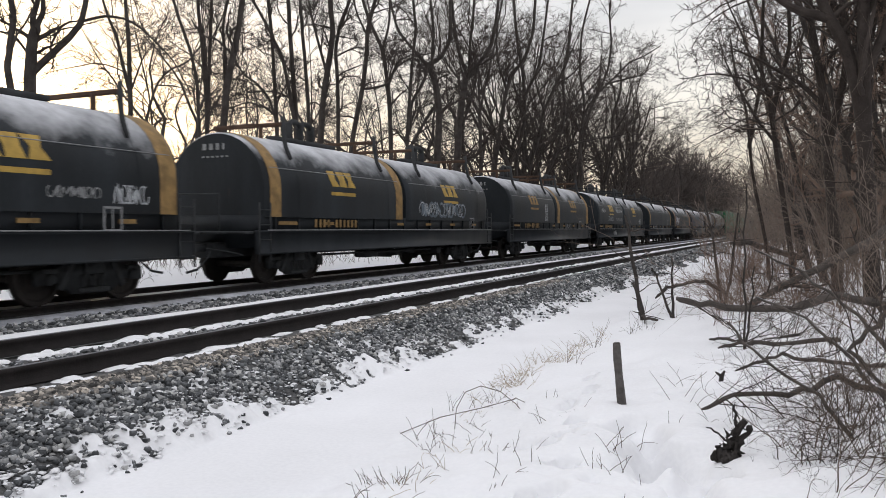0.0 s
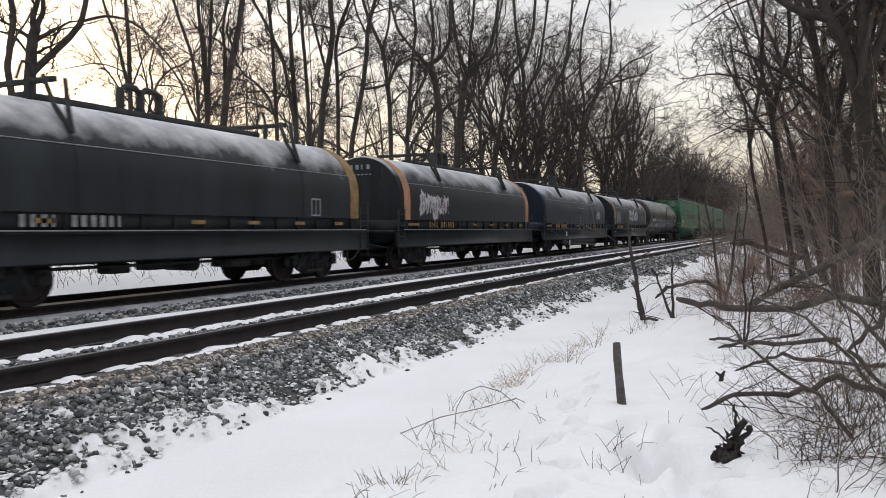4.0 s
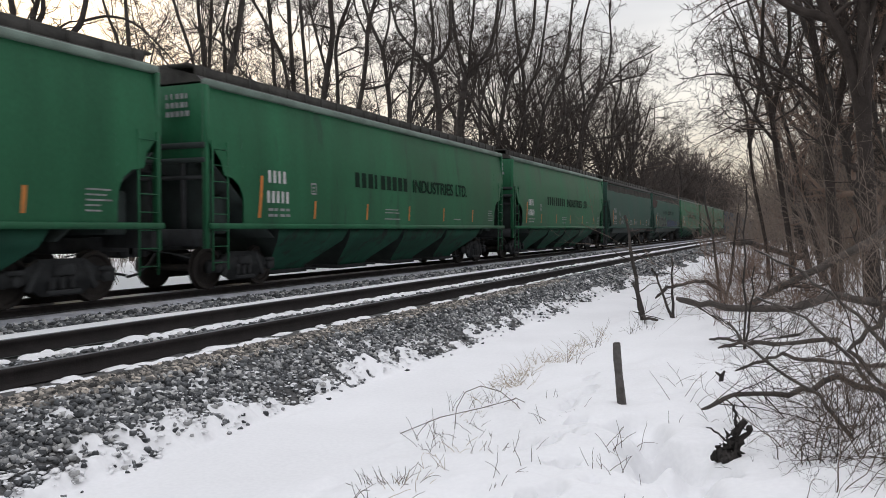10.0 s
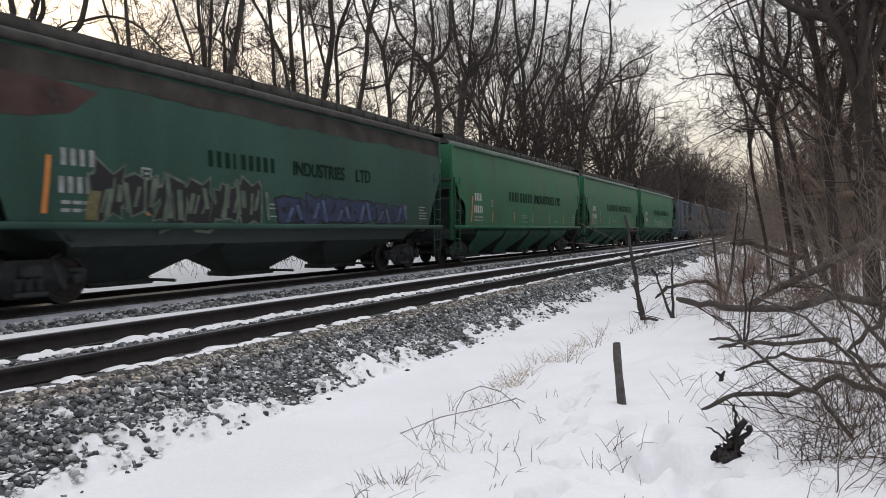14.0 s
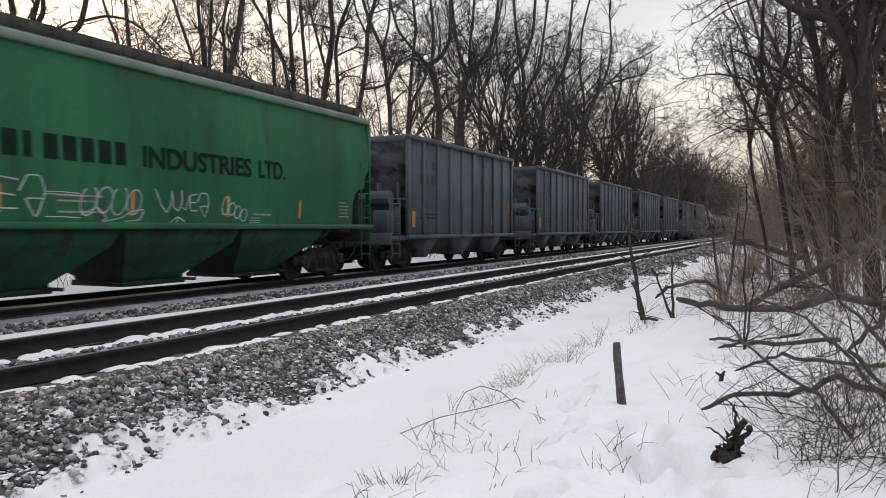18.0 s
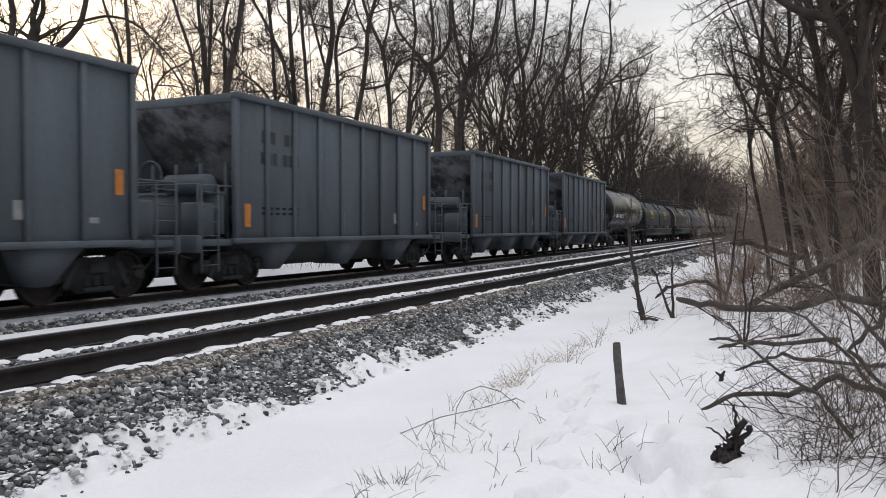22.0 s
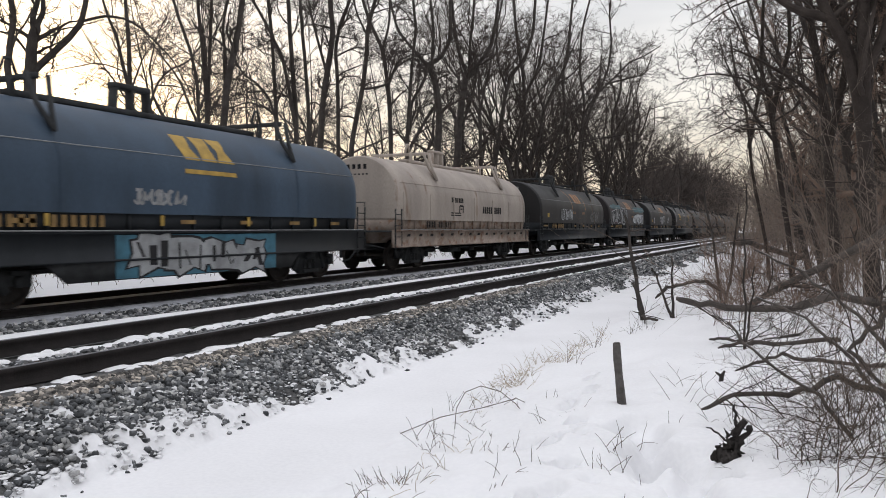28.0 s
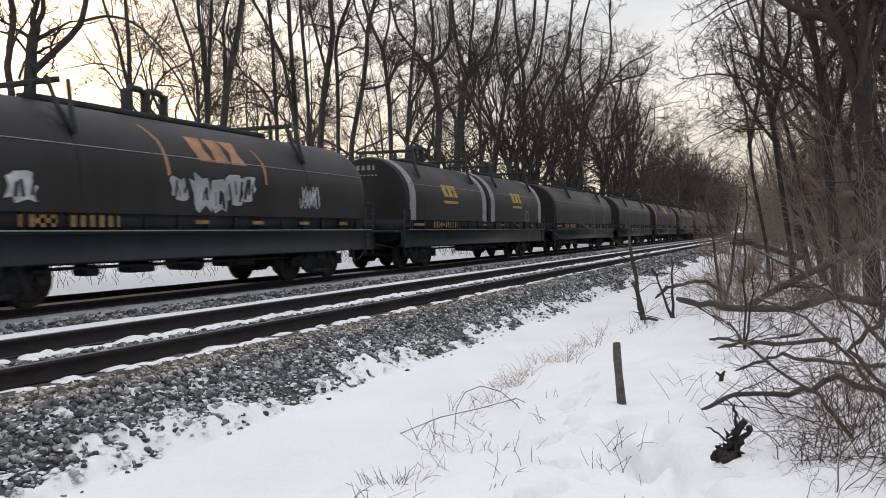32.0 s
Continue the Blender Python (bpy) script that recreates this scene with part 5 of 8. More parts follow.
limb([(1.1, 9.5, -0.2), (0.7, 10.1, 0.3), (0.1, 11.0, 0.75), (-0.5, 12.0, 1.0)], 0.022, 0.014, 13, "thin grey limb arching through the shrubs", 9)

# the stake, the rotten stump, the broken saplings
stake = new("wooden_stake")
r = random.Random(4)
pts = [(-0.075, 0, 0.66), (-0.066, 0, 0.5), (-0.05, 0, 0.34), (-0.03, 0, 0.15), (0.01, 0, -0.2)]
part("post", Geo().tube(pts[::-1], [0.050, 0.046, 0.040, 0.043, 0.038], 8), STAKEWOOD, stake, smooth=True)
part("cut_top", Geo().tube([(-0.075, 0, 0.655), (-0.077, 0, 0.668)], [0.037, 0.030], 8), DEADWOOD, stake)
stake.location = (-1.545, 7.82, ground_z(-1.545, 7.82) - 0.05)
tagged(stake, "weathered grey wooden stake leaning in the snow", "stake")

stump = new("rotten_stump")


def splinter(a, b, rad, tip):
    """A torn piece of wood: an uneven, knotty spike."""
    a, b = np.array(a), np.array(b)
    n = 13
    line = [a + (b - a) * i / (n - 1) + np.array([r.gauss(0, 0.007), r.gauss(0, 0.005), r.gauss(0, 0.004)]) for i in range(n)]
    part("splinter", Geo().tube(line, [(rad + (tip - rad) * i / (n - 1)) * r.uniform(0.6, 1.3) for i in range(n)], 6), ROTTEN, stump)


splinter((-0.07, 0, -0.05), (0.12, 0.05, 0.28), 0.052, 0.030)
splinter((0.01, 0, -0.05), (0.16, 0.04, 0.25), 0.046, 0.022)
splinter((-0.09, 0, 0.0), (0.02, -0.05, 0.02), 0.055, 0.040)
splinter((-0.02, -0.06, -0.02), (0.10, -0.05, 0.05), 0.050, 0.030)
splinter((0.08, -0.03, -0.03), (0.06, -0.02, 0.13), 0.034, 0.010)
splinter((0.06, 0.06, 0.12), (0.05, 0.08, 0.40), 0.012, 0.010)
splinter((-0.10, 0.02, -0.03), (-0.06, 0.03, 0.06), 0.030, 0.010)
splinter((0.12, 0.12, 0.0), (-0.16, 0.25, 0.16), 0.012, 0.006)
for k in range(12):
    f = r.random()
    o = (-0.07 + 0.2 * f + r.gauss(0, 0.02), r.gauss(0, 0.03), 0.02 + 0.26 * f)
    splinter(o, (o[0] + r.uniform(-0.07, 0.06), o[1] + r.gauss(0, 0.04), o[2] + r.uniform(-0.07, 0.09)), 0.012, 0.003)
stump.location = (-0.45, 6.30, ground_z(-0.45, 6.30))
tagged(stump, "black rotten splintered stump in the snow", "stump")

stump2 = new("rotten_stump")
part("splinter", Geo().tube([(0, 0, -0.1), (0.02, 0, 0.06), (0.05, 0, 0.12)], [0.03, 0.025, 0.012], 7), ROTTEN, stump2)
part("splinter", Geo().tube([(0.02, 0, 0.05), (-0.05, 0, 0.1)], [0.02, 0.01], 6), ROTTEN, stump2)
stump2.location = (-0.75, 9.3, ground_z(-0.75, 9.3))
tagged(stump2, "small dark broken stub in the snow", "stump")


def sapling(x, y, tips, rad, label, seed):
    ob = new("sapling")
    r = random.Random(seed)
    g, tw = Geo(), Geo()
    for tip, hgt in tips:
        line = [(tip[0] * f + r.gauss(0, 0.015), tip[1] * f, -0.1 + (hgt + 0.1) * f) for f in np.linspace(0, 1, 8)]
        g.tube(line, [rad * (1 - 0.5 * i / 7) for i in range(8)], 7)
        for k in range(4):
            i = r.randint(2, 6)
            bp, bs = bough(r, line[i], (r.gauss(0, 1), r.gauss(0, 1), 0.5), hgt * 0.25, rad * 0.3, 4, 0.2, 0.05, 0.4)
            tw.tube(bp, bs, 4, False)
    part("trunk", g, BARK, ob, smooth=True)
    part("crown", tw, TWIG, ob)
    ob.location = (x, y, ground_z(x, y))
    return tagged(ob, label, "sapling", "broken saplings")


sapling(-2.80, 16.2, [((-0.42, 0.1), 2.15), ((-0.2, 0.0), 0.75)], 0.05, "broken dead sapling leaning over the ditch", 3)
sapling(-2.30, 16.9, [((-0.45, 0.0), 1.05), ((-0.1, 0.2), 1.3)], 0.035, "thin leaning sapling in the snow", 4)
sapling(-0.62, 12.0, [((-0.02, 0.0), 2.4), ((0.1, 0.1), 1.2)], 0.018, "upright thin sapling in the brush", 5)
sapling(-1.5, 19.5, [((-0.5, 0.2), 2.8), ((0.3, 0.1), 2.2)], 0.04, "thin forked sapling in the brush", 6)


# ---- dry weeds ----
def weeds(x, y, seed, n, h, material, label, droop=0.3, spread=0.12, rad=0.0035, category="grass"):
    """A tuft: grass as one mass, weeds stem by stem."""
    r = random.Random(seed)
    tuft, stems = Geo(), []
    for k in range(n):
        g = tuft if material is DRYGRASS else Geo()
        a = r.uniform(0, 6.283)
        p = (r.gauss(0, spread), r.gauss(0, spread * 1.4), -0.03)
        pts, rads = bough(r, p, (math.cos(a) * droop, math.sin(a) * droop, 1), h * r.uniform(0.45, 1.15), rad, 6, 0.13, -0.12 * droop, 0.45)
        g.tube(pts, rads, 3, False)
        if r.random() < 0.3:
            tp, ts = bough(r, pts[3], aside(r, unit(pts[4] - pts[3]), 0.6), h * 0.3, rad * 0.7, 3, 0.2, 0, 0.5)
            g.tube(tp, ts, 3, False)
        stems.append(g)
    if material is DRYGRASS:
        ob = tagged(part("dry_grass", tuft, material), kind="stuff")
    else:
        ob = new("dry_weed")
        for g in stems:
            part("stem", g, material, ob)
    ob.location = (x, y, ground_z(x, y))
    return tagged(ob, label, category, "dry weeds along the ditch" if material is not DRYGRASS else "")


GRASSY = [(-3.31, 9.35, 34, 0.30), (-3.24, 9.8, 30, 0.28), (-3.22, 11.2, 30, 0.32), (-3.15, 11.7, 26, 0.34), (-3.35, 9.0, 16, 0.22), (-3.1, 12.6, 22, 0.3), (-3.3, 10.4, 12, 0.2), (-3.05, 13.6, 22, 0.3)]
for i, (x, y, n, h) in enumerate(GRASSY):
    weeds(x, y, 400 + i, int(n * 0.6), h, DRYGRASS, "tuft of straw-coloured dry grass in the snow", 0.7, 0.10, 0.003)
WEEDS = [(-2.65, 5.1, 9, 0.22), (-2.87, 5.2, 8, 0.16), (-2.98, 5.05, 9, 0.15), (-3.05, 6.5, 6, 0.32), (-2.9, 6.2, 5, 0.26), (-2.57, 6.2, 4, 0.22), (-3.25, 7.6, 5, 0.3), (-3.0, 7.9, 4, 0.22),
         (-2.2, 6.1, 4, 0.2), (-1.75, 5.6, 3, 0.2), (-2.1, 7.2, 3, 0.2), (-1.9, 5.0, 3, 0.15), (-1.35, 6.3, 5, 0.35), (-1.2, 5.6, 3, 0.2), (-2.4, 8.2, 3, 0.18), (-1.0, 8.0, 4, 0.45),
         (-2.6, 4.5, 6, 0.18), (-2.95, 10.9, 6, 0.5), (-2.9, 12.2, 7, 0.6), (-2.7, 14.3, 7, 0.5), (-2.6, 15.2, 8, 0.5), (-1.3, 7.2, 3, 0.3), (-1.15, 9.1, 3, 0.35), (-0.95, 4.9, 3, 0.2)]
for i, (x, y, n, h) in enumerate(WEEDS):
    weeds(x, y, 500 + i, n, h, WEED, "thin dry weed stems sticking out of the snow", 0.45, 0.07, 0.0035, "weed")
wr = random.Random(91)
for i in range(20):
    f = i / 19
    weeds(-2.35 - 0.85 * f + wr.gauss(0, 0.07), 4.3 + 4.6 * f + wr.gauss(0, 0.1), 600 + i, wr.randint(3, 6), wr.uniform(0.14, 0.30), WEED if wr.random() < 0.75 else DRYGRASS, "thin dry weed stems along the edge of the ditch", 0.8, 0.09, 0.003, "weed")
for i in range(9):
    weeds(-3.3 + wr.gauss(0, 0.10) + i * 0.02, 9.0 + i * 0.4 + wr.gauss(0, 0.15), 640 + i, 13, wr.uniform(0.2, 0.34), DRYGRASS, "tuft of straw-coloured dry grass in the snow", 0.9, 0.12, 0.0032)
for i in range(16):
    weeds(wr.uniform(-2.2, -0.4), wr.uniform(4.6, 8.2), 660 + i, wr.randint(1, 3), wr.uniform(0.12, 0.32), WEED, "thin dry weed stems sticking out of the snow", 0.5, 0.04, 0.003, "weed")
arch = new("bramble")
part("cane", Geo().tube([(0, 0, -0.05), (0.0, 0.05, 0.2), (0.04, 0.18, 0.34), (0.14, 0.36, 0.38), (0.28, 0.55, 0.30), (0.4, 0.72, 0.14), (0.47, 0.82, 0.0)], 0.0042, 5), WEED, arch)
part("cane", Geo().tube([(0.5, 1.2, 0.0), (0.34, 0.9, 0.16), (0.1, 0.5, 0.12), (-0.2, 0.1, 0.08), (-0.42, -0.35, 0.0)], 0.0042, 5), WEED, arch)
arch.location = (-3.05, 7.0, ground_z(-3.05, 7.0))
tagged(arch, "thin arching dry cane over the snow", "weed")

# ---- the train ----
WHEEL_R = 0.457
SHARED = {}


def shared(key, make):
    if key not in SHARED:
        SHARED[key] = make()
    return SHARED[key]


def wheelset_mesh():
    g = Geo()
    for s in (1, -1):
        p = [(0.68, 0.0), (0.68, 0.30), (0.665, 0.38), (0.69, WHEEL_R + 0.028), (0.715, WHEEL_R), (0.805, WHEEL_R - 0.004), (0.81, 0.385), (0.765, 0.35), (0.745, 0.20), (0.79, 0.13), (0.86, 0.12), (0.86, 0.0)]
        g.disc((0, 0, 0), [(s * x, max(r, 0.001)) for x, r in p], 20)
        for k in range(3):
            a = k * 2.094
            g.box((s * 0.757, 0.28 * math.cos(a), 0.28 * math.sin(a)), (0.012, 0.06, 0.03), 0.003)
    g.disc((0, 0, 0), [(-1.08, 0.075), (1.08, 0.075)], 12)
    return g.mesh("wheelset", WHEEL, True)


def side_frame_mesh():
    g = Geo()
    out = [(-1.12, 0.36), (-1.12, 0.60), (-0.72, 0.64), (-0.42, 0.80), (0.42, 0.80), (0.72, 0.64), (1.12, 0.60), (1.12, 0.36), (0.70, 0.40), (0.40, 0.18), (-0.40, 0.18), (-0.70, 0.40)]
    g.plate([(y, z, 0) for y, z in out], 0.13)
    for y in (-0.89, 0.89):
        g.disc((0.07, y, WHEEL_R), [(-0.02, 0.10), (0.05, 0.095), (0.08, 0.06)], 14)
        g.box((0.02, y, 0.60), (0.2, 0.30, 0.08))
    g.box((0.05, 0, 0.24), (0.18, 0.62, 0.08))
    for y in (-0.55, 0.55):
        g.box((0.05, y, 0.52), (0.08, 0.12, 0.55), 0.01, rx=-28 if y < 0 else 28)
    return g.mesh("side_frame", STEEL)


def spring_mesh():
    g = Geo()
    for y in (-0.2, 0, 0.2):
        g.tube([(0, y, 0.27), (0, y, 0.33), (0, y, 0.39), (0, y, 0.45), (0, y, 0.51)], [0.07, 0.085, 0.07, 0.085, 0.07], 8)
    return g.mesh("spring", STEEL)


def bolster_mesh():
    g = Geo().box((0, 0, 0.62), (2.3, 0.42, 0.2), 0.03)
    g.disc((0, 0, 0.70), [(-0.35, 0.12), (0.35, 0.12)], 12)
    for s in (-1, 1):
        g.box((0, s * 0.47, 0.42), (1.5, 0.09, 0.14), 0.02)
        g.tube([(-0.8, s * 0.40, 0.34), (0.8, s * 0.40, 0.34)], 0.03, 6)
    return g.mesh("truck", STEEL)


WHEELSETS = []


def truck(car, y):
    t = part("truck", shared("bolster", bolster_mesh), STEEL, car)
    t.location = (0, y, 0)
    for s in (1, -1):
        f = part("side_frame", shared("side_frame", side_frame_mesh), STEEL, t)
        f.location = (s * 1.0, 0, 0)
        if s < 0:
            f.rotation_euler = (0, 0, math.pi)
        part("spring", shared("spring", spring_mesh), STEEL, t).location = (s * 1.02, 0, 0)
    for d in (-0.89, 0.89):
        w = part("wheelset", shared("wheelset", wheelset_mesh), WHEEL, t)
        w.location = (0, d, WHEEL_R)
        WHEELSETS.append((w, car, d))
    return t


def coupler_mesh():
    g = Geo().box((0, -0.25, 0.86), (0.16, 0.75, 0.18), 0.02)
    g.box((0.05, -0.68, 0.86), (0.34, 0.22, 0.28), 0.04)
    g.box((-0.14, -0.80, 0.86), (0.10, 0.16, 0.26), 0.04)
    g.tube([(0.3, 0.0, 0.80), (0.33, -0.15, 0.62), (0.30, -0.42, 0.40), (0.22, -0.68, 0.34)], 0.028, 6)
    g.tube([(0.25, -0.1, 0.86), (0.9, -0.12, 0.80), (1.35, -0.14, 0.72)], 0.016, 5)
    return g.mesh("coupler", STEEL)


def coupler(car, y, front):
    c = part("coupler", shared("coupler", coupler_mesh), STEEL, car, "black coupler with hanging air hose")
    c.location = (0, y, 0)
    if not front:
        c.rotation_euler = (0, 0, math.pi)


def ladder(car, x, y, z0, z1, width=0.42, material=None, rungs=6, along="y", label=""):
    g = Geo()
    for s in (-0.5, 0.5):
        p = (x, y + s * width) if along == "y" else (x + s * width, y)
        g.box((*p, (z0 + z1) / 2), (0.035, 0.035, z1 - z0), 0.006)
    for k in range(rungs):
        z = z0 + (z1 - z0) * (k + 0.5) / rungs
        a, b = ((x, y - width / 2, z), (x, y + width / 2, z)) if along == "y" else ((x - width / 2, y, z), (x + width / 2, y, z))
        g.tube([a, b], 0.012, 5)
    part("ladder", g, material or STEEL, car, label)


def wrap(quads, xf, lift=0.007):
    """Paint on a car's side: patches ((y, z) four times, in order) laid onto the curved surface x = xf(z)."""
    whole, pieces = Marks(), []
    for q in quads:
        n = 5
        vs = []
        for i in range(n):
            f = i / (n - 1)
            for a, b in ((q[0], q[3]), (q[1], q[2])):
                y, z = a[0] + (b[0] - a[0]) * f, a[1] + (b[1] - a[1]) * f
                vs.append((xf(z) + lift, y, z))
        fs = [(2 * i, 2 * i + 1, 2 * i + 3, 2 * i + 2) for i in range(n - 1)]
        whole.add(vs, quads=fs)
        pieces.append(Geo().add(vs, quads=fs))
    if min(abs(q[2][1] - q[0][1]) for q in quads) >= 0.045:
        whole.pieces = pieces
    return whole


def bar(y0, y1, z0, z1, slant=0.0):
    return ((y0, z0), (y1, z0), (y1 + slant, z1), (y0 + slant, z1))


def letters(y, z, n, w, h, gap=0.25, seed=0, breaks=()):
    """A line of plain bars, one for each character, as wide and high as the characters."""
    r = random.Random(seed)
    out, step = [], w * (1 + gap)
    for k in range(n):
        if k not in breaks:
            ww = w * r.choice((1, 1, 0.9, 0.55))
            out.append(bar(y + k * step, y + k * step + ww, z, z + h))
    return out


def emblem(y, z, w, h, line=0.0):
    """A company mark as three plain chunky blocks over an underline."""
    out, third, m = [], w / 3, z + h / 2
    for k, (a0, b0, a1, b1, a2, b2) in enumerate(((0.08, 0.92, -0.06, 0.62, 0.0, 0.86), (0.0, 0.9, 0.1, 0.82, 0.04, 0.94), (-0.02, 1.0, 0.24, 0.72, 0.0, 0.96))):
        o = y + k * third
        p = [(o + third * a, o + third * b) for a, b in ((a0, b0), (a1, b1), (a2, b2))]
        out += [((p[0][0] + 0.05, z), (p[0][1] + 0.05, z), (p[1][1], m), (p[1][0], m)), ((p[1][0], m), (p[1][1], m), (p[2][1] - 0.06, z + h), (p[2][0] - 0.06, z + h))]
    if line:
        out.append(bar(y, y + w * 1.02, line, line + 0.09))
    return out


def blob(r, y, z, w, h):
    """The rim of one sprayed shape: boxy, slanted and jagged."""
    pts, n, slant = [], 14, r.uniform(-0.25, 0.25)
    for i in range(n):
        a = i * 2 * math.pi / n
        k = r.uniform(0.62, 1.05) if i % 2 else r.uniform(0.9, 1.22)
        c, s = math.cos(a), math.sin(a)
        dz = h / 2 * k * math.copysign(abs(s) ** 0.55, s)
        pts.append((y + w / 2 * k * math.copysign(abs(c) ** 0.55, c) + slant * dz, z + dz))
    return pts


def blobs(car, xf, y, z, n, w, h, fill, edge, seed, label):
    """A spray-painted row of jagged shapes with an outline and strokes inside."""
    r = random.Random(seed)
    strokes = []
    for k in range(n):
        yy, zz = y + (k + 0.5) * w * 0.9 + r.gauss(0, 0.03), z + h / 2 + r.gauss(0, h * 0.06)
        rim = blob(r, yy, zz, w, h * r.uniform(0.8, 1.15))
        for f, lift, paint, text in ((1.14, 0.008, edge, "sprayed outline"), (1.0, 0.013, fill, label)):
            vs = [(xf(zz) + lift, yy, zz)]
            for ring in (0.5, 1.0):
                vs += [(xf(zz + (q[1] - zz) * f * ring) + lift, yy + (q[0] - yy) * f * ring, zz + (q[1] - zz) * f * ring) for q in rim]
            m = len(rim)
            part("graffiti", Geo().add(vs, tris=[(0, 1 + i, 1 + (i + 1) % m) for i in range(m)], quads=[(1 + i, 1 + m + i, 1 + m + (i + 1) % m, 1 + (i + 1) % m) for i in range(m)]), paint, car, text)
        for d in (-0.24, 0.02, 0.26):
            z0, z1 = zz + h * r.uniform(-0.42, -0.1), zz + h * r.uniform(0.0, 0.36)
            strokes.append(bar(yy + w * (d + r.uniform(-0.06, 0.06)), yy + w * (d + r.uniform(0.07, 0.13)), z0, z1, r.uniform(-0.15, 0.2) * w))
    part("graffiti", wrap(strokes, xf, 0.018), edge, car, "sprayed stroke")


def stroke(car, xf, line, width, material, label=""):
    """One sprayed stroke along (y, z) points on a car's side."""
    line = np.array(line, float)
    d = np.gradient(line, axis=0)
    d /= np.linalg.norm(d, axis=1, keepdims=True) + 1e-6
    off = np.stack((-d[:, 1], d[:, 0]), axis=1) * width / 2
    v = np.stack((line - off, line + off), axis=1).reshape(-1, 2)
    g = Geo().add([(xf(p[1]) + 0.010, p[0], p[1]) for p in v], quads=[(2 * i, 2 * i + 2, 2 * i + 3, 2 * i + 1) for i in range(len(line) - 1)])
    part("graffiti", g, material, car, label)


def scrawl(car, xf, y, z, w, h, material, seed, label="thin sprayed scribble", n=7, width=0.035):
    """A spray-painted tag: crooked strokes and hooks of no letters."""
    r = random.Random(seed)
    n = n * 2
    for k in range(n):
        c, cell = y + w * (k + 0.5) / n, w / n * 2.0
        key = [(c + cell * r.uniform(-0.5, 0.5), z + h * (i % 2 * 0.75 + r.uniform(0.0, 0.3))) for i in range(r.choice((3, 4, 4, 5)))]
        if r.random() < 0.4:
            a0, a1 = r.uniform(0, 6.28), r.choice((4.2, 5.2, -4.6))
            key = [(c + cell * 0.42 * math.cos(a0 + a1 * i / 7), z + h * (0.5 + 0.46 * math.sin(a0 + a1 * i / 7))) for i in range(8)]
        f = np.linspace(0, len(key) - 1, (len(key) - 1) * 5 + 1)
        line = np.stack([np.interp(f, np.arange(len(key)), [p[i] for p in key]) for i in (0, 1)], axis=1)
        line[1:-1] = (line[:-2] + line[1:-1] * 2 + line[2:]) / 4
        stroke(car, xf, line, width, material, label if k == 0 else "")


def hood_profile(hw, z0, zs, crown):
    half = [(hw, z0), (hw, z0 + 0.25 * (zs - z0)), (hw, z0 + 0.75 * (zs - z0))]
    half += [(hw * math.cos(a), zs + (crown - zs) * math.sin(a)) for a in np.linspace(0, math.pi / 2, 10)]
    return half + [(-x, z) for x, z in half[-2::-1]]


def hood_x(hw, zs, crown):
    return lambda z: hw if z <= zs else hw * math.sqrt(max(0.0, 1 - ((z - zs) / (crown - zs)) ** 2))


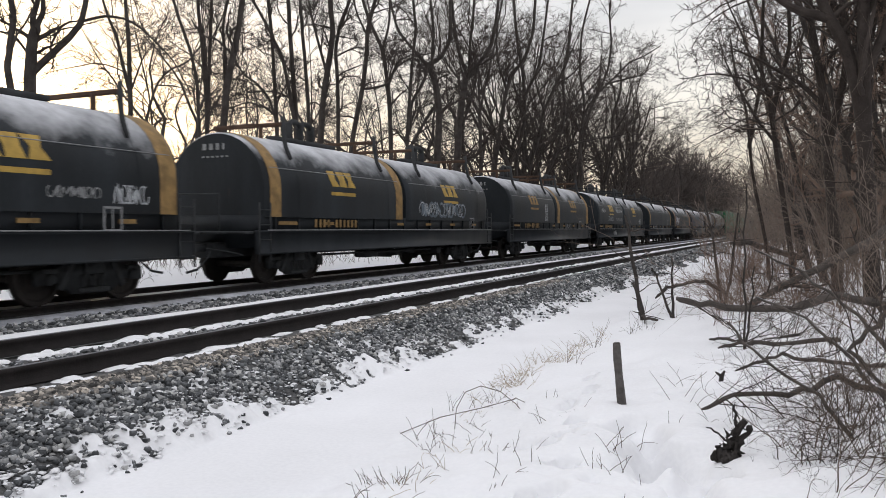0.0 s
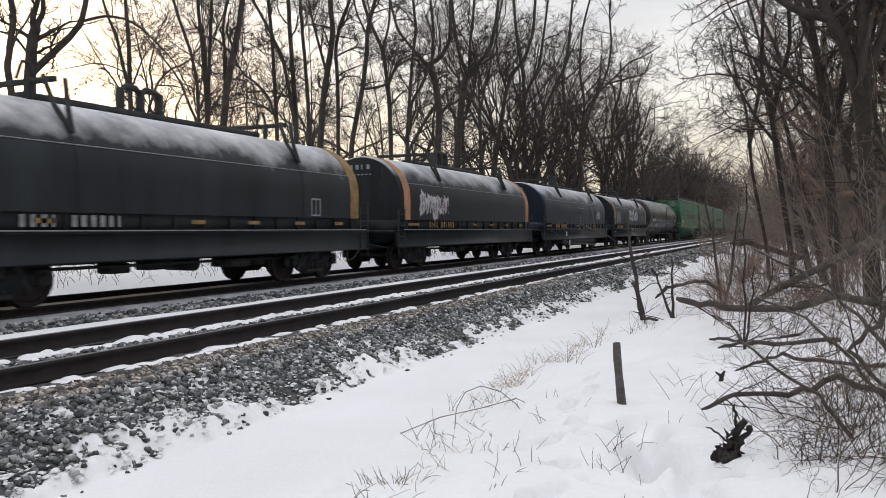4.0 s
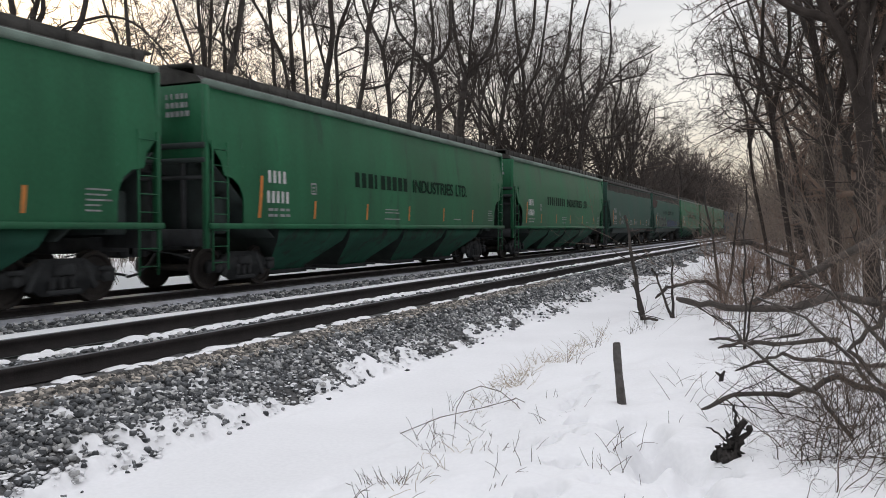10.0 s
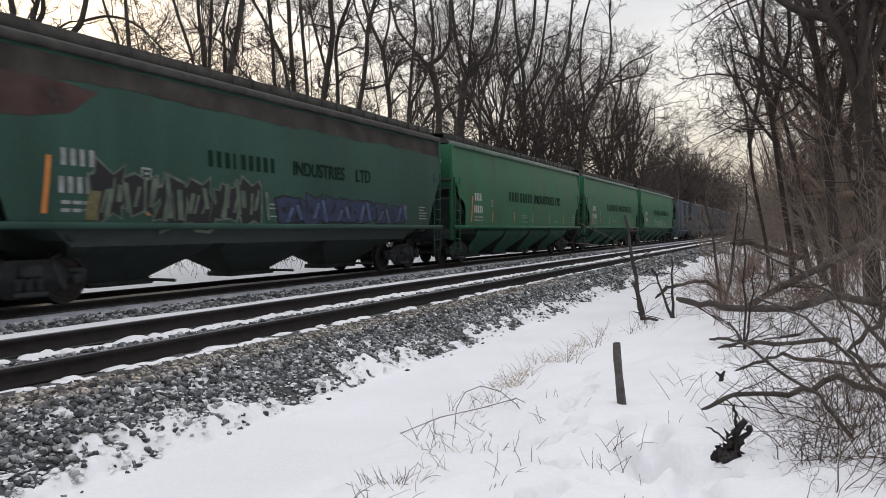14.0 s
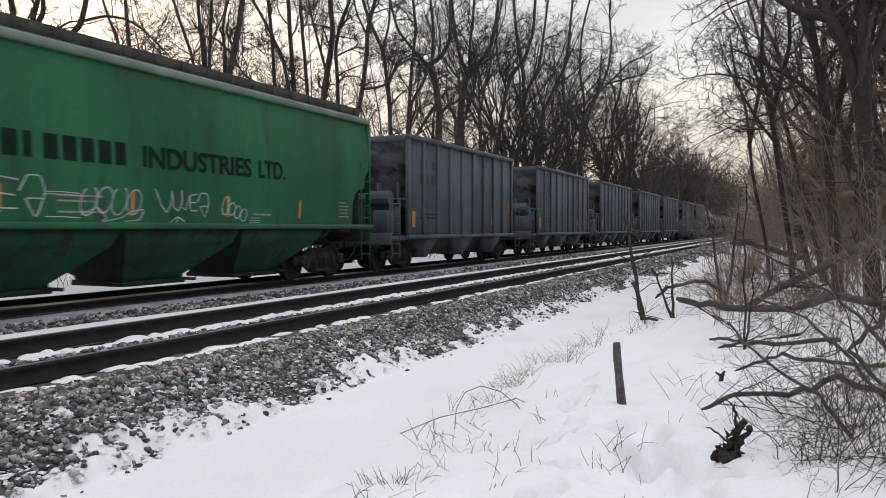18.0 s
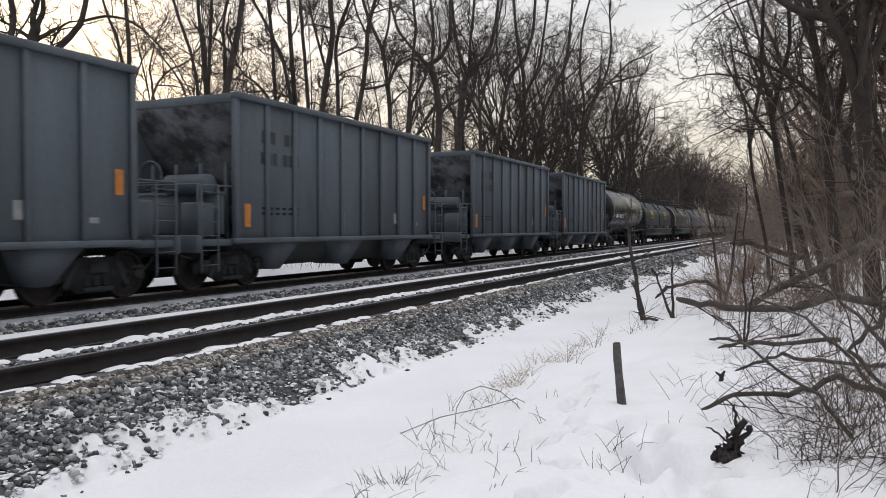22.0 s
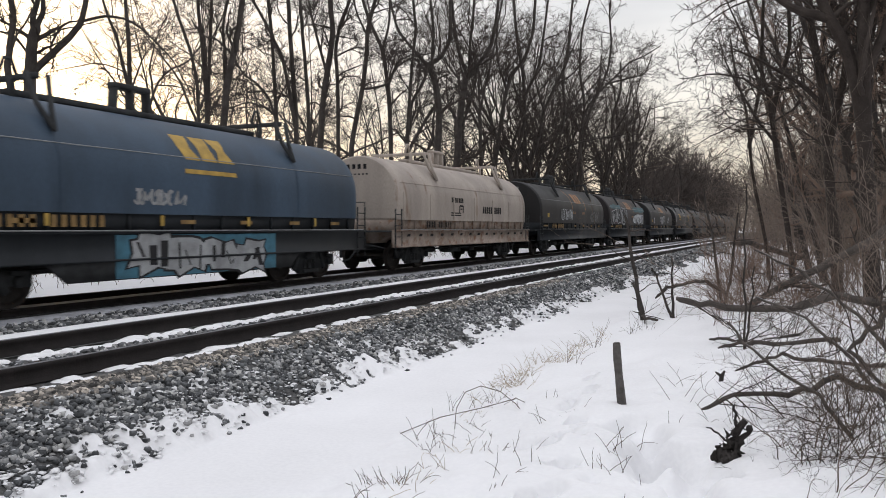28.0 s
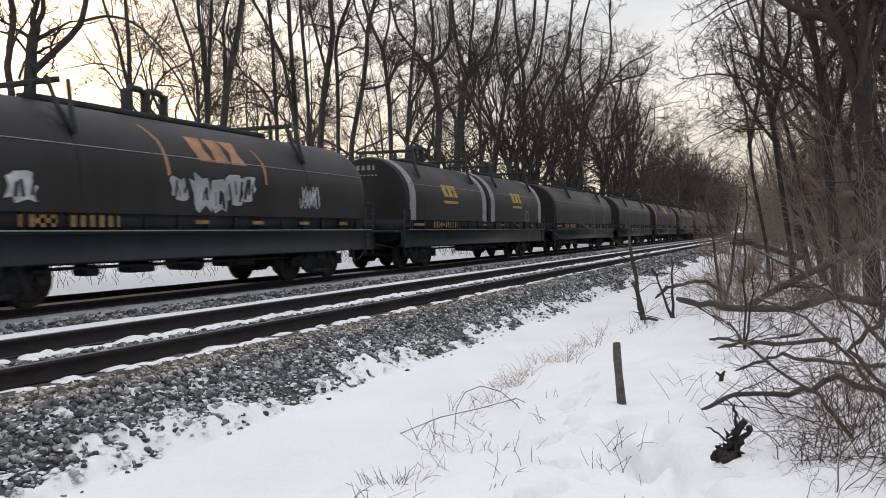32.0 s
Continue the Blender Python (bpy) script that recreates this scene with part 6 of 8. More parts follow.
def coil_car(f, b, hood=COIL_CLEAN, body=BLACKP, halves=1, crown=3.58, bands=None, logo=YELLOW, number=YELLOW_OLD, label="", marks=None, end_marks=True, loops=True,
             strips=True, seed=0, sill=None, front_marks=GREYM, banded=None, skirt=False):
    """A covered coil car: deep sills, a steel trough, and one long or two short rounded hoods with lifting gear."""
    car = new("coil_car")
    ln = b - f
    hl = ln / 2
    hw, zs = 1.46, 2.25
    xf = hood_x(hw, zs, crown)
    for s in (1, -1):
        sx = [(s * 1.34, 0.73), (s * 1.55, 0.73), (s * 1.55, 0.77), (s * 1.50, 0.77), (s * 1.50, 1.22), (s * 1.56, 1.22), (s * 1.56, 1.27), (s * 1.34, 1.27)]
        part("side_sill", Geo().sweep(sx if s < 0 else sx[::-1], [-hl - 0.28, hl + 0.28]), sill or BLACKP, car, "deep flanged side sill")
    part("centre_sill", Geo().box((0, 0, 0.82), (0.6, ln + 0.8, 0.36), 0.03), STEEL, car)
    if skirt:
        k = hl - 3.1
        for s in (1, -1):
            out = [(-k - 0.35, 0.76), (k + 0.35, 0.76), (k - 0.1, 0.40), (-k + 0.1, 0.40)]
            v = [(s * 1.50, y, z) for y, z in out] + [(s * 1.44, y, z) for y, z in out]
            qs = [(0, 3, 2, 1), (4, 5, 6, 7), (0, 1, 5, 4), (1, 2, 6, 5), (2, 3, 7, 6), (3, 0, 4, 7)]
            part("skirt", Geo().add(v, quads=qs if s < 0 else [q[::-1] for q in qs]), STEEL, car, "deep fish-belly sill plate")
    g = Geo().sweep([(1.34, 1.25), (1.38, 1.62), (-1.38, 1.62), (-1.34, 1.25), (-0.5, 0.85), (0.5, 0.85)], [-hl, hl])
    for k in range(15):
        g.box((1.385, -hl + 0.4 + k * (ln - 0.8) / 14, 1.44), (0.05, 0.07, 0.33), 0.008)
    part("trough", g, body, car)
    under = Geo()
    r = random.Random(seed)
    for k in range(5):
        under.box((r.uniform(0.2, 1.0), r.uniform(-ln * 0.25, ln * 0.25), 0.56), (0.4, r.uniform(0.3, 0.7), 0.2), 0.04)
    under.tube([(0.9, -ln * 0.34, 0.62), (0.9, ln * 0.34, 0.60)], 0.03, 6)
    under.disc((0.2, 0.6, 0.58), [(-0.4, 0.18), (0.4, 0.18)], 12)
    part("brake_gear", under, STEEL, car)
    line = Geo().tube([(1.575, -hl - 0.1, 1.275), (1.575, hl + 0.1, 1.275)], 0.013, 5)
    part("handrail", line, GREYM, car, "thin pale grab rail along the sill")

    spans = [(-hl, hl)] if halves == 1 else [(-hl, -0.13), (0.13, hl)]
    prof = hood_profile(hw, 1.58, zs, crown)
    for k, (y0, y1) in enumerate(spans):
        e = 0.22
        h = part("hood", Geo().sweep(prof, [y0, y0 + 0.05, y0 + e, y1 - e, y1 - 0.05, y1], [(0.95, 0.975, 1.58), (0.985, 0.993, 1.58), (1, 1, 1.58), (1, 1, 1.58), (0.985, 0.993, 1.58), (0.95, 0.975, 1.58)]),
                 hood, car, "rounded steel hood", True)
        g = Geo()
        for s in (1, -1):
            g.tube([(s * (xf(2.72) + 0.006), y0 + e, 2.72), (s * (xf(2.72) + 0.006), y1 - e, 2.72)], 0.011, 5)
        # on dark hoods the pale colour stands in for the seam's highlight
        part("seam", g, GREYM if hood is not CREAM else CREAM, h)
        wide = (y1 - y0)
        gear = CREAM if hood is CREAM else STEEL
        ends = (0.19, 0.85) if halves == 2 else (0.25, 0.78)
        part("ridge_beam", Geo().box((0, y0 + wide * sum(ends) / 2, crown + 0.06), (0.34, wide * (0.42 if halves == 2 else ends[1] - ends[0]), 0.12), 0.02), gear, h)
        for q in ends:
            y = y0 + wide * q
            cross = Geo().box((-0.1, y, crown + 0.27), (2.1, 0.09, 0.10), 0.015).box((-1.0, y, crown + 0.02), (0.08, 0.08, 0.5), 0.01).box((0.35, y - 0.05, crown + 0.06), (0.08, 0.10, 0.40), 0.01)
            part("cross_bar", cross, RUSTY_BAR if bands is YELLOW_OLD and halves == 2 else gear, h, "stacking bar across the hood")
            leg = Geo()
            if halves == 2:
                leg.tube([(0.92, y + 0.06, crown + 0.46), (0.98, y, crown + 0.1), (1.10, y - 0.06, crown - 0.30), (1.30, y - 0.14, 2.98)], [0.055, 0.06, 0.055, 0.045], 6)
            else:
                part("hood_bracket", Geo().tube([(0.92, y + 0.2, crown + 0.30), (1.08, y + 0.12, crown - 0.22), (1.34, y - 0.02, 2.92)], [0.05, 0.05, 0.045], 5), gear, h)
                for d in (-0.24,):
                    leg.tube([(0.92, y + d, crown + 0.30), (1.08, y + d * 0.6, crown - 0.22), (1.34, y - 0.02, 2.92)], [0.05, 0.05, 0.045], 5)
                part("stacking_hook", Geo().tube([(0.2, y - 0.18, crown + 0.30), (0.2, y - 0.06, crown + 0.62), (0.2, y + 0.06, crown + 0.62), (0.2, y + 0.18, crown + 0.30)], 0.04, 5), gear, h)
            part("hood_bracket", leg, gear, h)
            part("hood_rib", Geo().sweep([(x * 1.006, z + (0.008 if z > zs else 0)) for x, z in prof], [y - 0.03, y + 0.03], caps=False, closed=False), hood, h, smooth=True)
        if loops:
            yc = (y0 + y1) / 2 - (0.3 if halves == 1 else 0.0)
            g = Geo()
            squeeze = 0.16 if skirt or hood is CREAM else 0.0
            for d in (-0.52, 0.0, 0.52):
                g.box((0, yc + d * (1 - squeeze), crown + 0.26), (0.22, 0.11, 0.62), 0.03, rx=squeeze * d * 60)
            if squeeze:
                g.box((0, yc, crown + 0.58), (0.24, 0.98, 0.11), 0.02)
            for d in (-0.26, 0.26) if not squeeze else ():
                g.tube([(0, yc + d - 0.27, crown + 0.48), (0, yc + d - 0.13, crown + 0.60), (0, yc + d + 0.13, crown + 0.60), (0, yc + d + 0.27, crown + 0.48)], 0.075, 6)
            part("lifting_eye", g, gear, h, "double lifting loop of thick plate")
        if bands:
            for j, y in enumerate((y0 + e - 0.1, y1 - e - 0.32)):
                if banded and (k, j) not in banded:
                    continue
                pr = [(x * 1.004, z * 1.0 + (0.006 if z > zs else 0)) for x, z in prof]
                part("end_band", Geo().sweep([p for p in pr], [y, y + 0.42], caps=False, closed=False), bands, h, "painted band round the hood's end", True)
        if logo:
            yy = y0 + wide * 0.395
            part("emblem", wrap(emblem(yy, 2.40, 1.2, 0.40, 2.17) if halves == 2 else emblem(-0.3, 2.68, 1.5, 0.5, 2.40 if skirt else 0.0), xf), logo, h, "worn company mark in plain blocks")
    if number:
        n0 = -hl + 2.0
        part("lettering", wrap(letters(n0, 1.34, 11, 0.11, 0.2, 0.75, seed, (4,)), lambda z: 1.41), number, car, "line of plain bars")
    if strips:
        g = [bar(-hl + 0.5 + k * ln / 7, -hl + 0.5 + k * ln / 7 + (0.75 if k == 0 else 0.4), 1.40, 1.48) for k in range(7) if k != 2]
        part("reflector", wrap(g, lambda z: 1.41), YELLOW_OLD, car)
    if end_marks:
        for q in letters(-0.38, 3.15, 4, 0.11, 0.15, 0.8, seed + 1) + [bar(-0.4 + k * 0.14, -0.32 + k * 0.14, 2.97, 3.01) for k in range(6)]:
            part("lettering", Geo().add([(y, -hl - 0.012, z) for y, z in q], quads=[(0, 1, 2, 3)]), front_marks, car)
    ladder(car, 1.5, -hl - 0.12, 0.55, 1.9, 0.4, rungs=4)
    ladder(car, 1.5, hl + 0.12, 0.55, 1.9, 0.4, rungs=4)
    for s in (-1, 1):
        g = Geo().box((0, s * (hl + 0.35), 1.22), (2.7, 0.6, 0.06), 0.01).tube([(-0.6, s * (hl + 0.6), 1.2), (-0.6, s * (hl + 0.6), 2.1), (0.6, s * (hl + 0.6), 2.1), (0.6, s * (hl + 0.6), 1.2)], 0.02, 5)
        if s > 0:
            pts = [(0.5 + 0.27 * math.cos(a), s * (hl + 0.62), 1.75 + 0.27 * math.sin(a)) for a in np.linspace(0, 6.283, 17)]
            g.tube(pts, 0.018, 5)
        part("end_platform", g, STEEL, car)
        coupler(car, s * (hl + 0.55), s < 0)
        truck(car, s * (hl - 1.75))
    if marks:
        marks(car, xf, hl)
    car.location = (FAR_C, (f + b) / 2, 0)
    CARS.append((car, (f + b) / 2))
    return tagged(car, label, "coil car", "freight cars of the train")


CARS = []


def tank_car(f, b, material, label, rad=1.5, zc=2.52, long=True, seed=0, ext=0.0):
    car = new("tank_car")
    ln = b - f
    hl = ln / 2
    end = {-1: hl + ext, 1: hl}
    n = 36
    ang = np.arange(n) * 2 * math.pi / n
    prof = [(math.cos(a) * rad, zc + math.sin(a) * rad) for a in ang]
    dome = [(0.35, 0.0), (0.68, 0.09), (0.88, 0.25), (0.97, 0.45), (1.0, 0.7)]
    ys = [-end[-1] + d for _, d in dome] + [hl - d for _, d in dome[::-1]]
    sc = [(k, k, zc) for k, _ in dome] + [(k, k, zc) for k, _ in dome[::-1]]
    shell = part("shell", Geo().sweep(prof, ys, sc), material, car, "glossy black tank shell", True)
    xf = lambda z: math.sqrt(max(0.01, rad * rad - (z - zc) ** 2))
    for y in np.linspace(-end[-1] + 1.5, hl - 1.5, 5):
        part("weld_band", Geo().sweep([(x * 1.004, zc + (z - zc) * 1.004) for x, z in prof], [y - 0.03, y + 0.03], caps=False), material, shell, smooth=True)
    for s in (-1, 1):
        arc = [(1.006 * rad * math.cos(a), zc + 1.006 * rad * math.sin(a)) for a in np.linspace(-0.34, 0.24, 9)]
        g = Geo().sweep(arc, [s * (end[s] - 0.66) - 0.03, s * (end[s] - 0.66) + 0.03], caps=False, closed=False)
        part("yellow_stripe", g, YELLOW, shell)
    part("yellow_stripe", wrap([bar(y + d, y + d + 0.08, 2.0, 2.47) for y in ((-4.53, -1.55, 1.37, 4.20) if long else (-1.86, 1.52)) for d in ((0,) if long else (0, 0.17))], xf), YELLOW, shell)
    top = zc + rad
    if long:
        part("top_platform", Geo().box((0, 0.75, top + 0.10), (1.5, 2.1, 0.05), 0.01), STEEL, shell)
        part("valve_box", Geo().box((0, 1.2, top + 0.35), (0.42, 0.42, 0.5), 0.05), STEEL, shell)
        part("manway", Geo().sweep([(0.26 * math.cos(a), top + 0.26 + 0.2 * math.sin(a)) for a in ang[::3]], [0.15, 0.65]), STEEL, shell)
        for x in (-0.7, 0.7):
            for y in (-0.2, 1.3):
                part("railing", Geo().tube([(x, y, top), (x, y, top + 0.8), (x, y + 0.1, top + 0.88), (x, y + 0.35, top + 0.88), (x, y + 0.45, top + 0.8), (x, y + 0.45, top)], 0.022, 5), STEEL, shell)
        for y in (-2.65, -1.45):
            part("vent_pipe", Geo().tube([(0.2, y, top - 0.03), (0.2, y, top + 0.45), (0.2, y + 0.12, top + 0.52), (0.2, y + 0.6, top + 0.52), (0.2, y + 0.7, top + 0.42), (0.2, y + 0.7, top - 0.03)], 0.026, 6), STEEL, shell)
        part("safety_valve", Geo().box((0, -0.15, top + 0.42), (0.2, 0.2, 0.85), 0.05), STEEL, shell)
    else:
        part("top_platform", Geo().box((0, -0.1, top + 0.09), (1.5, 1.9, 0.035), 0.01), STEEL, shell)
        part("manway", Geo().sweep([(0.3 * math.cos(a), top + 0.16 + 0.14 * math.sin(a)) for a in ang[::3]], [-0.95, -0.3]), STEEL, shell, "low round manway cover")
        for x, y in ((0.15, 0.1), (-0.2, 0.3), (0.1, 0.6)):
            part("valve", Geo().tube([(x, y, top), (x, y, top + 0.22), (x, y, top + 0.24), (x, y, top + 0.38)], [0.07, 0.06, 0.09, 0.03], 8), STEEL, shell)
        for x in (-0.7, 0.7):
            for z in (0.42, 0.8):
                part("railing", Geo().tube([(x, -1.9, top - 0.06), (x, -1.9, top + z - 0.1), (x, -1.8, top + z), (x, 0.75, top + z), (x, 0.85, top + z - 0.1), (x, 0.85, top)], 0.02, 5), STEEL, shell, "thin safety railing")
            for y in (-1.0, -0.1):
                part("railing", Geo().tube([(x, y, top), (x, y, top + 0.8)], 0.02, 5), STEEL, shell)
    ladder(car, rad + 0.06, 0.55 if long else -0.2, 0.75, top - 0.55, 0.42, material, rungs=9)
    g = Geo()
    for s in (1, -1):
        g.box((0, s * (end[s] - 0.3), 0.95), (0.7, 2.6, 0.3), 0.03)
        g.box((0, s * (end[s] - 1.6), 1.15), (2.3, 0.5, 0.35), 0.04)
        g.box((0, s * (end[s] + 0.15), 1.15), (2.8, 0.55, 0.07), 0.01)
        g.tube([(s2 * 1.3, s * (end[s] + 0.3), 1.15) for s2 in (-1, 1)], 0.03, 5)
        for x in (-1.3, 1.3):
            g.tube([(x, s * (end[s] + 0.35), 1.15), (x, s * (end[s] + 0.35), 2.1), (x * 0.6, s * (end[s] + 0.35), 2.1)], 0.022, 5)
    g.tube([(1.25, -end[-1] + 1.2, 0.82), (1.25, hl - 1.2, 0.82)], 0.022, 5)
    for k in range(7):
        y = -end[-1] + 2.6 + k * (ln - 5.2) / 6
        g.tube([(1.25, y, 0.82), (1.1, y, 1.4)], 0.018, 5)
    g.tube([(0.5, -end[-1] + 2.5, 0.78), (0.5, hl - 2.5, 0.78)], 0.04, 6)
    g.box((0.3, 0.2, 0.75), (0.5, 0.5, 0.5), 0.08)
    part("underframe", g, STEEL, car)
    ladder(car, 1.42, -end[-1] - 0.2, 0.4, 1.2, 0.4, rungs=3)
    ladder(car, 1.42, hl + 0.2, 0.4, 1.2, 0.4, rungs=3)
    if long:
        q = letters(-6.50, 1.93, 10, 0.115, 0.2, 0.3, 3, (4,))
    else:
        q = letters(-4.62, 2.02, 9, 0.165, 0.24, 0.32, 3, (4,)) + [bar(-2.55, -2.25, 2.24, 2.27), bar(-2.55, -2.25, 2.03, 2.06), bar(-2.55, -2.52, 2.03, 2.27), bar(-2.28, -2.25, 2.03, 2.27), bar(-2.44, -2.36, 2.09, 2.13)]
    part("lettering", wrap(q, xf), WHITEM, shell, "line of plain white bars")
    small = []
    r = random.Random(seed)
    first = -6.45 if long else -4.5
    for k in range(8 if long else 10):
        for z in ((1.66, 1.55) if long else (1.80, 1.72)):
            small.append(bar(first + k * 0.19, first + k * 0.19 + r.uniform(0.09, 0.17), z, z + 0.045))
    if long:
        small += [bar(6.05, 6.05 + r.uniform(0.35, 0.5), 1.78 + k * 0.09, 1.81 + k * 0.09) for k in range(6)] + [bar(0.25, 0.85, 1.74, 1.78)]
    else:
        small += [bar(-2.45, -2.45 + r.uniform(0.8, 1.25), 1.64 + k * 0.07, 1.665 + k * 0.07) for k in range(4)]
        small += [bar(0.12, 0.12 + r.uniform(0.55, 0.8), 1.52 + k * 0.06, 1.545 + k * 0.06) for k in range(6)] + [bar(0.3, 0.3 + r.uniform(0.9, 1.2), 1.24 + k * 0.06, 1.265 + k * 0.06) for k in range(4)]
        small += [bar(1.5, 2.2, 1.82, 1.85), bar(1.5, 2.1, 1.76, 1.785), bar(3.4, 3.8, 1.84, 1.87), bar(3.4, 3.8, 1.62, 1.65), bar(3.4, 3.44, 1.62, 1.87), bar(3.76, 3.8, 1.62, 1.87)]
        small += [bar(3.75, 3.75 + r.uniform(0.75, 0.9), 2.0 + k * 0.075, 2.04 + k * 0.075) for k in range(7)]
    part("lettering", wrap(small, xf), GREYM, shell, "rows of small plain bars")
    if not long:
        words(car, "CORN SYRUP", 3.74, 4.72, 2.57, 2.68, xf(2.62) + 0.015, WHITEM)
    else:
        part("placard", wrap([bar(3.2, 3.95, 1.60, 1.86)], xf), YELLOW_OLD, shell, "small yellow placard")
    if long:
        for y, z, w, h in ((-0.66, 2.62, 0.6, 0.1), (-0.66, 2.50, 0.42, 0.05), (-0.66, 2.42, 0.42, 0.05), (0.15, 2.35, 0.55, 0.28)):
            part("lettering", Geo().box((y + w / 2, -end[-1] + 0.02, z + h / 2), (w, 0.012, h)), WHITEM if z > 2.4 else STEEL, shell, "plain mark on the tank's head")
    for s in (-1, 1):
        coupler(car, s * (end[s] + 0.35), s < 0)
        truck(car, s * (end[s] - (1.35 if long else 1.6)))
    car.location = (FAR_C, (f + b) / 2, 0)
    CARS.append((car, (f + b) / 2))
    return tagged(car, label, "tank car", "freight cars of the train")


def words(car, text, y0, y1, z0, z1, x, material):
    """Thin lettering in the built-in font on a car's side, filling the given span."""
    cu = bpy.data.curves.new("lettering", 'FONT')
    cu.body, cu.size, cu.extrude, cu.offset = text, 1.0, 0.002, 0.02
    tmp = bpy.data.objects.new("lettering_curve", cu)
    me = bpy.data.meshes.new_from_object(tmp)
    bpy.data.objects.remove(tmp)
    v = np.array([p.co for p in me.vertices])
    low, high = v.min(axis=0), v.max(axis=0)
    v[:, 0] = (v[:, 0] - low[0]) / (high[0] - low[0]) * (y1 - y0)
    v[:, 1] = (v[:, 1] - low[1]) / (high[1] - low[1]) * (z1 - z0)
    root = list(range(len(v)))
    for e in me.edges:
        p, q = e.vertices
        while root[p] != p:
            p = root[p]
        while root[q] != q:
            q = root[q]
        root[max(p, q)] = min(p, q)
    for i in range(len(root)):
        root[i] = root[root[i]]
    glyphs = {}
    for poly in me.polygons:
        k = poly.vertices[0]
        while root[k] != k:
            k = root[k]
        glyphs.setdefault(k, []).append(list(poly.vertices))
    for polys in glyphs.values():
        used = sorted({i for p in polys for i in p})
        at = {i: n for n, i in enumerate(used)}
        one_part("letter", Geo().add(v[used], polys=[[at[i] for i in p] for p in polys]), material, car, at=pose(x, y0, z0, 90, 0, 90))
    bpy.data.meshes.remove(me)


def faces(v, quads):
    """A mesh of some of a form's faces, with their own corners alone."""
    used = sorted({i for q in quads for i in q})
    at = {i: k for k, i in enumerate(used)}
    return Geo().add([v[i] for i in used], quads=[tuple(at[i] for i in q) for q in quads])


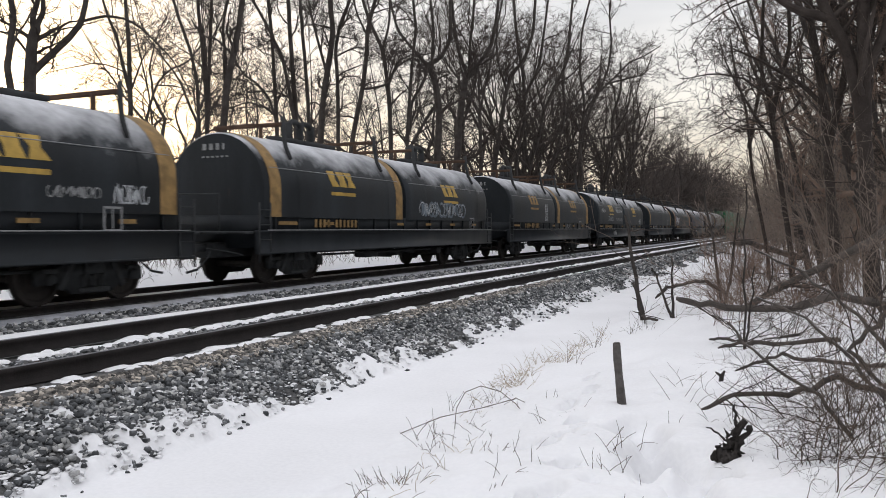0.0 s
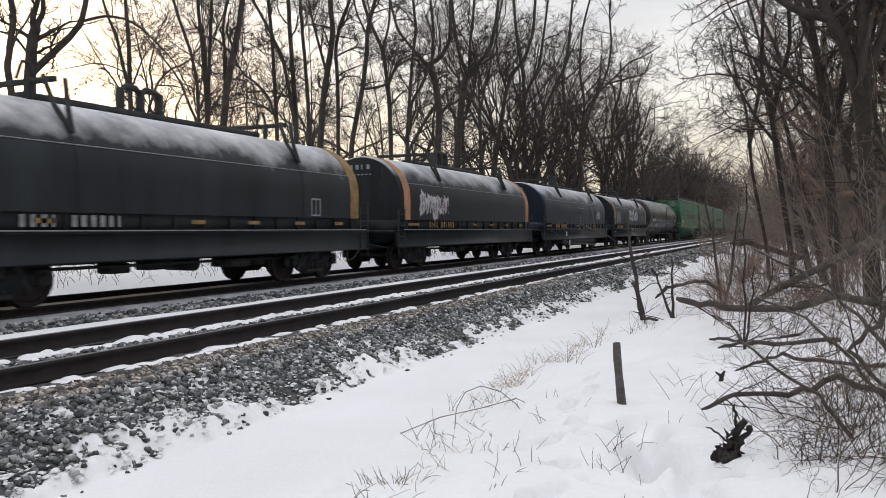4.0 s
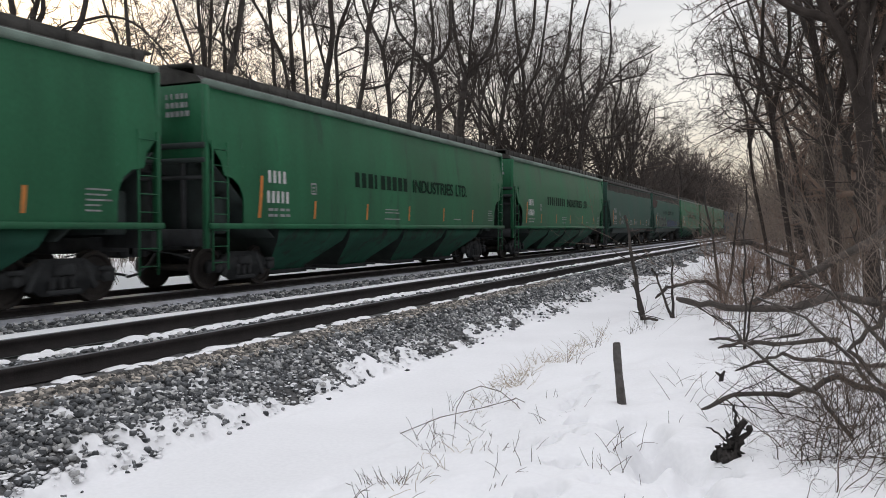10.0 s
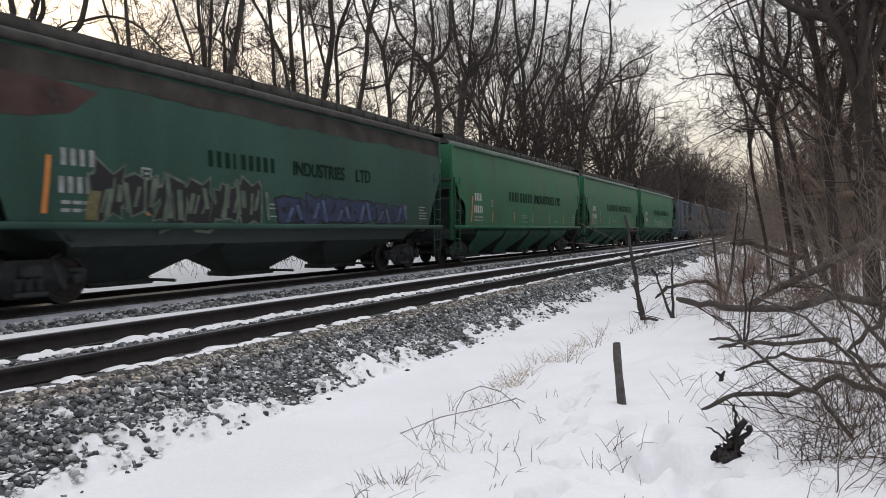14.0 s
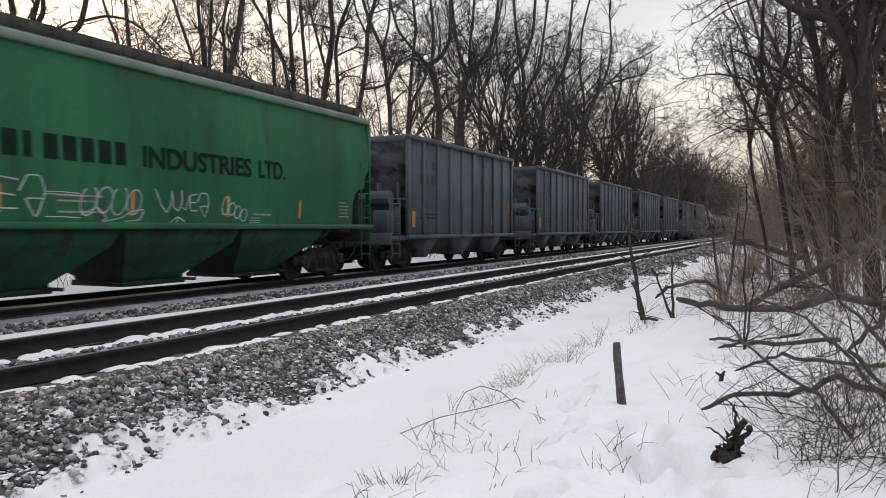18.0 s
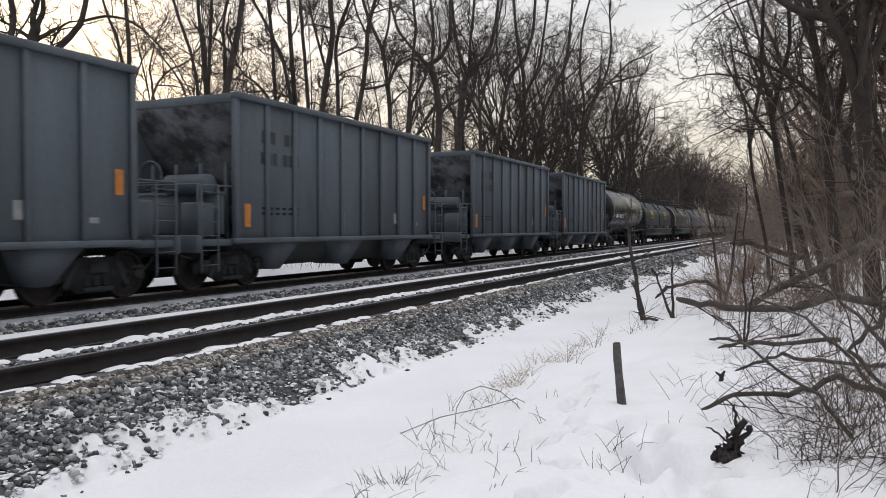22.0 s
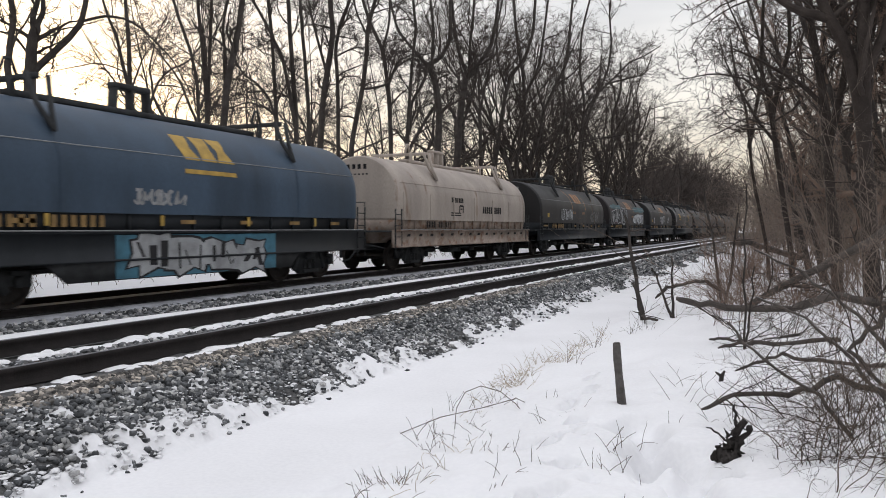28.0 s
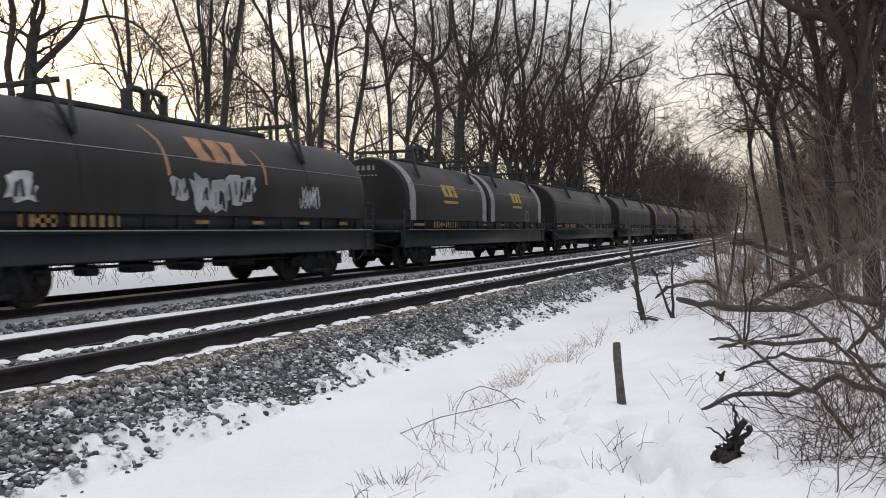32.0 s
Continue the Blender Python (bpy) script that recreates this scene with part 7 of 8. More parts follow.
def covered_hopper(f, b, material, label, bays=4, old=False, tag=None, seed=0, name_z=2.36, name_at=5.7):
    """A covered grain hopper: smooth side sheets over sloping bays, roof with running board, open ends with ladders."""
    car = new("covered_hopper")
    ln = b - f
    hl = ln / 2
    e = 4.22
    side_x = lambda z: 1.62 - 0.036 * (z - 2.1) ** 2
    for s in (1, -1):
        g = Geo()
        ends = [(0.0, 3.06), (0.20, 2.90), (0.38, 2.70), (0.45, 2.44), (0.50, 2.40), (0.74, 2.36), (0.94, 2.22), (1.04, 2.02), (1.07, 1.78), (1.07, 1.42)] if not old else [(0.0, 3.0), (0.30, 2.72), (0.52, 2.40), (0.74, 2.05), (0.90, 1.72), (1.0, 1.42)]
        low = [(-hl + y, z) for y, z in ends] + [(hl - y, z) for y, z in ends[::-1]]
        rows = []
        for y, z in low:
            rows.append([(s * side_x(z + (e - z) * k / 5), y, z + (e - z) * k / 5) for k in range(6)])
        v = np.array(rows).reshape(-1, 3)
        m = len(low)
        i = (np.arange(m - 1)[:, None] * 6 + np.arange(5)[None]).reshape(-1)
        q = np.stack((i, i + 6, i + 7, i + 1), axis=-1)
        g.add(v, quads=q if s > 0 else q[:, ::-1])
        v2 = v.copy()
        v2[:, 0] -= s * 0.03
        g.add(v2, quads=q[:, ::-1] if s > 0 else q)
        part("side_sheet", g, material, car, "smooth painted side sheet" if not old else "faded stained side sheet", True)
        g = Geo().box((s * 1.62, 0, 1.36), (0.10, ln, 0.12), 0.02)
        part("side_sill", g, material, car)
        g = Geo().box((s * 1.48, 0, e + 0.04), (0.17, ln, 0.15), 0.03)
        part("top_chord", g, ROOF_DARK if old else GREEN_ROOF, car, "grimy top chord" if old else "dusty pale top chord")
        for y in (-hl + 0.04, hl - 0.04):
            part("corner_post", Geo().box((s * 1.50, y, (e + 0.9) / 2), (0.12, 0.12, e - 0.9), 0.015), material, car)
    roof = [(1.46, e + 0.07), (1.3, e + 0.20), (0.8, e + 0.34), (0.3, e + 0.40), (-0.3, e + 0.40), (-0.8, e + 0.34), (-1.3, e + 0.20), (-1.46, e + 0.07)]
    part("roof", Geo().sweep(roof, [-hl, hl], closed=True), ROOF_DARK, car, "grimy arched roof", True)
    g = Geo().box((0, 0, e + 0.47), (0.5, ln * 0.96, 0.16), 0.02)
    for k in range(18):
        g.box((0, -hl + 0.5 + k * (ln - 1) / 17, e + 0.53), (0.62, 0.1, 0.14), 0.02)
    part("roof_hatch", g, ROOF_DARK, car, "long trough hatch along the roof")
    for s in (1, -1):
        g = Geo().box((s * 0.95, 0, e + 0.40), (0.55, ln + 0.3, 0.05), 0.006).box((s * 1.2, 0, e + 0.32), (0.05, ln - 0.1, 0.2), 0.006)
        for k in range(24):
            g.box((s * 1.18, -hl + 0.3 + k * (ln - 0.6) / 23, e + 0.30), (0.16, 0.06, 0.24), 0.006)
        part("running_board", g, ROOF_DARK, car, "dark grated running board")
    for s in (-1, 1):
        top = 2.72
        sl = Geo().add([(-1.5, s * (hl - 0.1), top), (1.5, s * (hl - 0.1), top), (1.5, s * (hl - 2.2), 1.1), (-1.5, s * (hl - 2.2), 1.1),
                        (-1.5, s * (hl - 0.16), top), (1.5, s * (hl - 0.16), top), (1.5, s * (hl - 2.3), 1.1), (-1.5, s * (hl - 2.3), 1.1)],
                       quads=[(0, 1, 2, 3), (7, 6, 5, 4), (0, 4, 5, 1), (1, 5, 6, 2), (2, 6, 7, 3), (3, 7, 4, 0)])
        # sheets inside the open end are coloured as dark as its shade
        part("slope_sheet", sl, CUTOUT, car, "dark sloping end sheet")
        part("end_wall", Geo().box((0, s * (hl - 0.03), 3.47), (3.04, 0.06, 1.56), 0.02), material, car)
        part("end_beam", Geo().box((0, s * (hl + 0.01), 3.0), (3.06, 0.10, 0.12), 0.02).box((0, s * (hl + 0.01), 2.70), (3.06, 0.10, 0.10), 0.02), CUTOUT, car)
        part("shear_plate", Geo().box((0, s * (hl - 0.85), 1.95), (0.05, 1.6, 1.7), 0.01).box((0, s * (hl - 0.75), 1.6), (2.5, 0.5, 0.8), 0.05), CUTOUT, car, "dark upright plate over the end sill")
        # plate added to back the open end with its shade as dark colour
        part("dark_end_plate", Geo().box((0, s * (hl - 0.34), 1.85), (2.75, 0.04, 1.15), 0.01), CUTOUT, car, "added plate carrying the open end's shade in its colour")
        g = Geo().box((0, s * (hl - 0.1), 1.12), (3.1, 0.24, 0.35), 0.02).box((0, s * (hl - 0.5), 1.0), (0.6, 1.8, 0.3), 0.03)
        for x in (-0.9, 0.0, 0.9):
            g.box((x, s * (hl - 0.05), 2.3), (0.08, 0.1, 2.1), 0.01)
        g.box((0, s * (hl - 0.02), 2.35), (2.9, 0.06, 0.08), 0.01)
        g.disc((0, s * (hl - 0.7), 1.75), [(-0.5, 0.2), (0.5, 0.2)], 12)
        part("end_frame", g, STEEL, car)
        ladder(car, 1.6, s * (hl - 0.35), 0.45, 3.1, 0.46, material, 8)
        ladder(car, -1.1, s * (hl + 0.05), 0.9, 4.2, 0.42, material, 9, "x")
        coupler(car, s * (hl + 0.15), s < 0)
        truck(car, s * (hl - 1.75))
    # lower side sheets and discharge bays
    a0 = hl - (2.3 if old else 2.35)
    if old:
        for s in (1, -1):
            g = Geo().add([(s * 1.57, -a0 - 0.55, 1.33), (s * 1.57, a0 + 0.55, 1.33), (s * 1.36, a0, 1.0), (s * 1.36, -a0, 1.0),
                           (s * 1.53, -a0 - 0.55, 1.33), (s * 1.53, a0 + 0.55, 1.33), (s * 1.32, a0, 1.0), (s * 1.32, -a0, 1.0)],
                          quads=[(0, 1, 2, 3), (7, 6, 5, 4), (2, 3, 7, 6), (0, 4, 7, 3), (1, 5, 6, 2)])
            part("lower_sheet", g, CUTOUT, car)
    n = bays
    for k in range(n):
        y0 = -a0 + k * 2 * a0 / n + 0.03
        y1 = y0 + 2 * a0 / n - 0.06
        c = (y0 + y1) / 2
        w = (y1 - y0) / 2
        t = 0.38 if old else 0.5
        v = []
        for z, hx, hy in (((1.2, 1.36, w), (0.84, 0.85, w * 0.86), (0.34, 0.30, w * 0.38), (0.26, 0.30, w * 0.38)) if old else ((1.34, 1.58, w), (1.0, 1.42, w * 0.92), (0.36, 0.66, w * t), (0.28, 0.66, w * t))):
            v += [(-hx, c - hy, z), (hx, c - hy, z), (hx, c + hy, z), (-hx, c + hy, z)]
        sides, slopes = [], []
        for lv in range(3):
            for i in range(4):
                j = (i + 1) % 4
                (sides if i % 2 else slopes).append((lv * 4 + i, (lv + 1) * 4 + i, (lv + 1) * 4 + j, lv * 4 + j))
        bay = part("hopper_bay", Geo().add(v, quads=sides, polys=[[0, 1, 2, 3], [15, 14, 13, 12]]), CUTOUT if old else GREEN_LOW, car, "dark sloping discharge bay")
        # sloping ends get a dark colour for their shade, not the side's green
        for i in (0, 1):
            part("slope_sheet", faces(v, slopes[i::2]), CUTOUT, bay, "sloping end of the bay with shade in its dark colour")
        gate = Geo().box((0, c, 0.24), (0.75 if old else 1.4, w * t * 2 + 0.1, 0.10), 0.015).tube([(-0.9, c + w * t, 0.27), (1.0, c + w * t, 0.27)], 0.035, 6)
        part("gate", gate, STEEL, bay, "discharge gate")
    # markings
    y = -hl + 1.92
    part("lettering", wrap(letters(y, 2.34, 4, 0.10, 0.28, 0.85, 1) + letters(y - 0.05, 1.89, 5, 0.10, 0.27, 0.78, 2), side_x), WHITEM if not old else GREYM, car, "plain white bars")
    r = random.Random(seed)
    small = [bar(y + k * 0.22, y + k * 0.22 + r.uniform(0.12, 0.19), 1.58 + d, 1.64 + d) for k in range(4) for d in (0, 0.13)]
    small += [bar(hl - 1.75, hl - 1.75 + r.uniform(0.3, 0.6), 1.6 + k * 0.09, 1.63 + k * 0.09) for k in range(5)]
    small += [bar(y + 1.68, y + 1.92, 2.14, 2.18), bar(y + 1.68, y + 1.92, 2.38, 2.42), bar(y + 1.68, y + 1.71, 2.14, 2.42), bar(y + 1.89, y + 1.92, 2.14, 2.42), bar(y + 1.75, y + 1.85, 2.2, 2.24), bar(y + 1.75, y + 1.85, 2.29, 2.33)]
    small += [bar(-hl + 7.35, -hl + 7.35 + r.uniform(0.7, 0.95), 1.84 - k * 0.09, 1.87 - k * 0.09) for k in (0, 1, 3)] + [bar(-hl + 12.3, -hl + 12.9, 1.6, 1.64)]
    part("lettering", wrap(small, side_x), GREYM, car, "small plain bars")
    if name_z and not old:
        n0, z1 = -hl + name_at, name_z + 0.46
        part("lettering", wrap(letters(n0, name_z + 0.06, 9, 0.26, 0.40, 0.36, 5), side_x), DARKM, car, "company name as dark plain bars")
        words(car, "INDUSTRIES", n0 + 3.45, n0 + 6.52, name_z + 0.06, z1, side_x(name_z + 0.2) + 0.012, DARKM)
        words(car, "LTD.", n0 + 6.78, n0 + 7.74, name_z + 0.06, z1, side_x(name_z + 0.2) + 0.012, DARKM)
    elif name_z:
        part("lettering", wrap(letters(-2.98, 2.56, 9, 0.15, 0.33, 0.7, 5), side_x), DARKM, car, "company name as dark plain bars")
        words(car, "INDUSTRIES", -0.08, 2.2, 2.56, 2.90, side_x(2.65) + 0.012, DARKM)
        words(car, "LTD", 2.78, 3.55, 2.56, 2.90, side_x(2.65) + 0.012, DARKM)
    if old:
        ys = np.linspace(-hl + 0.1, hl - 0.1, 60)
        v = []
        for yy in ys:
            low = 3.72 + 0.07 * bumps(yy, seed, 0.9) + 0.05 * bumps(yy, seed, 3.0, 4.0)
            v += [(side_x(z) + 0.006, yy, z) for z in (low, (low + 4.12) / 2, 4.12)]
        k = np.arange(59)[:, None] * 3 + np.arange(2)[None]
        part("dirt_band", Geo().add(v, quads=np.stack((k, k + 3, k + 4, k + 1), axis=-1).reshape(-1, 4)), DUST, car, "brown dust below the roof", True)
    g = [bar(-hl + 1.55, -hl + 1.65, 1.55, 2.48, 0.10)]
    g += [bar(-hl + 3.72 + k * 2.56, -hl + 3.80 + k * 2.56, 1.55, 1.98, 0.03) for k in range(5)]
    part("reflector", wrap(g, side_x), ORANGE, car)
    g = Geo()
    for k in range(3):
        for q in letters(0.55, 3.95 - k * 0.18, 5, 0.1, 0.11, 0.3, k):
            g.add([(yy, -hl - 0.068, z) for yy, z in q], quads=[(0, 1, 2, 3)])
    part("lettering", g, GREYM, car, "plain bars on the end wall")
    if tag:
        tag(car, side_x, hl)
    car.location = (FAR_C, (f + b) / 2, 0)
    CARS.append((car, (f + b) / 2))
    return tagged(car, label, "hopper car", "freight cars of the train")


def open_hopper(f, b, label, seed=0):
    """An open-top stone hopper: ribbed side sheets, sloping ends over open platforms, three pairs of chutes."""
    car = new("open_hopper")
    ln = b - f
    hl = ln / 2
    z0, z1 = 1.05, 4.12
    for s in (1, -1):
        part("side_sheet", Geo().box((s * 1.50, 0, (z0 + z1) / 2), (0.05, ln, z1 - z0), 0.01), GREY, car, "flat grey side sheet")
        for k in range(10):
            y = -hl + 0.06 + k * (ln - 0.12) / 9
            part("side_post", Geo().box((s * 1.565, y, (z0 + z1) / 2), (0.08, 0.14, z1 - z0 - 0.06), 0.02), GREY, car)
        part("top_chord", Geo().box((s * 1.55, 0, z1 + 0.02), (0.18, ln + 0.05, 0.14), 0.02), GREY, car)
        part("side_sill", Geo().box((s * 1.56, 0, z0), (0.16, ln + 0.1, 0.12), 0.015), GREY, car)
    for s in (-1, 1):
        v = []
        for z, y in ((z1 - 0.14, hl), (0.95, hl - 2.3)):
            v += [(-1.48, s * y, z), (1.48, s * y, z), (-1.48, s * (y - 0.06), z), (1.48, s * (y - 0.06), z)]
        part("slope_sheet", Geo().add(v, quads=[(0, 1, 5, 4), (3, 2, 6, 7), (0, 2, 3, 1), (4, 5, 7, 6), (0, 4, 6, 2), (1, 3, 7, 5)]), SOOT, car, "sooty sloping end sheet")
        part("end_wall", Geo().box((0, s * (hl - 0.03), z1 - 0.04), (2.95, 0.10, 0.2), 0.015), GREY, car)
        g = Geo().box((0, s * (hl + 0.55), 1.02), (3.0, 1.15, 0.14), 0.02).box((0, s * (hl + 1.05), 1.0), (3.1, 0.16, 0.36), 0.02)
        part("end_panel", Geo().box((0, s * (hl + 0.12), 1.62), (2.7, 0.06, 0.86), 0.02).box((0, s * (hl + 0.14), 2.06), (2.75, 0.12, 0.06), 0.01), GREY, car, "flat grey panel behind the platform")
        for x in (-1.05, -0.35, 0.35, 1.05):
            part("end_post", Geo().box((x, s * (hl - 0.35), 1.9), (0.09, 0.09, 1.7), 0.01), GREY, car)
        part("end_platform", g, GREY, car, "open end platform")
        part("brake_reservoir", Geo().disc((0.55, s * (hl + 0.25), 2.25), [(-0.62, 0.12), (-0.55, 0.22), (0.55, 0.22), (0.62, 0.12)], 16), GREY, car, "round grey brake reservoir", True)
        g = Geo()
        for x in (-1.5, 1.5):
            g.tube([(x, s * (hl + 1.05), 0.9), (x, s * (hl + 1.05), 2.2), (x, s * hl, 2.2)], 0.025, 5)
        g.tube([(-1.5, s * (hl + 1.05), 2.2), (1.5, s * (hl + 1.05), 2.2)], 0.025, 5)
        g.box((1.0, s * (hl + 0.5), 1.5), (0.5, 0.5, 0.7), 0.04)
        part("handrail", g, GREY, car)
        ladder(car, 1.54, s * (hl + 0.75), 0.42, 2.2, 0.5, GREY, 6)
        if s < 0:
            pts = [(0.2 + 0.3 * math.cos(a), s * (hl + 1.0), 2.4 + 0.3 * math.sin(a)) for a in np.linspace(0, 6.283, 17)]
            part("brake_wheel", Geo().tube(pts, 0.02, 5), GREY, car)
        coupler(car, s * (hl + 1.0), s < 0)
        truck(car, s * (hl - 0.45))
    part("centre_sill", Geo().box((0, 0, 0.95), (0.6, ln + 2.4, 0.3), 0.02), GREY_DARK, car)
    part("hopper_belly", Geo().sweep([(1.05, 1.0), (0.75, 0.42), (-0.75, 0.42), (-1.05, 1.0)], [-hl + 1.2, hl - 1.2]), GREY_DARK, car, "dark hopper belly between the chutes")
    for k in range(3):
        c = (k - 1) * 3.05 + 0.1
        for side in (1, -1):
            v = []
            for z, hx, y0, y1 in ((1.0, 1.50, c - 0.62, c + 0.58), (0.36, 1.24, c - 0.16, c + 0.14)):
                v += [(side * 0.35, y0, z), (side * hx, y0, z), (side * hx, y1, z), (side * 0.35, y1, z)]
            qs = [(0, 4, 5, 1), (1, 5, 6, 2), (2, 6, 7, 3), (3, 7, 4, 0)]
            part("chute", Geo().add(v, quads=qs if side > 0 else [q[::-1] for q in qs], polys=[[4, 7, 6, 5], [0, 1, 2, 3]]), GREY, car, "sloping discharge chute")
    xf = lambda z: 1.528
    part("lettering", wrap(letters(-hl + 0.95, 3.22, 2, 0.22, 0.27, 0.3, 1) + letters(-hl + 1.8, 3.22, 2, 0.2, 0.27, 0.3, 2) + letters(-hl + 0.92, 2.75, 3, 0.17, 0.27, 0.3, 3) + letters(-hl + 1.75, 2.75, 3, 0.17, 0.27, 0.3, 4), xf), GREY_DARK, car, "dark plain bars")
    part("reflector", wrap([bar(-hl + 0.35, -hl + 0.55, 1.35, 1.85), bar(hl - 0.45, hl - 0.27, 1.9, 2.35), bar(-hl * 0.1, -hl * 0.1 + 0.12, 1.3, 1.7)], xf, 0.012), ORANGE, car)
    r = random.Random(seed)
    q = [bar(hl - 2.4, hl - 2.1, 1.45, 1.75), bar(hl - 1.1, hl - 0.8, 1.4, 1.5)]
    q += [bar(-hl + 0.95 + k * 0.25, -hl + 1.1 + k * 0.25, 1.62 + d, 1.67 + d) for k in range(6) for d in (0, 0.12)]
    part("lettering", wrap(q[:2], xf), GREYM, car, "small pale plates")
    part("lettering", wrap(q[2:], xf), BLACKM, car, "small plain bars")
    car.location = (FAR_C, (f + b) / 2, 0)
    CARS.append((car, (f + b) / 2))
    return tagged(car, label, "hopper car", "freight cars of the train")


# graffiti and other marks that set single cars apart
def frame_box(car, y, z, material=GREYM, xf=lambda z: 1.46):
    part("panel_outline", wrap([bar(y, y + 0.42, z, z + 0.04), bar(y, y + 0.42, z + 0.4, z + 0.44), bar(y, y + 0.04, z, z + 0.44), bar(y + 0.38, y + 0.42, z, z + 0.44), bar(y + 0.19, y + 0.22, z, z + 0.4)], xf), material, car)


def m_first(c, xf, hl):
    scrawl(c, xf, 4.0, 1.82, 1.0, 0.2, GREYM, 2, n=6, width=0.025)
    scrawl(c, xf, 5.25, 1.74, 0.85, 0.36, PAINT_W, 3, n=5, width=0.025)
    frame_box(c, 5.08, 1.26)


def m_pale(c, xf, hl):
    scrawl(c, xf, 0.9, 1.68, 3.7, 0.5, PAINT_F, 5, n=7, width=0.085)
    scrawl(c, xf, 1.0, 1.70, 3.6, 0.48, PAINT_W, 6, n=7, width=0.03)
    frame_box(c, hl - 1.8, 1.26)


def m_stripes(c, xf, hl):
    part("graffiti", wrap([bar(-1.86 + k * 0.12, -1.81 + k * 0.12, 1.66, 2.45) for k in range(4)], xf), PAINT_W, c, "thin upright sprayed stripe")
    scrawl(c, lambda z: 1.42, 2.0, 1.32, 0.9, 0.24, GREYM, 7, n=4, width=0.025)
    frame_box(c, 4.6, 1.26)


def m_tags(c, xf, hl):
    scrawl(c, xf, -6.95, 2.28, 1.1, 0.3, GREYM, 8, n=5, width=0.03)
    scrawl(c, xf, -2.6, 2.34, 1.9, 0.32, PAINT_W, 9, n=5, width=0.03)
    scrawl(c, xf, -5.0, 1.78, 1.5, 0.3, GREYM, 10, n=6, width=0.03)
    scrawl(c, xf, -2.6, 1.78, 2.0, 0.22, GREYM, 12, n=9, width=0.025)
    scrawl(c, xf, 5.65, 1.6, 0.7, 0.42, PAINT_W, 11, n=4, width=0.025)
    scrawl(c, lambda z: 1.51, -hl + 4.0, 0.85, 1.0, 0.3, GREYM, 12, n=5)


def m_silver(c, xf, hl):
    blobs(c, xf, -hl + 1.2, 1.7, 5, 0.5, 0.75, PAINT_W, PAINT_P, 13, "faded pale sprayed shapes")


def m_white_tag(c, xf, hl):
    scrawl(c, xf, 4.05, 1.78, 0.95, 0.58, PAINT_W, 14, n=5, width=0.035)
    part("panel", wrap([bar(-2.36, -2.10, 0.42, 0.70), bar(-2.97, -2.73, 0.92, 1.14)], lambda z: 1.512), PAINT_W, c, "small pale placard")
    part("seam", wrap([bar(-0.47, 1.0, 2.42, 2.45)], xf), GREYM, c, "pale scratch along the hood")
    part("panel", wrap([bar(0.25, 0.33, 1.9, 2.02), bar(0.25, 0.33, 1.66, 1.76)], xf), PAINT_W, c)


def m_blocky(c, xf, hl):
    part("graffiti", wrap([bar(-5.3, -4.0, 1.7, 2.44)], xf, 0.004), PAINT_F, c, "faded grey sprayed panel")
    blobs(c, xf, -0.95, 1.86, 6, 0.60, 0.74, PAINT_S, PAINT_K, 15, "blocky pale grey sprayed shape")
    scrawl(c, xf, 3.3, 1.72, 1.9, 0.85, PAINT_F, 16, n=2, width=0.09)
    part("lettering", wrap(letters(-4.76, 1.32, 11, 0.125, 0.2, 0.38, 8, (4,)), lambda z: 1.41), YELLOW_OLD, c, "line of plain yellow bars")
    part("lettering", wrap([bar(-0.14, -0.02, 1.71, 1.81, -0.05)], xf), YELLOW_OLD, c, "small yellow mark")
    frame_box(c, -0.06, 1.22, PAINT_F)
    frame_box(c, 3.72, 1.22, PAINT_F)
    part("reflector", wrap([bar(-6.1, -5.7, 1.04, 1.13), bar(-0.26, 0.15, 0.97, 1.06), bar(2.6, 3.0, 0.97, 1.06), bar(5.95, 6.3, 1.05, 1.13)], lambda z: 1.505), YELLOW_OLD, c, "worn yellow sill mark")


def m_black_band(c, xf, hl):
    scrawl(c, xf, hl - 3.6, 2.6, 1.4, 0.4, GREYM, 18, n=4, width=0.07)
    scrawl(c, xf, hl - 3.2, 1.75, 1.3, 0.6, PAINT_W, 19, n=5)


def m_blue(c, xf, hl):
    scrawl(c, xf, -1.6, 1.76, 1.25, 0.28, GREYM, 20, n=6, width=0.06)
    part("graffiti", wrap([bar(-2.1, 2.5, 0.42, 1.2)], lambda z: 1.512), PAINT_C, c, "blue sprayed background")
    blobs(c, lambda z: 1.518, -1.8, 0.44, 4, 1.08, 0.74, PAINT_S, PAINT_K, 21, "silver sprayed puffy shapes")
    part("reflector", wrap([bar(y, y + 0.09, 1.36, 1.56) for y in (-3.45, -0.95, 1.6, 4.2)], lambda z: 1.43), YELLOW, c, "upright yellow reflector")


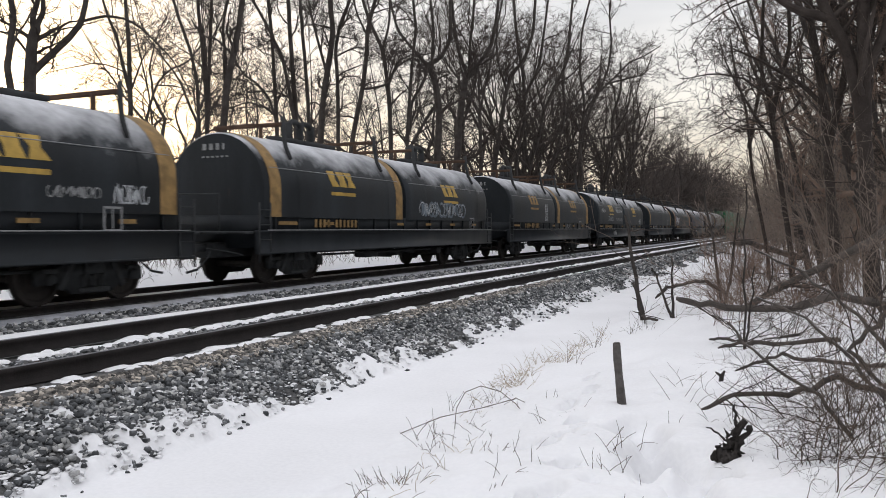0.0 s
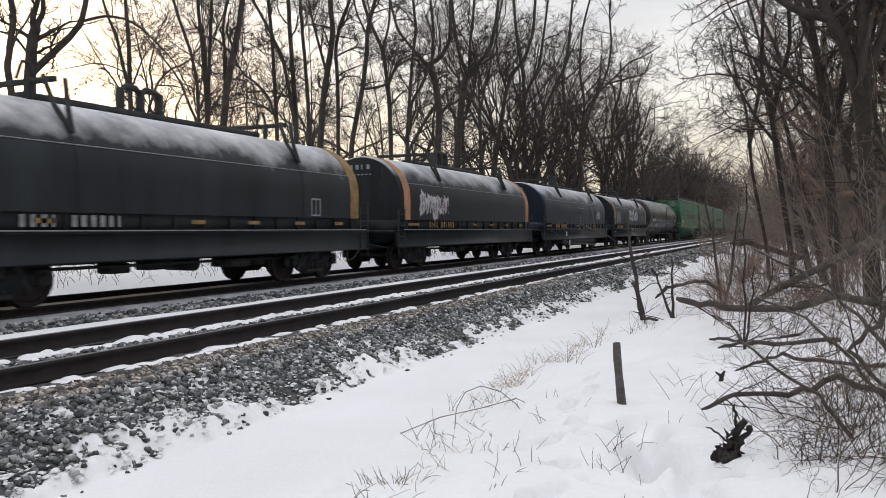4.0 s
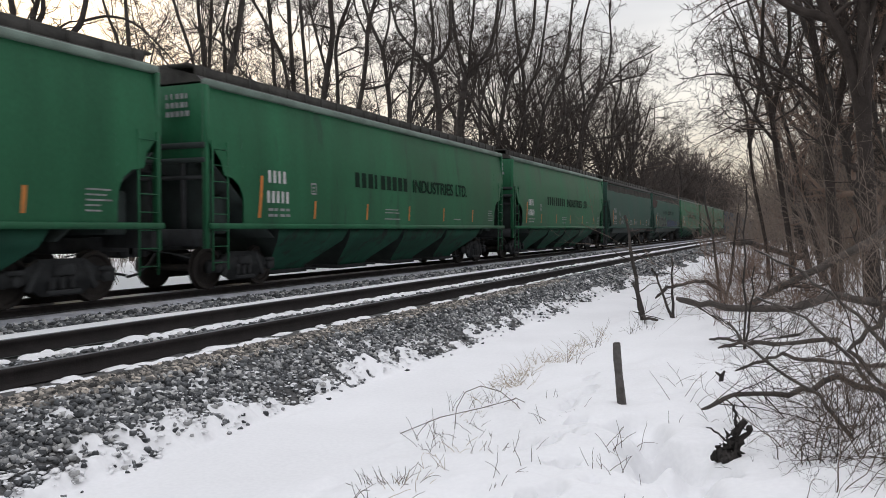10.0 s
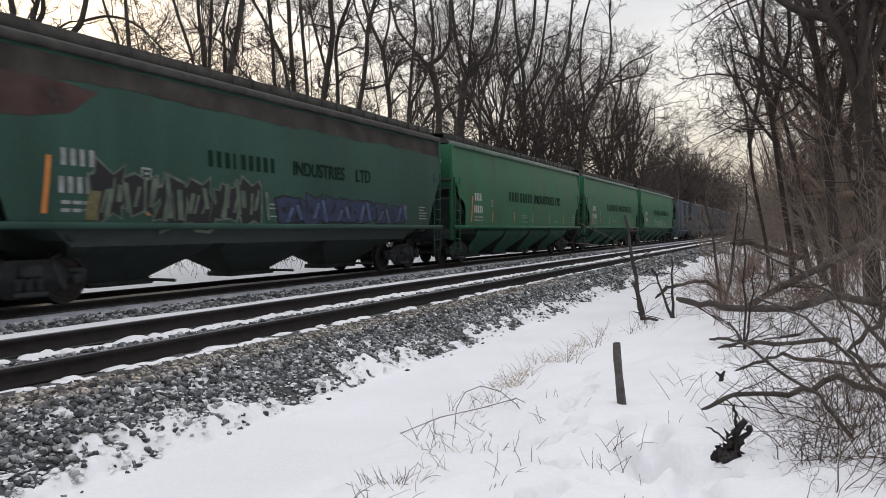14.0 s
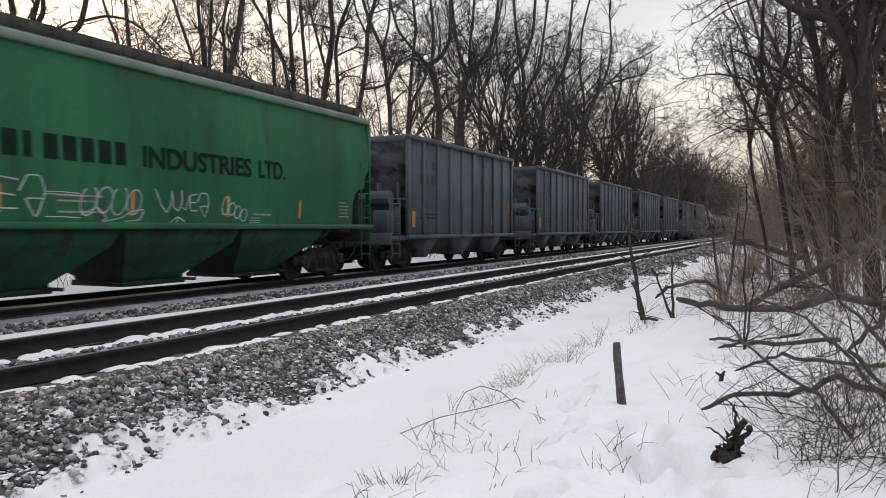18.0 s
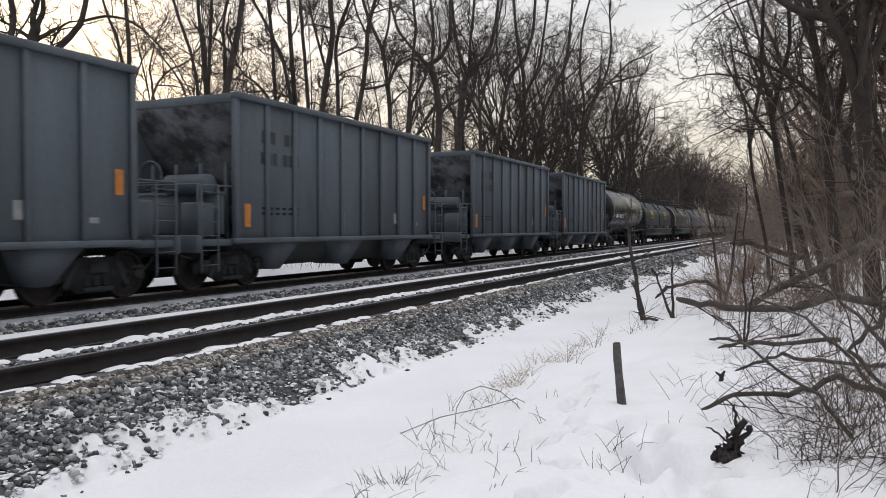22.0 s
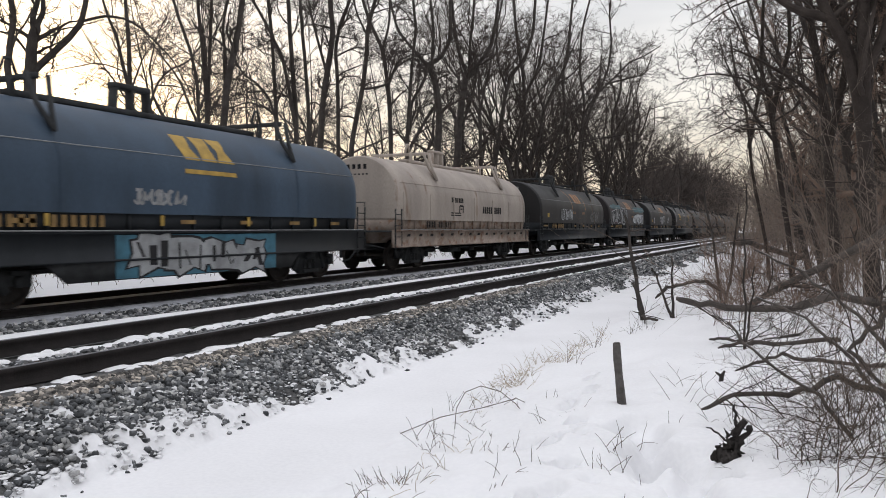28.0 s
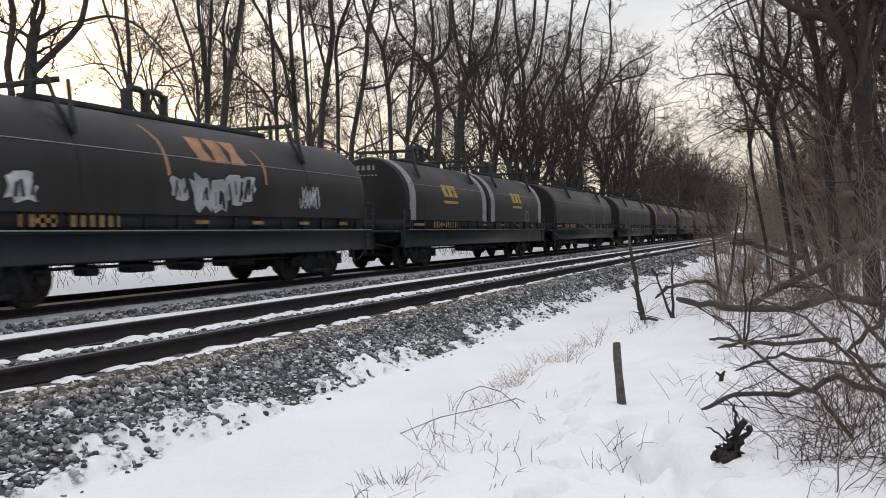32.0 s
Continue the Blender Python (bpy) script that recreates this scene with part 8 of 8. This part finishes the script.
def m_cream(c, xf, hl):
    part("lettering", wrap(letters(-2.11, 2.22, 7, 0.115, 0.17, 0.33, 31) + letters(0.85, 1.88, 10, 0.155, 0.26, 0.35, 32), xf), BLACKM, c, "black plain bars")
    part("emblem", wrap([bar(-2.16, -1.28, 1.83, 1.87), bar(-2.16, -1.28, 1.75, 1.79), bar(-1.4, -1.08, 2.08, 2.14), bar(-1.12, -1.04, 1.86, 2.1), bar(-1.46, -1.38, 1.86, 2.1), bar(-1.33, -1.16, 1.98, 2.02)], xf), BLACKM, c, "black wheel-like emblem in plain strokes")
    g = Geo()
    for k in range(7):
        y = -hl + 0.3 + k * (hl * 2 - 0.6) / 6
        g.box((xf(2.0) + 0.012, y, 2.0), (0.02, 0.05, 0.85), 0.005)
    part("seam", g, CREAM, c)
    part("rust_stain", wrap([bar(-hl + 0.4 + k * 0.83, -hl + 0.62 + k * 0.83, 1.06, 1.14, 0.05) for k in range(14)], lambda z: 1.512), BLACKM, c, "dark slots along the sill")


def m_red_tag(c, xf, hl):
    scrawl(c, xf, -3.1, 1.72, 2.2, 0.62, PAINT_W, 22, n=6, width=0.045)
    scrawl(c, xf, 3.15, 1.68, 2.0, 0.6, GREYM, 23, n=5, width=0.03)
    part("placard", wrap([bar(-hl + 1.0, -hl + 1.3, 1.85, 2.05)], xf), YELLOW, c)
    part("edge_stroke", wrap([bar(-0.96, -0.88, 2.3, 3.0, -0.06), bar(-1.02, -0.94, 3.0, 3.34, -0.2), bar(1.84, 1.92, 2.3, 2.8, 0.0), bar(1.84, 1.90, 2.8, 3.06, -0.16)], xf), TANBAND, c, "orange stroke beside the mark")
    part("spot", wrap([bar(y, y + 0.16, 2.08, 2.22, -0.02) for y in (-0.82, -0.52, 1.2, 1.46)], xf), TANBAND, c, "small orange spot")


def m_big_tag(c, xf, hl):
    part("graffiti", wrap([bar(-5.6, -0.6, 1.7, 2.5, 0.1)], xf, 0.004), PAINT_P, c, "maroon sprayed patch")
    blobs(c, xf, -5.6, 1.68, 6, 0.94, 0.98, PAINT_K, PAINT_S, 24, "dark blocky sprayed shapes edged in silver")
    part("graffiti", wrap([bar(-5.4 + k * 0.42, -5.26 + k * 0.42, 1.74 + 0.2 * (k % 3), 2.1 + 0.16 * (k % 4), 0.06 * (-1) ** k) for k in range(12)], xf, 0.022), PAINT_S, c, "silver sprayed stroke")
    blobs(c, xf, 1.8, 1.68, 6, 0.7, 0.66, PAINT_W, PAINT_K, 26, "pale sprayed shapes")
    part("graffiti", wrap([bar(2.0 + k * 0.7, 2.9 + k * 0.7, 2.5 + 0.04 * (k % 3), 2.86 + 0.05 * (k % 2), 0.2) for k in range(6)], xf, 0.005), PAINT_T, c, "teal sprayed haze")
    part("graffiti", wrap([bar(-5.8 + k * 0.8, -5.0 + k * 0.8, 2.62, 2.86 + 0.06 * (k % 2), 0.2) for k in range(4)], xf, 0.005), PAINT_T, c, "teal sprayed haze")
    part("edge_stroke", wrap([bar(-1.18, -1.10, 2.72, 3.0, -0.06), bar(-1.24, -1.16, 3.0, 3.3, -0.2), bar(1.86, 1.94, 2.4, 2.9, 0.03), bar(1.89, 1.95, 2.9, 3.2, -0.16)], xf), TANBAND, c, "orange stroke beside the mark")
    part("spot", wrap([bar(y, y + 0.16, 2.08, 2.22, -0.02) for y in (-0.72, 1.1, 1.38)], xf), TANBAND, c, "small orange spot")


def m_bubbles(c, xf, hl):
    blobs(c, xf, -0.5, 1.74, 4, 0.55, 0.66, PAINT_S, PAINT_K, 27, "silver bubble shapes")
    blobs(c, xf, -1.15, 1.84, 1, 0.5, 0.48, PAINT_S, PAINT_K, 28, "silver bubble shape")
    blobs(c, xf, -hl + 1.8, 1.75, 1, 0.55, 0.45, PAINT_W, PAINT_K, 29, "small pale sprayed patch")
    scrawl(c, xf, 3.15, 1.78, 0.85, 0.58, PAINT_W, 30, n=5, width=0.03)
    part("placard", wrap([bar(-hl + 1.0, -hl + 1.3, 1.85, 2.05)], xf), YELLOW, c)
    part("edge_stroke", wrap([bar(-1.18, -1.10, 2.3, 3.0, -0.06), bar(-1.24, -1.16, 3.0, 3.3, -0.2), bar(1.80, 1.88, 2.3, 2.8, 0.0), bar(1.80, 1.86, 2.8, 3.08, -0.16)], xf), TANBAND, c, "orange stroke beside the mark")


def m_plain(c, xf, hl):
    frame_box(c, hl - 2.4, 1.62)


def m_panel(c, xf, hl):
    frame_box(c, 1.1, 1.75)
    scrawl(c, lambda z: 1.41, hl - 2.5, 1.32, 0.8, 0.2, PAINT_W, 41, n=5)


def t_old(c, xf, hl):
    for k, (y, w) in enumerate(((-4.2, 1.0), (-2.6, 0.7), (-1.5, 1.4), (0.4, 1.3))):
        scrawl(c, xf, y, 1.6, w, 0.26, GREYM, 51 + k, n=5, width=0.02)
    scrawl(c, xf, -3.9, 1.95, 0.5, 0.2, GREYM, 57, n=2, width=0.02)
    frame_box(c, 5.5, 1.5, xf=xf)


def t_big(c, xf, hl):
    blobs(c, xf, -5.9, 1.44, 6, 0.84, 0.92, PAINT_K, PAINT_G, 52, "black sprayed shapes edged in grey-green")
    part("graffiti", wrap([bar(-5.6 + k * 0.5, -5.48 + k * 0.5, 1.5 + 0.1 * (k % 3), 2.0 + 0.12 * (k % 4), 0.1 * (-1) ** k) for k in range(10)], xf, 0.022), PAINT_G, c, "grey-green sprayed stroke")
    part("graffiti", wrap([bar(-6.0, -5.75, 1.45, 1.95, 0.1)], xf, 0.02), PAINT_Y, c, "yellow sprayed drip")
    blobs(c, xf, -0.7, 1.44, 7, 0.98, 0.62, PAINT_B, PAINT_K, 54, "dark blue sprayed angular shapes")
    part("graffiti", wrap([bar(-0.4 + k * 0.55, -0.26 + k * 0.55, 1.46 + 0.05 * (k % 3), 1.80 + 0.07 * (k % 4), 0.18 * (-1) ** k) for k in range(12)], xf, 0.022), PAINT_L, c, "pale blue sprayed stroke")
    v = [(xf(z) + 0.006, y, z) for y, z in ((-8.2, 3.0), (-8.2, 3.7), (-6.4, 3.7), (-5.6, 3.62), (-6.2, 3.2), (-7.0, 3.05))]
    part("dirt_band", Geo().add(v, polys=[[0, 5, 4, 3, 2, 1]]), PRIMER, c, "patch of faded red primer")


def t_white(c, xf, hl):
    """Thin white tags: chains of leaning loops, zigzags and hearts joined by double lines."""
    def smooth(key):
        f = np.linspace(0, len(key) - 1, (len(key) - 1) * 5 + 1)
        line = np.stack([np.interp(f, np.arange(len(key)), [p[n] for p in key]) for n in (0, 1)], axis=1)
        line[1:-1] = (line[:-2] + line[1:-1] * 2 + line[2:]) / 4
        return line

    def loop(y, z, w, h, lean=0.12, turn=6.5):
        a = np.linspace(2.2, 2.2 + turn, 22)
        stroke(c, xf, np.stack((y + w / 2 * np.cos(a) + lean * np.sin(a) * h, z + h / 2 * np.sin(a)), axis=1), 0.022, PAINT_W, "thin white sprayed loop")

    def heart(y, z, w, h):
        stroke(c, xf, smooth([(y - 0.5 * w, z + 0.1 * h), (y - 0.2 * w, z + 0.45 * h), (y + 0.3 * w, z + 0.45 * h), (y + 0.5 * w, z + 0.1 * h), (y + 0.15 * w, z - 0.5 * h), (y - 0.3 * w, z - 0.05 * h), (y + 0.4 * w, z - 0.05 * h)]), 0.022, PAINT_W, "thin white sprayed heart")

    for k, (y, z) in enumerate(((-0.80, 1.78), (-0.47, 1.80), (-0.15, 1.80), (0.18, 1.78))):
        loop(y, z, 0.32, 0.50 - 0.05 * (k % 2), 0.12, 6.5 if k % 2 else 5.2)
    stroke(c, xf, smooth([(-0.95, 1.55), (-0.62, 1.68), (-0.42, 1.50), (-0.55, 1.42), (-0.1, 1.50), (0.12, 1.62), (0.42, 1.66), (0.30, 1.46), (-0.02, 1.44)]), 0.02, PAINT_W)
    for z in (1.86, 1.90, 1.50):
        stroke(c, xf, smooth([(-1.62, z), (-1.3, z + 0.005), (-0.98, z - 0.01)]), 0.015, PAINT_W)
    heart(-1.85, 1.82, 0.46, 0.72)
    for key in ([(-2.72, 1.85), (-2.45, 2.1), (-2.1, 2.06)], [(-2.5, 2.0), (-2.42, 1.62), (-2.1, 1.62)], [(-2.45, 1.85), (-2.15, 1.82)], [(-2.8, 1.56), (-2.5, 1.5)],
                [(0.68, 2.05), (0.82, 1.75), (0.98, 1.60), (1.08, 1.8), (1.1, 2.06), (1.14, 1.72), (1.26, 1.64), (1.36, 1.8), (1.36, 2.05)], [(1.36, 1.72), (1.46, 1.66), (1.56, 1.95)],
                [(1.78, 1.98), (1.58, 1.96), (1.58, 1.66), (1.78, 1.66)], [(1.6, 1.82), (1.74, 1.82)], [(1.05, 1.42), (1.25, 1.54), (1.45, 1.44)], [(1.2, 1.40), (1.28, 1.52)]):
        stroke(c, xf, smooth(key), 0.022, PAINT_W)
    heart(1.95, 1.78, 0.34, 0.52)
    for y, z in ((2.62, 1.78), (2.82, 1.72), (3.0, 1.66), (3.2, 1.60)):
        loop(y, z, 0.2, 0.38 - 0.12 * (y > 2.7), 0.1)
    for z in (1.44, 1.49, 1.54):
        stroke(c, xf, [(3.4, z), (3.6, z), (3.75, z)], 0.012, PAINT_W)


def m_orange_end(c, xf, hl):
    scrawl(c, xf, hl - 3.5, 2.6, 1.0, 0.4, GREYM, 18, n=3, width=0.06)
    scrawl(c, xf, hl - 3.1, 1.75, 1.3, 0.6, PAINT_W, 19, n=5)
    frame_box(c, hl - 2.7, 1.62)


coil_car(-2.25, 11.65, COIL_BLACK, halves=2, bands=YELLOW_OLD, label="black coil car with frosted hoods and yellow end bands", marks=m_first, seed=1)
coil_car(14.35, 28.2, COIL_BLACK, halves=2, bands=YELLOW_OLD, banded={(0, 0), (0, 1)}, label="black coil car with snow-dusted hoods and pale graffiti", marks=m_pale, seed=2)
coil_car(31.05, 44.5, COIL_BLACK, halves=2, bands=YELLOW_OLD, banded={(1, 0), (1, 1)}, logo=YELLOW_OLD, label="black coil car with snow-dusted hoods and rusty yellow bands", marks=m_stripes, seed=3)
coil_car(47.2, 62.5, COIL_BLACK, halves=2, label="black coil car with two frosted hoods and pale scribbles", marks=m_tags, seed=4)
coil_car(65.4, 77.7, COIL_BLACK, bands=YELLOW_OLD, logo=None, number=GREYM, label="black coil car with a snow-streaked hood and worn yellow ends", marks=m_plain, seed=5, front_marks=WHITEM)
coil_car(80.2, 92.6, COIL_BLACK, logo=None, bands=TANBAND, label="black coil car with sprayed pale shapes and an orange end band", marks=m_silver, seed=6)
coil_car(95.1, 108.1, NAVY, logo=None, number=YELLOW_OLD, label="navy-blue coil car with a long snow-dusted hood", marks=m_white_tag, seed=7, front_marks=YELLOW_OLD, body=NAVY, skirt=True)
coil_car(110.7, 123.0, COIL_BLACK, bands=YELLOW_OLD, logo=None, number=None, strips=False, label="black coil car with a frosted hood and grey-blue graffiti", marks=m_blocky, seed=8)
tank_car(124.55, 140.85, TANKB_SNOW, "long black tank car with yellow marks and snow streaks", zc=2.30, seed=9)
covered_hopper(142.2, 159.1, GREEN, "bright green covered grain hopper", seed=1)
covered_hopper(160.35, 177.7, GREEN, "bright green covered grain hopper", seed=2)
covered_hopper(179.05, 195.8, GREEN, "bright green covered grain hopper", seed=3, name_at=4.8)
covered_hopper(197.0, 213.6, GREEN_OLD, "faded dark green covered hopper with stained sides", 3, True, t_old, 4, None)
covered_hopper(214.3, 231.0, GREEN_OLD, "faded green covered hopper with large graffiti", 3, True, t_big, 5, 2.95)
covered_hopper(232.0, 249.4, GREEN, "bright green covered grain hopper", seed=6)
covered_hopper(250.5, 267.0, GREEN, "bright green covered grain hopper", seed=7)
covered_hopper(268.2, 285.7, GREEN, "green covered grain hopper with white scribbles", 4, False, t_white, 8)
for i, y in enumerate((288.0, 301.2, 314.06, 327.1, 339.4, 352.7, 365.0)):
    open_hopper(y, y + 9.6, "grey open-top stone hopper with ribbed sides", i)
tank_car(377.4, 388.4, TANKB, "short black corn syrup tank car with yellow marks", rad=1.56, zc=2.5, long=False, seed=10, ext=0.6)
coil_car(389.9, 403.8, COIL_CLEAN, halves=2, label="dark green-black coil car with two clean hoods and yellow marks", marks=m_panel, seed=11, number=GREYM)
coil_car(406.5, 418.9, COIL_BROWN, bands=CREAM, label="dark coil car with pale and orange end bands", marks=m_orange_end, seed=12)
coil_car(421.4, 433.95, BLUE, label="slate-blue coil car with silver graffiti on its sill", marks=m_blue, seed=13, front_marks=YELLOW_OLD, skirt=True)
coil_car(436.4, 448.5, CREAM, body=CREAM_DIRTY, logo=None, number=BLACKM, strips=False, label="dirty white coil car with black marks and rust", marks=m_cream, seed=14, sill=CREAM_DIRTY, front_marks=BLACKM)
coil_car(450.9, 464.1, COIL_DARK, logo=TANBAND, label="black coil car with white scribbles and an orange mark", marks=m_red_tag, seed=15)
coil_car(465.8, 478.4, COIL_BROWN, logo=TANBAND, label="brown-black coil car covered in silver and teal graffiti", marks=m_big_tag, seed=16)
coil_car(481.4, 494.0, COIL_DARK, logo=TANBAND, label="dark coil car with silver bubble graffiti", marks=m_bubbles, seed=17)
coil_car(496.6, 510.5, COIL_DARK, halves=2, bands=GREYM, label="dark coil car with two hoods and pale bands", marks=m_plain, seed=18)
coil_car(512.9, 526.0, COIL_DARK, logo=None, label="plain black coil car", marks=m_plain, seed=19)
coil_car(528.5, 541.2, COIL_DARK, logo=None, label="plain black coil car", marks=m_plain, seed=20)
coil_car(543.6, 556.2, COIL_BROWN, bands=TANBAND, label="rusty brown coil car with orange end bands", marks=m_plain, seed=21)
coil_car(558.6, 571.0, COIL_DARK, logo=None, label="plain black coil car", marks=m_plain, seed=22)
coil_car(573.4, 586.0, COIL_BROWN, logo=None, label="brown-black coil car with a plain hood", marks=m_plain, seed=23)
coil_car(588.4, 601.0, COIL_DARK, logo=None, label="plain black coil car", marks=m_plain, seed=24)


# ---- movement ----
def run(t):
    """How far the train has gone towards the camera at t seconds."""
    return 14.85 * t + 0.5 * t * (t - 32) / 256


def motions():
    for car, y in CARS:
        walk(car, [(t, pose(FAR_C, y - run(t), 0)) for t in range(0, 33, 4)])
    centre = {car: y for car, y in CARS}
    for w, car, d in WHEELSETS:
        y = centre[car]
        first, last = max(0, int((y - 42) / 14.85 * 30)), min(960, int((y + 9) / 14.85 * 30))
        if last < first:
            first = last = 0
        times = sorted({0, 960, *range(first, last + 1)})
        rows, turn = [], 0.0
        for k, n in enumerate(times):
            if k:
                step = math.degrees((run(n / 30) - run(times[k - 1] / 30)) / WHEEL_R)
                turn += step if n - times[k - 1] == 1 else 60
            rows.append((n / 30, pose(0, d, WHEEL_R, turn % 360)))
        walk(w, rows)


motions()
